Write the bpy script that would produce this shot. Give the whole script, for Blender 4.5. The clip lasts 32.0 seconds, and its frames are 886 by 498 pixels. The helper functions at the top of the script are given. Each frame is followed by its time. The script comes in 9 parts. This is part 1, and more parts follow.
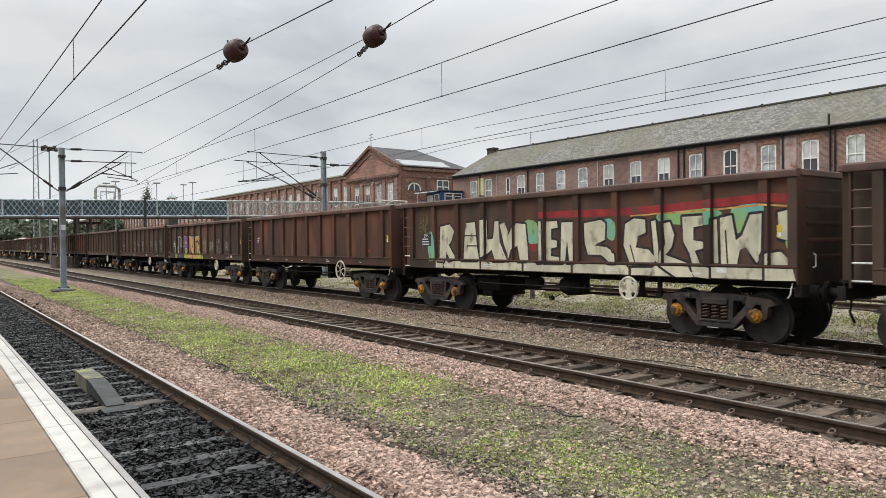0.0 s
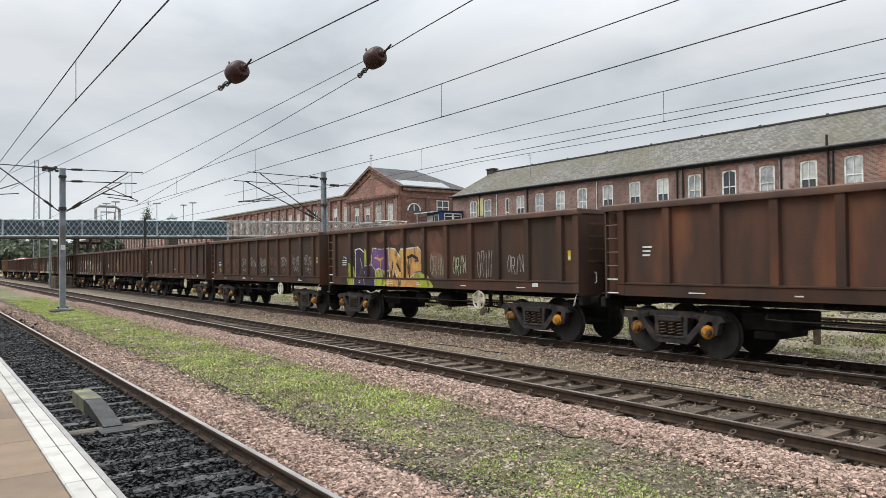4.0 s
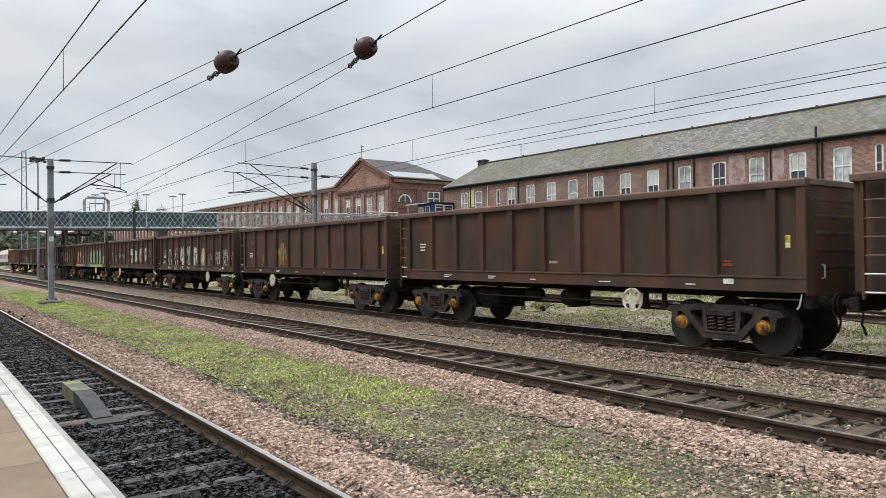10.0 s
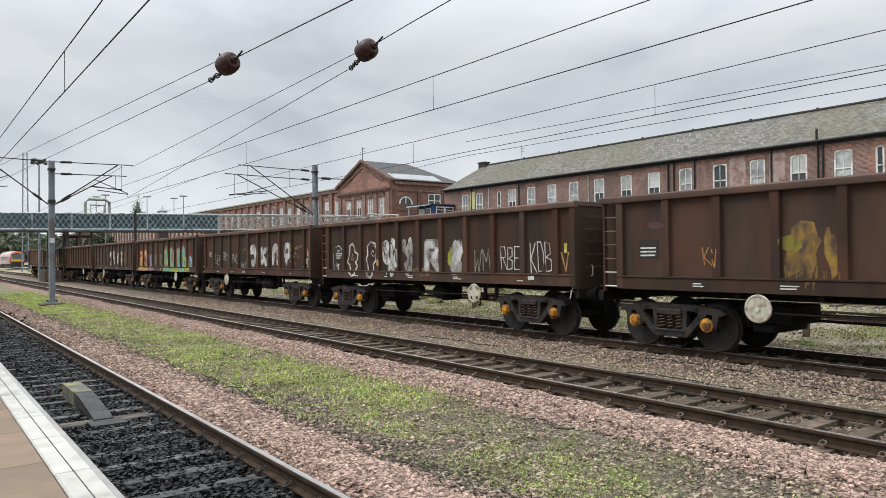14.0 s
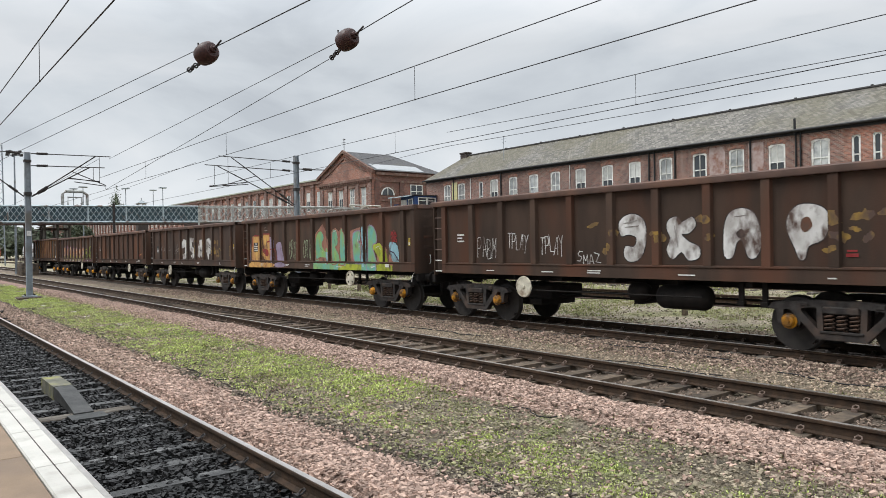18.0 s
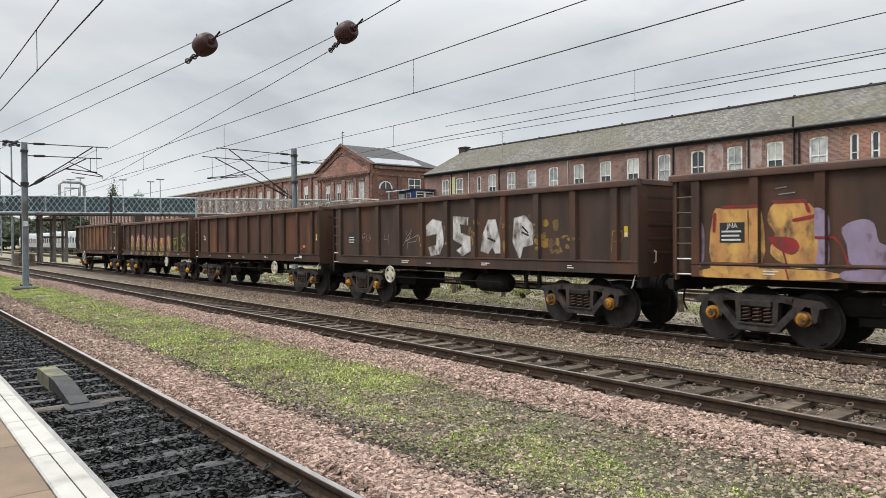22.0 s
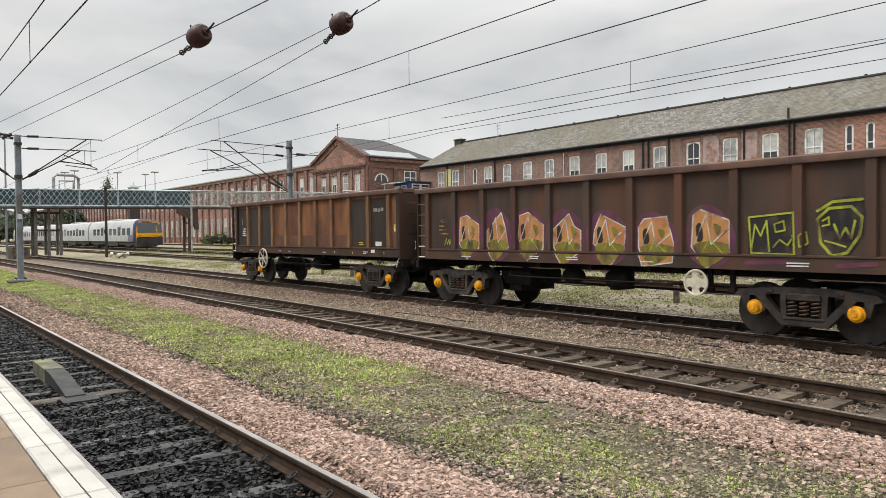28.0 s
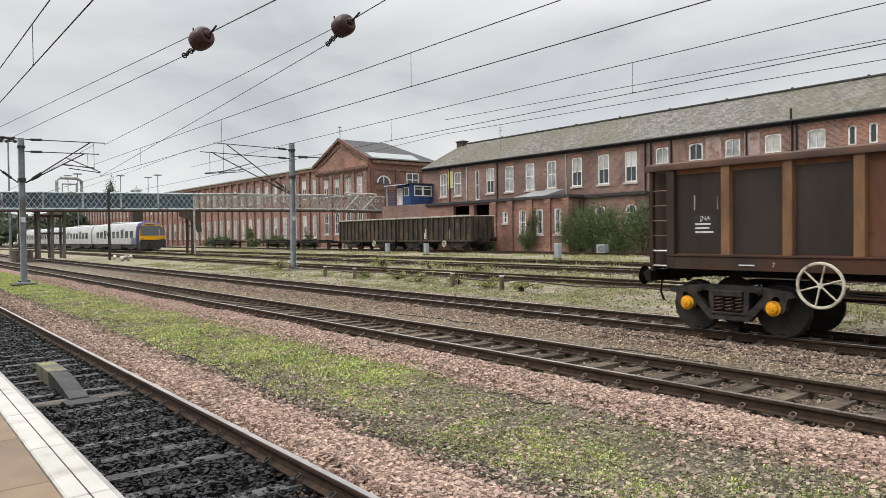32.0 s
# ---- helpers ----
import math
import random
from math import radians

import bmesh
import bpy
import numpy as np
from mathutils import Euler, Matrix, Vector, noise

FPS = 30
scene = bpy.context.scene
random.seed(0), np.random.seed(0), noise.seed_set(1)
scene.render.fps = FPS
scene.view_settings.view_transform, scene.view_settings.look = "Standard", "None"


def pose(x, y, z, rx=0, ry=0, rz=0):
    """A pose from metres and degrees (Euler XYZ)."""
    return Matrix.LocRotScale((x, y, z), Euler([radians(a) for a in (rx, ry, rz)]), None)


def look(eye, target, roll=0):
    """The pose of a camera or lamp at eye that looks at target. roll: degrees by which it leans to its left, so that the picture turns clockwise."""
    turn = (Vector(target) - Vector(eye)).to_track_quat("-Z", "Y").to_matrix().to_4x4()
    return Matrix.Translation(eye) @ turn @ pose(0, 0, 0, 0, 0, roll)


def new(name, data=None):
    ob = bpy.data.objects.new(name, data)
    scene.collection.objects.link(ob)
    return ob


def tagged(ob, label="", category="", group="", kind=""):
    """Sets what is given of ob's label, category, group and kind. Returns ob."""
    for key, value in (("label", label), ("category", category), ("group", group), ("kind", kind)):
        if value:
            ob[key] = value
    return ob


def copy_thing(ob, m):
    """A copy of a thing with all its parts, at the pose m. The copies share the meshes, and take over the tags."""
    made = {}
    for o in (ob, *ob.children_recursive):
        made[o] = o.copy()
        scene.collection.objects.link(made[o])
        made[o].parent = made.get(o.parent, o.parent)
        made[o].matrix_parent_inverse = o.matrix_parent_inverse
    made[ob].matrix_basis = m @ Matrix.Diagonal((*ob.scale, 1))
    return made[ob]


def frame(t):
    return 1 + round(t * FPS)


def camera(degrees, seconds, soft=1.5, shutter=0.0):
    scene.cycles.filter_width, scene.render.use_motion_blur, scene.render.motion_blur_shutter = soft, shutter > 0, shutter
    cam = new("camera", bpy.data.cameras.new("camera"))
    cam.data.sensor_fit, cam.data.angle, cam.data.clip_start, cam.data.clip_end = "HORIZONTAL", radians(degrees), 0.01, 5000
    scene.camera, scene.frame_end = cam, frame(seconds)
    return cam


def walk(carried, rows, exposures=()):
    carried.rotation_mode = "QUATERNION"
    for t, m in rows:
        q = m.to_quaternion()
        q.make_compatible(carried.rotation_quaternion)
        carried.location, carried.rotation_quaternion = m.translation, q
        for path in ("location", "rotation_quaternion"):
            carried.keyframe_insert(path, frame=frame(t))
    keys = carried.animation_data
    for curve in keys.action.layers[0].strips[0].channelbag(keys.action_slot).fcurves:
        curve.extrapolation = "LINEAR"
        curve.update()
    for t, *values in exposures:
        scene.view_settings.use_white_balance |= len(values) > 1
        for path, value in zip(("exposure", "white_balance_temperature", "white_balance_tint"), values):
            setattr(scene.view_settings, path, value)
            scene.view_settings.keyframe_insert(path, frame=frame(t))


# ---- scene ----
from mathutils.geometry import tessellate_polygon

cam = camera(63.97, 32.0, 0.55, 0.12)
EYE = 2.031
CAM_ROWS = [(0,89.462,0.621,53.663),(0.5,89.382,0.660,53.597),(1,89.319,0.755,53.671),(1.5,89.310,0.461,53.715),(2,89.562,0.209,53.645),(2.5,90.036,0.200,53.726),(3,90.605,0.357,53.836),(3.5,91.127,0.603,53.620),(5.5,90.626,0.661,53.619),(6,90.278,0.801,53.360),(6.5,89.883,0.941,52.974),(7,89.817,0.937,52.730),(7.5,90.003,0.751,52.755),(8,90.302,0.663,52.843),(8.5,90.527,0.607,52.869),(9,90.491,0.719,52.754),(9.5,90.428,0.765,52.804),(10,90.408,0.637,52.913),(10.5,90.448,0.676,53.103),(11,90.749,0.852,53.202),(11.5,90.954,0.964,53.169),(12,90.901,1.096,53.165),(12.5,90.898,1.053,53.182),(13,90.952,0.868,53.066),(13.5,90.830,0.738,52.943),(14,90.585,0.592,52.970),(14.5,90.303,0.539,52.889),(16.5,89.928,0.642,52.367),(17,89.909,0.672,52.067),(17.5,89.890,0.882,51.800),(18,89.820,0.940,51.557),(18.5,89.763,0.955,51.478),(19,89.712,0.807,51.454),(19.5,89.599,0.718,51.426),(20,89.623,0.613,51.484),(20.5,89.640,0.599,51.522),(21,89.651,0.670,51.596),(21.5,89.617,0.523,51.511),(22,89.367,0.395,51.353),(22.5,89.170,0.403,51.353),(23,89.038,0.469,51.294),(23.5,88.779,0.565,51.219),(24,88.465,0.736,51.247),(24.5,88.293,0.797,51.389),(25,88.213,0.621,51.246),(25.5,88.221,0.588,51.230),(27.5,88.627,0.635,51.198),(28,88.750,0.522,51.017),(28.5,88.994,0.501,50.884),(29,89.183,0.637,50.851),(29.5,89.220,0.742,50.831),(30,89.185,0.796,50.846),(30.5,89.114,0.847,50.990),(31,89.033,0.762,51.077),(31.5,88.881,0.541,51.084),(32,88.913,0.686,51.219)]
# the held camera sinks by a few centimetres over the shot
walk(cam, [(t, pose(0, 0, EYE + 0.03 - 0.0019 * t, rx, ry, rz)) for t, rx, ry, rz in CAM_ROWS],
     # the white balance of the clip drifts from cool to warm
     [(0, 0.08, 6430, 9), (3.5, 0.08, 6330, 9), (7, 0.07, 6270, 9), (13, 0.06, 6270, 9), (17, 0.07, 6280, 9), (21, 0.08, 6350, 9), (25, 0.10, 6600, 10), (28, 0.10, 6700, 10), (32, 0.07, 6550, 10)])

# ---------------------------------------------------------------- world and light
def make_world():
    w = bpy.data.worlds.new("overcast")
    w.use_nodes = True
    nt = w.node_tree
    n, l = nt.nodes, nt.links
    n.clear()
    out, bg = n.new("ShaderNodeOutputWorld"), n.new("ShaderNodeBackground")
    sky = n.new("ShaderNodeTexSky")
    sky.sky_type, sky.sun_disc = "NISHITA", False
    sky.sun_elevation, sky.sun_rotation = radians(48), radians(200)
    co = n.new("ShaderNodeTexCoord")
    sep = n.new("ShaderNodeSeparateXYZ")
    l.new(co.outputs["Generated"], sep.inputs[0])
    # overcast sky brightens from the horizon to the zenith
    grad = n.new("ShaderNodeMapRange")
    grad.inputs[1].default_value, grad.inputs[2].default_value = 0.27, 1.0
    grad.inputs[3].default_value, grad.inputs[4].default_value = 0.68, 2.85
    l.new(sep.outputs[2], grad.inputs[0])
    # a thinner, paler band of cloud low over the horizon
    low, glow = n.new("ShaderNodeMapRange"), n.new("ShaderNodeMath")
    low.inputs[1].default_value, low.inputs[2].default_value = 0.0, 0.24
    low.inputs[3].default_value, low.inputs[4].default_value = 0.13, 0.0
    low.interpolation_type = "SMOOTHSTEP"
    glow.operation = "ADD"
    l.new(sep.outputs[2], low.inputs[0])
    l.new(grad.outputs[0], glow.inputs[0]), l.new(low.outputs[0], glow.inputs[1])
    stretch = n.new("ShaderNodeMapping")
    stretch.inputs["Scale"].default_value = (1.0, 1.0, 2.6)
    stretch.inputs["Rotation"].default_value = (0.0, 0.25, 0.4)
    l.new(co.outputs["Generated"], stretch.inputs[0])
    cl = n.new("ShaderNodeTexNoise")
    cl.inputs["Scale"].default_value, cl.inputs["Detail"].default_value, cl.inputs["Roughness"].default_value = 2.9, 8.0, 0.52
    cl.inputs["Distortion"].default_value = 0.5
    l.new(stretch.outputs[0], cl.inputs[0])
    ramp = n.new("ShaderNodeValToRGB")
    e = ramp.color_ramp.elements
    e[0].position, e[0].color = 0.34, (0.76, 0.79, 0.825, 1)
    e[1].position, e[1].color = 0.64, (1.08, 1.085, 1.09, 1)
    mid = ramp.color_ramp.elements.new(0.48)
    mid.color = (0.93, 0.96, 0.985, 1)
    l.new(cl.outputs[0], ramp.inputs[0])
    mul = n.new("ShaderNodeMix")
    mul.data_type, mul.blend_type = "RGBA", "MULTIPLY"
    mul.inputs[0].default_value = 1.0
    l.new(ramp.outputs[0], mul.inputs[6]), l.new(glow.outputs[0], mul.inputs[7])
    blue = n.new("ShaderNodeMix")
    blue.data_type = "RGBA"
    blue.inputs[0].default_value = 0.93
    dim = n.new("ShaderNodeVectorMath")
    dim.operation = "SCALE"
    dim.inputs[3].default_value = 0.10
    l.new(sky.outputs[0], dim.inputs[0])
    l.new(dim.outputs[0], blue.inputs[6]), l.new(mul.outputs[2], blue.inputs[7])
    l.new(blue.outputs[2], bg.inputs[0])
    bg.inputs[1].default_value = 1.0
    l.new(bg.outputs[0], out.inputs[0])
    scene.world = w


make_world()
sun = new("sun", bpy.data.lights.new("sun", "SUN"))
sun.data.energy, sun.data.angle, sun.data.color = 2.05, radians(30), (1.0, 0.97, 0.92)
sun.matrix_world = look((0, 0, 30), (14, 18, 0))


# ---------------------------------------------------------------- materials
def rgb(r, g, b):
    return (r, g, b, 1)


def mat(name, c1, c2=None, scale=6.0, rough=0.75, metal=0.0, bump=0.15, fine=45.0, c3=None, scale3=0.7, lo3=0.5, hi3=0.68,
        vary=0.0, stretch=(1, 1, 1), island=0.0, spec=0.2, rough2=None):
    m = bpy.data.materials.new(name)
    m.use_nodes = True
    nt = m.node_tree
    n, l = nt.nodes, nt.links
    b = n["Principled BSDF"]
    b.inputs["Roughness"].default_value, b.inputs["Metallic"].default_value = rough, metal
    b.inputs["Specular IOR Level"].default_value = spec
    co, mp = n.new("ShaderNodeTexCoord"), n.new("ShaderNodeMapping")
    mp.inputs["Scale"].default_value = stretch
    info = n.new("ShaderNodeObjectInfo")
    shift = n.new("ShaderNodeVectorMath")
    shift.operation = "MULTIPLY_ADD"
    shift.inputs[1].default_value = (1, 1, 1)
    rnd = n.new("ShaderNodeMath")
    rnd.operation = "MULTIPLY"
    rnd.inputs[1].default_value = 57.0
    l.new(info.outputs["Random"], rnd.inputs[0])
    l.new(co.outputs["Object"], shift.inputs[0]), l.new(rnd.outputs[0], shift.inputs[2])
    l.new(shift.outputs[0], mp.inputs[0])

    def tex(s, detail, vec):
        t = n.new("ShaderNodeTexNoise")
        t.inputs["Scale"].default_value, t.inputs["Detail"].default_value = s, detail
        l.new(vec, t.inputs[0])
        return t.outputs[0]

    def ranged(v, lo, hi):
        r = n.new("ShaderNodeMapRange")
        r.inputs[1].default_value, r.inputs[2].default_value = lo, hi
        l.new(v, r.inputs[0])
        return r.outputs[0]

    def blend(f, a, c):
        x = n.new("ShaderNodeMix")
        x.data_type = "RGBA"
        l.new(f, x.inputs[0])
        for v, s in ((a, x.inputs[6]), (c, x.inputs[7])):
            if isinstance(v, tuple):
                s.default_value = v
            else:
                l.new(v, s)
        return x.outputs[2]

    col = rgb(*c1)
    if c2:
        col = blend(ranged(tex(scale, 5, mp.outputs[0]), 0.35, 0.65), col, rgb(*c2))
    if c3:
        f3 = ranged(tex(scale3, 6, mp.outputs[0]), lo3, hi3)
        col = blend(f3, col, rgb(*c3))
        if rough2 is not None:
            rr = n.new("ShaderNodeMapRange")
            rr.inputs[3].default_value, rr.inputs[4].default_value = rough, rough2
            l.new(f3, rr.inputs[0]), l.new(rr.outputs[0], b.inputs["Roughness"])
    if vary or island:
        src = info.outputs["Random"]
        if island:
            src = n.new("ShaderNodeNewGeometry").outputs["Random Per Island"]
        k = max(vary, island)
        mr = n.new("ShaderNodeMapRange")
        mr.inputs[3].default_value, mr.inputs[4].default_value = 1 - k, 1 + k
        l.new(src, mr.inputs[0])
        hsv = n.new("ShaderNodeHueSaturation")
        l.new(mr.outputs[0], hsv.inputs["Value"])
        if isinstance(col, tuple):
            hsv.inputs["Color"].default_value = col
        else:
            l.new(col, hsv.inputs["Color"])
        col = hsv.outputs[0]
    if isinstance(col, tuple):
        b.inputs["Base Color"].default_value = col
    else:
        l.new(col, b.inputs["Base Color"])
    if bump:
        bp = n.new("ShaderNodeBump")
        bp.inputs["Strength"].default_value, bp.inputs["Distance"].default_value = bump, 0.02
        l.new(tex(fine, 4, co.outputs["Object"]), bp.inputs["Height"])
        l.new(bp.outputs[0], b.inputs["Normal"])
    return m


def courses(name, c1, c2, mortar, bw, bh, gap, axes, c3=None, scale3=0.3, lo3=0.5, hi3=0.65, rough=0.85, bump=0.4, wob=0.0):
    """Bricks or slates: courses in the plane of the two axes given, at true size."""
    m = bpy.data.materials.new(name)
    m.use_nodes = True
    nt = m.node_tree
    n, l = nt.nodes, nt.links
    b = n["Principled BSDF"]
    b.inputs["Roughness"].default_value = rough
    b.inputs["Specular IOR Level"].default_value = 0.25
    co, sp, cb = n.new("ShaderNodeTexCoord"), n.new("ShaderNodeSeparateXYZ"), n.new("ShaderNodeCombineXYZ")
    l.new(co.outputs["Object"], sp.inputs[0])
    for i, a in enumerate(axes):
        l.new(sp.outputs[a], cb.inputs[i])
    br = n.new("ShaderNodeTexBrick")
    br.inputs["Scale"].default_value = 1.0
    br.inputs["Brick Width"].default_value, br.inputs["Row Height"].default_value = bw, bh
    br.inputs["Mortar Size"].default_value = gap
    br.inputs["Color1"].default_value, br.inputs["Color2"].default_value, br.inputs["Mortar"].default_value = rgb(*c1), rgb(*c2), rgb(*mortar)
    br.inputs["Bias"].default_value = 0.0
    l.new(cb.outputs[0], br.inputs[0])
    col = br.outputs[0]
    for sc, lo, hi, c in ((scale3, lo3, hi3, c3), (1.3, 0.56, 0.75, tuple(v * 0.6 for v in c1))):
        if c is None:
            continue
        t, r, x = n.new("ShaderNodeTexNoise"), n.new("ShaderNodeMapRange"), n.new("ShaderNodeMix")
        t.inputs["Scale"].default_value, t.inputs["Detail"].default_value = sc, 7
        l.new(co.outputs["Object"], t.inputs[0])
        r.inputs[1].default_value, r.inputs[2].default_value, r.inputs[4].default_value = lo, hi, 0.5
        l.new(t.outputs[0], r.inputs[0])
        x.data_type = "RGBA"
        l.new(r.outputs[0], x.inputs[0]), l.new(col, x.inputs[6])
        x.inputs[7].default_value = rgb(*c)
        col = x.outputs[2]
    l.new(col, b.inputs["Base Color"])
    bp = n.new("ShaderNodeBump")
    bp.inputs["Strength"].default_value, bp.inputs["Distance"].default_value = bump, 0.02
    l.new(br.outputs[1], bp.inputs["Height"])
    bp.invert = True
    l.new(bp.outputs[0], b.inputs["Normal"])
    return m


STEEL = mat("worn_rail_head", (0.60, 0.57, 0.54), (0.47, 0.44, 0.41), 4, 0.38, 1.0, 0.02)
RAILRUST = mat("rusty_rail_web", (0.058, 0.036, 0.023), (0.030, 0.021, 0.015), 9, 0.85, 0.1, 0.3)
CONC = mat("sleeper_concrete", (0.125, 0.095, 0.068), (0.066, 0.050, 0.037), 8, 0.85, 0, 0.3, 60, (0.045, 0.037, 0.031), 2.0, vary=0.3)
WETCONC = mat("wet_dark_sleeper", (0.10, 0.098, 0.096), (0.036, 0.036, 0.035), 9, 0.45, 0, 0.3, 60, (0.03, 0.03, 0.03), 3.4, 0.46, 0.60, vary=0.35)
TIMBER = mat("sleeper_timber", (0.10, 0.085, 0.07), (0.06, 0.05, 0.042), 10, 0.85, 0, 0.4, 40, (0.15, 0.135, 0.115), 1.6, vary=0.25, stretch=(6, 1, 1))
CLIP = mat("rail_clip_steel", (0.11, 0.075, 0.058), (0.16, 0.12, 0.10), 30, 0.6, 0.3, 0.1)
DULLPINK = mat("dull_pink_ballast", (0.335, 0.240, 0.187), (0.15, 0.11, 0.086), 9, 0.85, 0, 0.3, 70, island=0.6)
TRACKSTONE = mat("brown_track_stone", (0.24, 0.18, 0.137), (0.12, 0.091, 0.072), 9, 0.85, 0, 0.3, 70, island=0.5)
PINKSTONE = mat("pink_granite_ballast", (0.40, 0.283, 0.226), (0.20, 0.142, 0.115), 14, 0.85, 0, 0.3, 70, island=0.4)
DARKSTONE = mat("wet_black_ballast", (0.016, 0.015, 0.015), (0.006, 0.006, 0.006), 9, 0.45, 0, 0.3, 70, island=0.8, spec=0.2)
BROWNSTONE = mat("brown_grey_ballast", (0.43, 0.34, 0.25), (0.20, 0.155, 0.116), 9, 0.85, 0, 0.3, 70, island=0.45)
MIXSTONE = mat("weathered_grey_stone", (0.28, 0.235, 0.17), (0.125, 0.102, 0.073), 9, 0.85, 0, 0.3, 70, (0.15, 0.16, 0.07), 1.1, 0.48, 0.64, island=0.5, spec=0.2)
GRASS = mat("grass_blades", (0.33, 0.395, 0.11), (0.455, 0.495, 0.18), 3, 0.75, 0, 0, c3=(0.19, 0.18, 0.085), scale3=1.3, island=0.45, spec=0.15)
LEAF = mat("bush_leaves", (0.055, 0.085, 0.032), (0.095, 0.125, 0.045), 3, 0.65, 0, 0, island=0.4, spec=0.25)
# leaf colour is paled and greyed to carry the haze of distance
TREELEAF = mat("hazed_tree_leaves", (0.09, 0.11, 0.075), (0.125, 0.14, 0.095), 2, 0.7, 0, 0, island=0.35, spec=0.2)
BARK = mat("bark", (0.06, 0.045, 0.035), (0.03, 0.025, 0.02), 8, 0.9, 0, 0.5)
GALV = mat("galvanised_steel", (0.27, 0.30, 0.33), (0.21, 0.235, 0.26), 5, 0.55, 0.35, 0.08, 30, (0.16, 0.15, 0.14), 1.2)
DARKMETAL = mat("dark_fittings", (0.035, 0.034, 0.035), (0.055, 0.045, 0.04), 9, 0.6, 0.4, 0.1)
WIRE = mat("contact_wire", (0.045, 0.045, 0.048), None, 5, 0.55, 0.5, 0)
PORCELAIN = mat("brown_porcelain", (0.050, 0.021, 0.018), (0.034, 0.016, 0.014), 12, 0.42, 0, 0.05, 30, spec=0.22)
WHITEPAINT = mat("white_edge_paint", (0.43, 0.415, 0.38), (0.37, 0.355, 0.325), 5, 0.6, 0, 0.12, 60, (0.23, 0.215, 0.19), 3.6, 0.56, 0.74, vary=0.08)
BUFFSLAB = mat("buff_paving", (0.212, 0.152, 0.103), (0.178, 0.128, 0.087), 6, 0.7, 0, 0.1, 80, (0.15, 0.11, 0.08), 1.4, vary=0.1)
BRICKDARK = mat("platform_face_brick", (0.07, 0.055, 0.05), (0.045, 0.038, 0.035), 6, 0.85, 0, 0.4)
BODY = mat("wagon_brown_paint", (0.066, 0.043, 0.0315), (0.043, 0.0305, 0.024), 2.2, 0.72, 0, 0.15, 25, (0.088, 0.041, 0.026), 0.9, 0.47, 0.70, vary=0.22, stretch=(1, 1, 0.3), spec=0.1)
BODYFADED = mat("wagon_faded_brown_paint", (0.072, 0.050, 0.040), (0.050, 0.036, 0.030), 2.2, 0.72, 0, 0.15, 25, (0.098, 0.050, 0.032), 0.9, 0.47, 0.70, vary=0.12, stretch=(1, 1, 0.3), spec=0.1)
BODYRUST = mat("wagon_rusted_panel", (0.074, 0.039, 0.027), (0.046, 0.030, 0.024), 2.0, 0.78, 0, 0.2, 25, (0.135, 0.058, 0.032), 1.1, 0.50, 0.72, vary=0.15, stretch=(1, 1, 0.3), spec=0.1)
LIP = mat("wagon_top_rail", (0.115, 0.073, 0.060), (0.085, 0.056, 0.046), 2.5, 0.7, 0, 0.15, 25, (0.15, 0.085, 0.06), 1.2, vary=0.12)
POSTRUST = mat("rusted_post", (0.205, 0.115, 0.055), (0.115, 0.062, 0.036), 4, 0.8, 0, 0.2, 30, (0.10, 0.056, 0.038), 2.2, vary=0.2, stretch=(1, 1, 0.3))
RUSTPANEL = mat("bright_rusted_sheet", (0.155, 0.062, 0.029), (0.080, 0.039, 0.025), 1.6, 0.8, 0, 0.2, 25, (0.235, 0.104, 0.042), 1.0, 0.50, 0.70, vary=0.1, stretch=(1, 1, 0.3))
# grime, darkened further to carry the shade beneath the wagons
UNDER = mat("shaded_underframe_grime", (0.010, 0.009, 0.0085), (0.018, 0.015, 0.013), 5, 0.85, 0, 0.2, spec=0.15)
BOGIE = mat("bogie_cast_steel", (0.046, 0.041, 0.038), (0.022, 0.019, 0.018), 7, 0.62, 0.2, 0.25, 30, (0.070, 0.050, 0.040), 2.8, 0.5, 0.68, vary=0.2)
SPRING = mat("rusty_coil_spring", (0.085, 0.05, 0.034), (0.045, 0.033, 0.027), 9, 0.75, 0.2, 0.1)
WHEEL = mat("wheel_steel", (0.030, 0.027, 0.026), (0.045, 0.04, 0.036), 6, 0.6, 0.2, 0.1)
YELLOW = mat("yellow_axle_cap", (0.52, 0.23, 0.014), (0.33, 0.14, 0.012), 9, 0.5, 0, 0.1, 30, (0.06, 0.04, 0.028), 6, 0.40, 0.62, vary=0.35)
FRESHYELLOW = mat("fresh_yellow_axle_cap", (0.76, 0.36, 0.013), (0.55, 0.23, 0.012), 9, 0.5, 0, 0.1, 30, (0.14, 0.07, 0.03), 6, 0.56, 0.76)
CREAM = mat("cream_handwheel", (0.56, 0.52, 0.42), (0.42, 0.39, 0.31), 9, 0.6, 0, 0.05, 30, (0.22, 0.17, 0.12), 5)
LABEL = mat("white_stencil", (0.62, 0.61, 0.58), (0.45, 0.44, 0.42), 12, 0.7, 0, 0)
LABELDARK = mat("dark_stencil_panel", (0.03, 0.028, 0.027), None, 9, 0.7, 0, 0)
BODYGREY = mat("wagon_grey_brown_paint", (0.036, 0.027, 0.022), (0.025, 0.019, 0.016), 2.2, 0.75, 0, 0.15, 25, (0.062, 0.034, 0.023), 0.9, 0.54, 0.76, vary=0.1, stretch=(1, 1, 0.3))
WEED = mat("weed_leaves", (0.195, 0.225, 0.08), (0.29, 0.29, 0.125), 3, 0.7, 0, 0, c3=(0.20, 0.16, 0.085), scale3=0.8, island=0.4, spec=0.2)
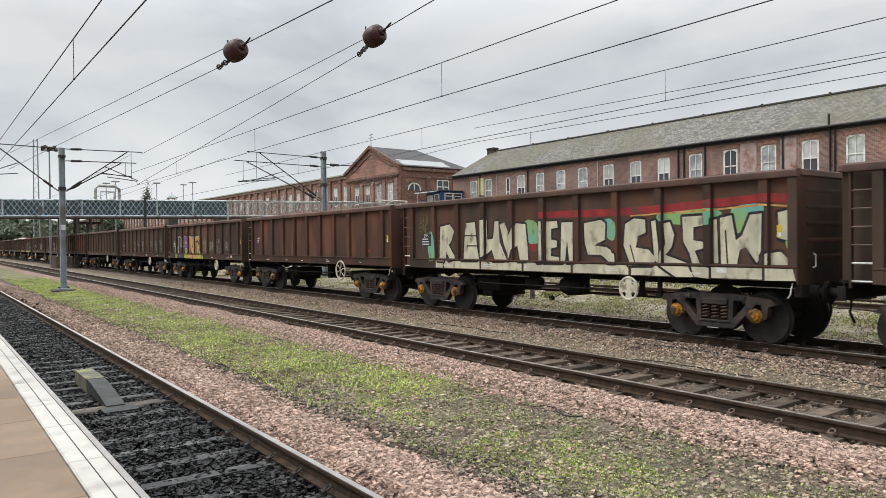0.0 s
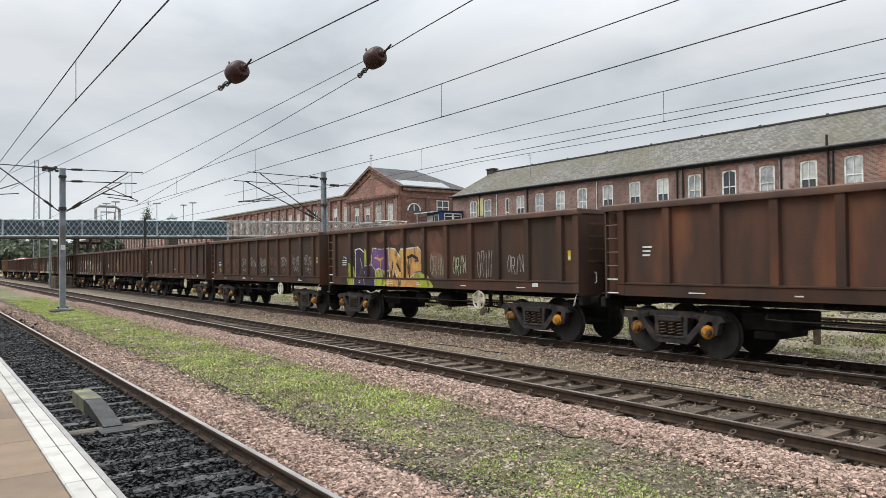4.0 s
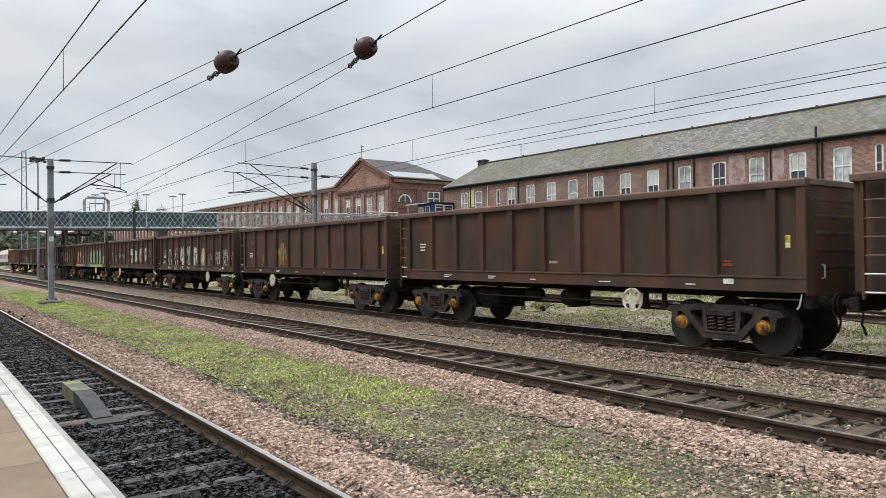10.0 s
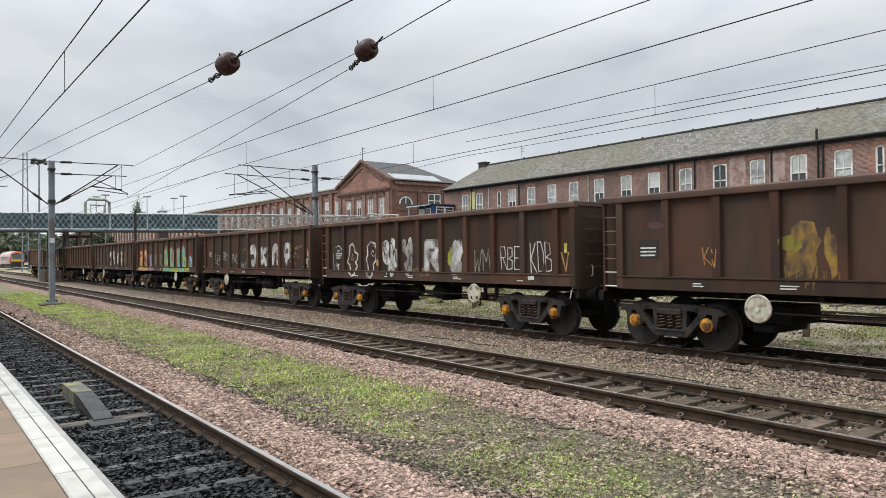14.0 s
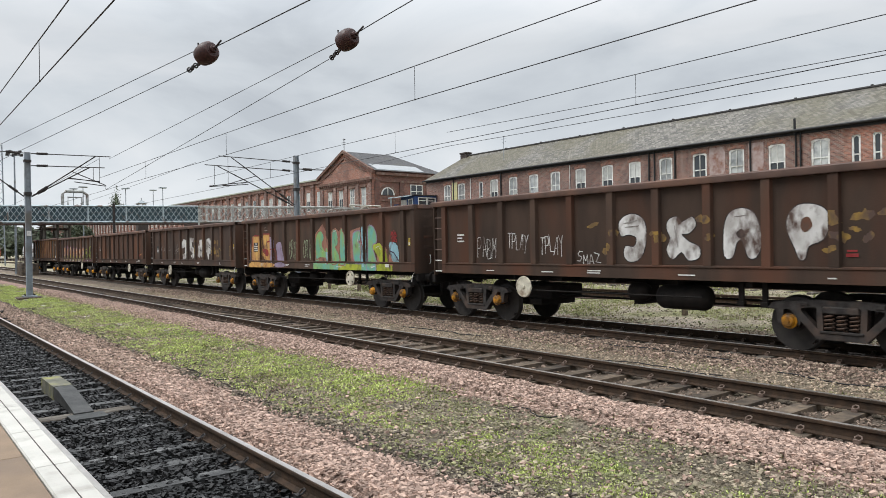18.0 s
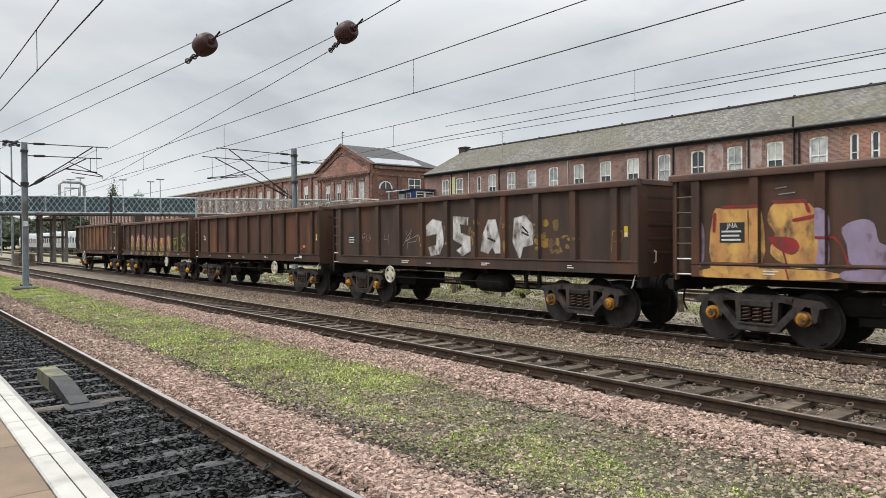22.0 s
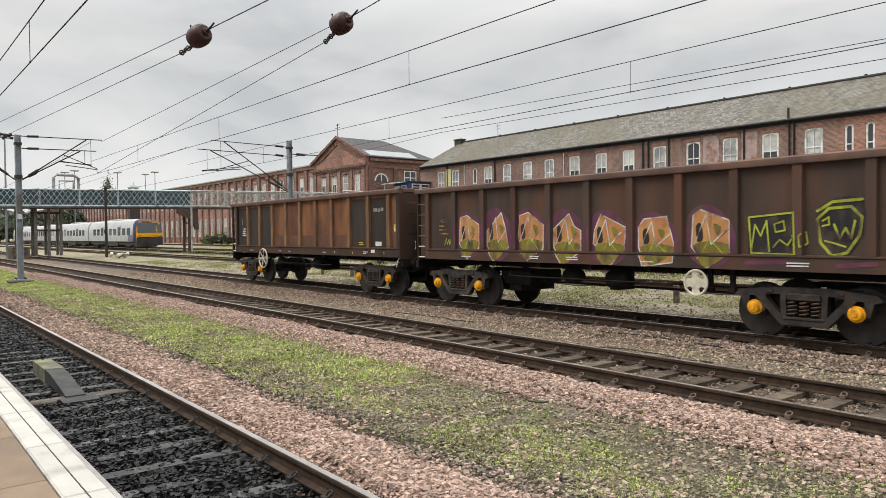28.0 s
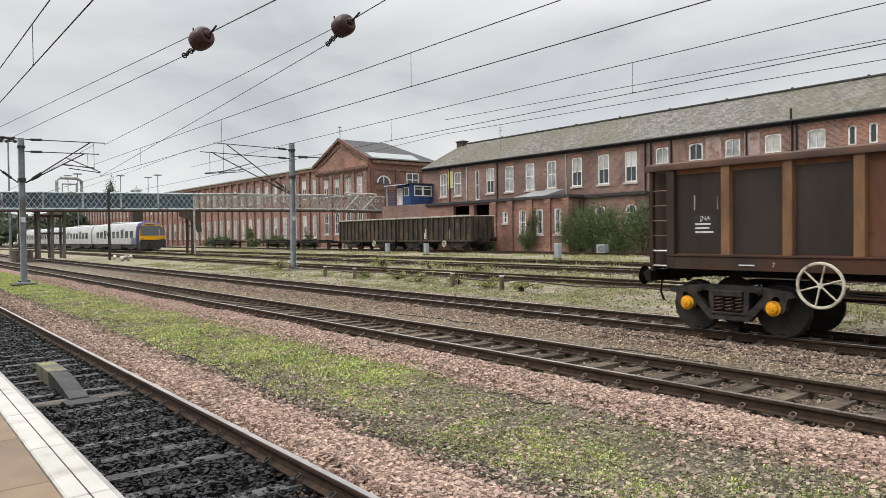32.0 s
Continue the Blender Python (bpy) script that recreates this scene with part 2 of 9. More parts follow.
MUDSTONE = mat("muddy_dark_stone", (0.15, 0.122, 0.095), (0.06, 0.049, 0.039), 9, 0.8, 0, 0.3, 70, island=0.6)
# stone colour holds the shadow under the train as well as oil
OILSHADOWSTONE = mat("oily_shadow_ballast", (0.062, 0.050, 0.041), (0.032, 0.027, 0.023), 9, 0.75, 0, 0.3, 70, island=0.6)

# ---------------------------------------------------------------- mesh helpers
class Geo:
    """Collects the vertices and faces of one mesh."""

    def __init__(self):
        self.v, self.f = [], []

    def add(self, vs, fs):
        k = len(self.v)
        self.v += [tuple(p) for p in vs]
        self.f += [tuple(k + i for i in q) for q in fs]
        return self

    def box(self, x0, x1, y0, y1, z0, z1, ch=0.0):
        if ch <= 0:
            vs = [(x, y, z) for x in (x0, x1) for y in (y0, y1) for z in (z0, z1)]
            return self.add(vs, [(0, 1, 3, 2), (4, 6, 7, 5), (0, 4, 5, 1), (2, 3, 7, 6), (0, 2, 6, 4), (1, 5, 7, 3)])
        bm = bmesh.new()
        m = Matrix.Translation(((x0 + x1) / 2, (y0 + y1) / 2, (z0 + z1) / 2)) @ Matrix.Diagonal((x1 - x0, y1 - y0, z1 - z0, 1))
        bmesh.ops.create_cube(bm, size=1, matrix=m)
        bmesh.ops.bevel(bm, geom=bm.edges[:], offset=ch, segments=1, affect="EDGES")
        bm.verts.index_update()
        self.add([v.co for v in bm.verts], [[v.index for v in q.verts] for q in bm.faces])
        bm.free()
        return self

    def ext(self, prof, axis, a, b):
        """A closed outline, given in the two other axes in order, drawn from a to b along axis."""
        n = len(prof)

        def at(p, s):
            return (s, p[0], p[1]) if axis == "x" else (p[0], s, p[1]) if axis == "y" else (p[0], p[1], s)
        vs = [at(p, a) for p in prof] + [at(p, b) for p in prof]
        fs = [(i, (i + 1) % n, n + (i + 1) % n, n + i) for i in range(n)]
        return self.add(vs, fs + [tuple(range(n - 1, -1, -1)), tuple(range(n, 2 * n))])

    def tube(self, pts, r, n=8, caps=True):
        pts = [Vector(p) for p in pts]
        rs = r if isinstance(r, (list, tuple)) else [r] * len(pts)
        vs, fs = [], []
        for i, p in enumerate(pts):
            d = (pts[min(i + 1, len(pts) - 1)] - pts[max(i - 1, 0)]).normalized()
            u = d.cross(Vector((0, 0, 1)) if abs(d.z) < 0.9 else Vector((0, 1, 0))).normalized()
            w = d.cross(u)
            vs += [p + (u * math.cos(2 * math.pi * k / n) + w * math.sin(2 * math.pi * k / n)) * rs[i] for k in range(n)]
        for i in range(len(pts) - 1):
            for k in range(n):
                fs.append((i * n + k, i * n + (k + 1) % n, (i + 1) * n + (k + 1) % n, (i + 1) * n + k))
        if caps:
            fs += [tuple(range(n - 1, -1, -1)), tuple(range(len(vs) - n, len(vs)))]
        return self.add(vs, fs)

    def ring(self, c, r, t, axis="y", n=24, m=6):
        vs, fs = [], []
        for i in range(n):
            a = 2 * math.pi * i / n
            for k in range(m):
                b = 2 * math.pi * k / m
                q = r + t * math.cos(b)
                p = {"y": (q * math.cos(a), t * math.sin(b), q * math.sin(a)), "z": (q * math.cos(a), q * math.sin(a), t * math.sin(b)),
                     "x": (t * math.sin(b), q * math.cos(a), q * math.sin(a))}[axis]
                vs.append((c[0] + p[0], c[1] + p[1], c[2] + p[2]))
                fs.append((i * m + k, i * m + (k + 1) % m, ((i + 1) % n) * m + (k + 1) % m, ((i + 1) % n) * m + k))
        return self.add(vs, fs)

    def mesh(self, name, material, smooth=True):
        me = bpy.data.meshes.new(name)
        me.from_pydata(self.v, [], self.f)
        bm = bmesh.new()
        bm.from_mesh(me)
        bmesh.ops.recalc_face_normals(bm, faces=bm.faces[:])
        bm.to_mesh(me)
        bm.free()
        if smooth:
            me.shade_smooth()
            me.set_sharp_from_angle(angle=radians(32))
        for m in material if isinstance(material, (list, tuple)) else [material]:
            me.materials.append(m)
        return me


def part(name, g, material, parent=None, label="", at=None):
    ob = new(name, g if isinstance(g, bpy.types.Mesh) else g.mesh(name, material))
    if parent:
        ob.parent = parent
    if at is not None:
        ob.matrix_basis = at if isinstance(at, Matrix) else Matrix.Translation(at)
    if label:
        ob["label"] = label
    return ob


def thing(name, label, category, at=(0, 0, 0), group="", kind=""):
    ob = new(name)
    ob.matrix_basis = at if isinstance(at, Matrix) else Matrix.Translation(at)
    return tagged(ob, label, category, group, kind)


def raw(name, vs, fs, material, smooth=False):
    """A large mesh from arrays."""
    me = bpy.data.meshes.new(name)
    vs, fs = np.asarray(vs, dtype=np.float32), np.asarray(fs, dtype=np.int32)
    me.vertices.add(len(vs)), me.loops.add(fs.size), me.polygons.add(len(fs))
    me.vertices.foreach_set("co", vs.ravel())
    me.loops.foreach_set("vertex_index", fs.ravel())
    me.polygons.foreach_set("loop_start", np.arange(0, fs.size, fs.shape[1], dtype=np.int32))
    me.update(calc_edges=True)
    me.validate()
    me.materials.append(material)
    if smooth:
        me.shade_smooth()
    else:
        me.shade_flat()
    return me


# ---------------------------------------------------------------- levels of the ground
PLAT_Y, MID_Y, TRAIN_Y = 0.79, 9.06, 14.14
NEAR_TRACK_Y = 2.2
YARD = [(22.0, 0.22), (26.2, 0.42), (30.6, 0.48), (40.2, 0.66)]


def ground_z(x, y):
    a = min(max((y - 16.5) / 9.5, 0), 1)
    b = min(max((y - 26) / 14.0, 0), 1)
    z = -0.16 + 0.42 * a + 0.24 * b
    # the stones lie lower between the rails
    for c in (NEAR_TRACK_Y, MID_Y, TRAIN_Y):
        z -= 0.075 * min(max((1.15 - abs(y - c)) / 0.35, 0), 1)
    return z


def lie(x, y):
    """Height of the ground with its small humps and hollows."""
    z = ground_z(x, y)
    if -60 < x < 14 and 0 < y < 50:
        k = 0.35 if y < 3.0 else 1.0
        z += k * (0.05 * noise.noise((x * 0.9, y * 0.9, 1.5)) + 0.03 * noise.noise((x * 2.7, y * 2.7, 4.5)))
        if y < 3.1:
            z -= 0.03
        elif 3.2 < y < 4.0 or 6.9 < y < 7.7:
            z += 0.05 * min(1, 8 * min(abs(y - 3.2), abs(y - 4.0), abs(y - 6.9), abs(y - 7.7)))
        elif 4.3 < y < 6.6:
            z -= 0.02 + 0.04 * math.sin((y - 4.3) / 2.3 * math.pi)
    return z


def ground_material():
    m = bpy.data.materials.new("railway_ground")
    m.use_nodes = True
    nt = m.node_tree
    n, l = nt.nodes, nt.links
    b = n["Principled BSDF"]
    b.inputs["Roughness"].default_value = 0.88
    b.inputs["Specular IOR Level"].default_value = 0.2
    co, sp = n.new("ShaderNodeTexCoord"), n.new("ShaderNodeSeparateXYZ")
    l.new(co.outputs["Object"], sp.inputs[0])

    def noi(scale, detail, rough=0.6):
        t = n.new("ShaderNodeTexNoise")
        t.inputs["Scale"].default_value, t.inputs["Detail"].default_value, t.inputs["Roughness"].default_value = scale, detail, rough
        l.new(co.outputs["Object"], t.inputs[0])
        return t.outputs[0]

    def rng(v, a, c, d=0.0, e=1.0):
        r = n.new("ShaderNodeMapRange")
        for i, q in enumerate((a, c, d, e)):
            r.inputs[i + 1].default_value = q
        l.new(v, r.inputs[0])
        return r.outputs[0]

    def op(kind, a, c):
        q = n.new("ShaderNodeMath")
        q.operation = kind
        for i, v in enumerate((a, c)):
            if isinstance(v, (int, float)):
                q.inputs[i].default_value = v
            else:
                l.new(v, q.inputs[i])
        return q.outputs[0]

    def mixc(f, a, c):
        x = n.new("ShaderNodeMix")
        x.data_type = "RGBA"
        l.new(f, x.inputs[0])
        for v, s in ((a, x.inputs[6]), (c, x.inputs[7])):
            if isinstance(v, tuple):
                s.default_value = rgb(*v)
            else:
                l.new(v, s)
        return x.outputs[2]

    big, mid, fine = noi(0.35, 5), noi(2.2, 6), noi(34, 6, 0.8)
    gravel = n.new("ShaderNodeTexVoronoi")
    gravel.inputs["Scale"].default_value = 17
    l.new(co.outputs["Object"], gravel.inputs[0])
    grit = n.new("ShaderNodeSeparateColor")
    l.new(gravel.outputs["Color"], grit.inputs[0])
    speck = op("ADD", op("MULTIPLY", rng(fine, 0.36, 0.64), 0.5), op("MULTIPLY", grit.outputs[0], 0.5))
    # the edges of the strips wander
    yy = op("ADD", sp.outputs[1], op("ADD", rng(mid, 0, 1, -0.5, 0.5), rng(big, 0, 1, -0.55, 0.55)))
    black = mixc(speck, (0.004, 0.004, 0.004), (0.018, 0.0175, 0.017))
    pink = mixc(speck, (0.10, 0.066, 0.053), (0.40, 0.265, 0.215))
    mud = mixc(speck, (0.030, 0.026, 0.021), (0.15, 0.125, 0.098))
    soil = mixc(speck, (0.055, 0.046, 0.034), (0.28, 0.235, 0.172))
    green = mixc(speck, (0.075, 0.09, 0.03), (0.27, 0.29, 0.125))
    brown = mixc(speck, (0.06, 0.047, 0.036), (0.22, 0.17, 0.13))
    olive = mixc(speck, (0.085, 0.07, 0.05), (0.30, 0.245, 0.175))
    grey = mixc(speck, (0.14, 0.118, 0.09), (0.47, 0.40, 0.31))
    # the turf thins out towards +x
    bare = rng(sp.outputs[0], -13.0, -3.0, 0.0, 0.10)
    turf = mixc(rng(op("SUBTRACT", noi(0.9, 7, 0.7), bare), 0.42, 0.56), soil, green)
    yardgreen = mixc(speck, (0.10, 0.105, 0.045), (0.32, 0.305, 0.155))
    yard = mixc(rng(noi(0.5, 7, 0.7), 0.43, 0.6), grey, yardgreen)
    # strip between the goods rails: train shadow and oil painted into the ground
    oil_shade = mixc(speck, (0.025, 0.02, 0.017), (0.075, 0.06, 0.05))
    col = black
    for edge, c in ((3.12, pink), (4.0, mud), (4.70, turf), (6.78, pink), (8.1, brown), (10.0, olive), (11.6, brown), (13.35, oil_shade), (15.0, brown), (16.3, yard)):
        col = mixc(rng(yy if edge < 13 or edge > 16 else sp.outputs[1], edge - 0.16, edge + 0.16), col, c)
    tone = n.new("ShaderNodeMix")
    tone.data_type, tone.blend_type = "RGBA", "MULTIPLY"
    tone.inputs[0].default_value = 1.0
    l.new(col, tone.inputs[6])
    l.new(rng(noi(1.1, 8, 0.7), 0.36, 0.64, 0.66, 1.18), tone.inputs[7])
    l.new(tone.outputs[2], b.inputs["Base Color"])
    bp = n.new("ShaderNodeBump")
    bp.inputs["Strength"].default_value, bp.inputs["Distance"].default_value = 1.0, 0.06
    l.new(fine, bp.inputs["Height"]), l.new(bp.outputs[0], b.inputs["Normal"])
    return m


def make_ground():
    xs = np.unique(np.concatenate([np.linspace(-3000, -260, 8), np.linspace(-260, -45, 40), np.linspace(-45, 12, 190), np.linspace(12, 600, 12)]))
    ys = np.unique(np.concatenate([np.linspace(-600, -2, 6), np.linspace(-2, 17, 84), np.linspace(17, 60, 40), np.linspace(60, 3000, 8)]))
    X, Y = np.meshgrid(xs, ys, indexing="ij")
    Z = np.vectorize(lie)(X, Y)
    ny = len(ys)
    I = np.arange(len(xs) - 1)[:, None] * ny + np.arange(ny - 1)[None, :]
    fs = np.stack([I, I + ny, I + ny + 1, I + 1], -1).reshape(-1, 4)
    vs = np.stack([X, Y, Z], -1).reshape(-1, 3)
    ob = new("ground", raw("ground", vs, fs, ground_material(), True))
    tagged(ob, "stony railway land with pink ballast, mud and thin grass", "ground", kind="structure")


make_ground()


# ---------------------------------------------------------------- platform
def make_platform():
    base = thing("platform", "station platform with buff paving and a white edge", "platform", kind="structure")
    part("platform_wall", Geo().box(-140, 14, 0.608, 0.72, -0.5, 0.798), BRICKDARK, base)
    part("platform_bed", Geo().box(-140, 14, -14, 0.605, -0.5, 0.868), BRICKDARK, base)
    cop = Geo().box(0, 0.894, 0.61, PLAT_Y, 0.80, 0.915, 0.008).mesh("coping_stone", WHITEPAINT)
    slab = Geo().box(0, 0.894, 0.158, 0.602, 0.872, 0.912, 0.004).mesh("paving_slab", BUFFSLAB)
    slab2 = Geo().box(0, 0.894, -0.44, 0.15, 0.872, 0.912, 0.004).mesh("paving_slab", BUFFSLAB)
    strip = Geo().box(0, 0.90, 0.697, 0.703, 0.915, 0.9163).mesh("edge_groove", BRICKDARK)
    for i in range(111):
        x = 12.9 - 0.9 * i
        part("coping_stone", cop, None, base, at=(x, 0, 0))
        part("edge_groove", strip, None, base, at=(x, 0, 0))
        if i < 51:
            part("paving_slab", slab, None, base, at=(x - 0.3, 0, 0))
            part("paving_slab", slab2, None, base, at=(x - 0.6, 0, 0))
    far = Geo().box(-140, -87.1, 0.61, PLAT_Y, 0.80, 0.915)
    part("far_coping", far, WHITEPAINT, base)
    part("far_paving", Geo().box(-140, 14, -14, -0.445, 0.872, 0.911).box(-140, -34, -0.44, 0.6, 0.872, 0.9105), BUFFSLAB, base)


make_platform()


# ---------------------------------------------------------------- tracks
def rail_profile(y, z, s=1):
    p = [(-0.07, -0.159), (0.07, -0.159), (0.07, -0.148), (0.012, -0.132), (0.009, -0.05), (0.035, -0.038), (0.036, -0.008),
         (0.028, 0), (-0.028, 0), (-0.036, -0.008), (-0.035, -0.038), (-0.009, -0.05), (-0.012, -0.132), (-0.07, -0.148)]
    return [(y + a, z + b) for a, b in p]


def clip_mesh():
    g = Geo()
    g.tube([(-0.04, -0.10, -0.145), (-0.04, -0.06, -0.105), (-0.015, -0.045, -0.09), (0.025, -0.055, -0.095), (0.04, -0.09, -0.11), (0.025, -0.12, -0.125),
            (-0.015, -0.11, -0.128)], 0.010, 6)
    return g.box(-0.035, 0.035, -0.14, -0.10, -0.165, -0.12)


def make_track(name, label, y, z, x0, x1, pitch, near, far, sleeper, material, clips, polished=True):
    """x0..x1: the length of rail; near..far: the stretch whose sleepers are single parts."""
    base = thing(name, label, "railway track", kind="structure")
    for s in (-0.7525, 0.7525):
        r = part("rail", Geo().ext(rail_profile(y + s, z), "x", x0, x1), RAILRUST, base)
        part("rail_head", Geo().box(x0, x1, y + s - 0.029, y + s + 0.029, z - 0.006, z + 0.003), STEEL if polished else RAILRUST, r)
    me = sleeper.mesh("sleeper", material)
    cm = clip_mesh().mesh("rail_clip", DARKMETAL if material is WETCONC else CLIP)
    g = Geo()
    rr = random.Random(len(name))
    n = int((x1 - x0) / pitch)
    for i in range(n):
        x = x1 - i * pitch
        if near > x > far:
            part("sleeper", me, None, base, at=pose(x, y + rr.uniform(-0.02, 0.02), z, 0, 0, rr.uniform(-0.8, 0.8)))
            if x > clips:
                for s in (-0.7525, 0.7525):
                    part("rail_clip", cm, None, base, at=(x, y + s, z))
                    part("rail_clip", cm, None, base, at=pose(x, y + s, z, 0, 0, 180))
        elif x > -130:
            g.box(x - 0.12, x + 0.12, y - 1.28, y + 1.28, z - 0.3, z - 0.165)
    if g.v:
        part("distant_sleepers", g, material, base)["kind"] = "stuff"
    return base


half_buried_sleeper = Geo().ext([(-1.30, -0.34), (1.25, -0.34), (1.25, -0.19), (1.2, -0.17), (-1.25, -0.17), (-1.30, -0.19)], "x", -0.085, 0.085)
flat_sleeper = Geo().ext([(-1.30, -0.34), (1.25, -0.34), (1.25, -0.185), (1.2, -0.168), (-1.25, -0.168), (-1.30, -0.185)], "x", -0.115, 0.115)
wood_sleeper = Geo().box(-0.125, 0.125, -1.3, 1.3, -0.30, -0.163, 0.012)
make_track("track_platform", "platform track of worn steel rails on wet dark sleepers", NEAR_TRACK_Y, 0, -300, 14, 0.615, 8, -60, half_buried_sleeper, WETCONC, -22)
make_track("track_middle", "middle track of rusty-sided rails on grey sleepers", MID_Y, 0, -400, 14, 0.615, 8, -60, flat_sleeper, CONC, -45)
make_track("track_goods", "goods track with bright rail heads on stained sleepers", TRAIN_Y, 0, -400, 14, 0.65, 8, -40, wood_sleeper, TIMBER, -22)
for i, (y, z) in enumerate(YARD):
    make_track("track_yard_%d" % (i + 1), "yard siding of rusty rails among weeds", y, z, -300, 14, 0.7, 0, -45 if i < 2 else 0, wood_sleeper, TIMBER, 100, i == 1)


# ---------------------------------------------------------------- goods wagons
HALF, WIDE, TOP, SILL, LEDGE = 6.62, 1.37, 3.34, 1.27, 1.54
PANEL = 1.27          # the sheet lies behind the face of the posts
RIBS = [0.02 + 1.19 * k for k in range(-4, 6)]
RIBW = 0.085


def make_bogie(parent, x, flip):
    bo = part("bogie", Geo().box(-0.35, 0.35, -0.95, 0.95, 0.52, 0.72, 0.02).box(-0.18, 0.18, -0.95, 0.95, 0.40, 0.55), BOGIE, parent, at=(x, 0, 0))
    for s in (-1, 1):
        fr = Geo()
        a, b = sorted((s * 0.98, s * 1.14))
        # cast side frame: top and bottom members, pedestals, and diagonal webs that leave the windows open
        fr.ext([(-1.30, 0.80), (-1.20, 0.90), (-0.50, 0.97), (0.50, 0.97), (1.20, 0.90), (1.30, 0.80), (1.16, 0.76), (0.5, 0.84), (-0.5, 0.84), (-1.16, 0.76)], "y", a, b)
        fr.ext([(-0.42, 0.28), (0.42, 0.28), (0.38, 0.42), (-0.38, 0.42)], "y", a, b)
        for q in (-1, 1):
            fr.ext([(q * 0.74, 0.82), (q * 0.92, 0.82), (q * 0.42, 0.29), (q * 0.32, 0.38)], "y", a, b)
            fr.ext([(q * 0.30, 0.40), (q * 0.40, 0.40), (q * 0.42, 0.86), (q * 0.32, 0.86)], "y", a, b)
            fr.ext([(q * 0.70, 0.52), (q * 0.78, 0.50), (q * 0.78, 0.84), (q * 0.68, 0.84)], "y", a, b)
            fr.ext([(q * 1.02, 0.50), (q * 1.10, 0.52), (q * 1.16, 0.80), (q * 1.0, 0.82)], "y", a, b)
        side = part("side_frame", fr, BOGIE, bo)
        part("spring_plank", Geo().box(-0.36, 0.36, s * 1.06 - 0.1, s * 1.06 + 0.1, 0.385, 0.435, 0.01), BOGIE, bo)
        part("bolster_end", Geo().box(-0.30, 0.30, s * 1.07 - 0.11, s * 1.07 + 0.11, 0.735, 0.865, 0.02), BOGIE, bo)
        for q in (-0.21, 0, 0.21):
            coil = [(q + 0.075 * math.cos(a * 0.9), s * 1.10 + 0.06 * math.sin(a * 0.9), 0.44 + 0.0098 * a) for a in range(31)]
            part("coil_spring", Geo().tube(coil, 0.021, 5), SPRING, bo)
        # added black sheet in place of the shade behind the coils
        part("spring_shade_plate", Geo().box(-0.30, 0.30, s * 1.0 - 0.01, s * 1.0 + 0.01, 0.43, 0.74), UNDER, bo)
        for q in (-1, 1):
            part("frame_rivet_pad", Geo().box(q * 0.62 - 0.07, q * 0.62 + 0.07, s * 1.15 - 0.012, s * 1.15 + 0.012, 0.86, 0.93, 0.006), BOGIE, bo)
            part("brake_hanger", Geo().tube([(q * 0.40, s * 0.85, 0.86), (q * 0.36, s * 0.85, 0.40)], 0.03, 6), UNDER, bo)
        for q in (-1, 1):
            cx = q * 0.89
            cap = Geo().tube([(cx, s * 0.96, 0.57), (cx, s * 1.14, 0.57), (cx, s * 1.141, 0.57), (cx, s * 1.165, 0.57), (cx, s * 1.166, 0.57), (cx, s * 1.22, 0.57), (cx, s * 1.235, 0.57), (cx, s * 1.236, 0.57), (cx, s * 1.255, 0.57)],
                             [0.115, 0.115, 0.145, 0.145, 0.115, 0.105, 0.085, 0.045, 0.04], 16)
            part("axle_cap", cap, YELLOW, bo, "yellow-painted axlebox end cap")
    for q in (-1, 1):
        ws = Geo().tube([(0, -0.9, 0), (0, 0.9, 0)], 0.085, 10)
        for s in (-1, 1):
            ws.tube([(0, s * 0.68, 0), (0, s * 0.705, 0), (0, s * 0.71, 0), (0, s * 0.735, 0), (0, s * 0.74, 0), (0, s * 0.82, 0), (0, s * 0.822, 0), (0, s * 0.80, 0),
                     (0, s * 0.775, 0), (0, s * 0.775, 0), (0, s * 0.83, 0)], [0.50, 0.53, 0.53, 0.502, 0.50, 0.495, 0.44, 0.43, 0.40, 0.16, 0.13], 36)
        w = part("wheelset", ws, WHEEL, bo, at=(q * 0.89, 0, 0.50))
    return bo


def hand_wheel(parent, x, spokes, r=0.245, z=0.98):
    y = -WIDE + (0.02 if r < 0.35 else -0.11)
    g = Geo().ring((x, y, z), r, 0.028, "y", 28, 6)
    if spokes is None:
        g.tube([(x, y - 0.012, z), (x, y + 0.02, z)], r * 0.97, 24).tube([(x, y - 0.05, z), (x, y - 0.01, z)], 0.05, 10)
    elif spokes:
        for k in range(6):
            a = math.pi * k / 3 + 0.3
            g.tube([(x, y, z), (x + r * math.cos(a), y, z + r * math.sin(a))], 0.016, 6)
        g.tube([(x, y - 0.02, z), (x, y + 0.03, z)], 0.05, 10)
    else:
        n = 4
        g.tube([(x, y - 0.012, z), (x, y + 0.02, z)], 0.13, 16)
        for k in range(n):
            a = 2 * math.pi * k / n
            g.ext([(x + 0.1 * math.cos(a - 0.7), z + 0.1 * math.sin(a - 0.7)), (x + r * math.cos(a - 0.42), z + r * math.sin(a - 0.42)),
                   (x + r * math.cos(a + 0.42), z + r * math.sin(a + 0.42)), (x + 0.1 * math.cos(a + 0.7), z + 0.1 * math.sin(a + 0.7))], "y", y - 0.008, y + 0.008)
    part("hand_wheel", g, CREAM, parent, "cream brake hand wheel")
    part("wheel_shaft", Geo().tube([(x, y + 0.03, z), (x, y + 0.4, z), (x, y + 0.4, SILL + 0.05)], 0.022, 6), UNDER, parent)


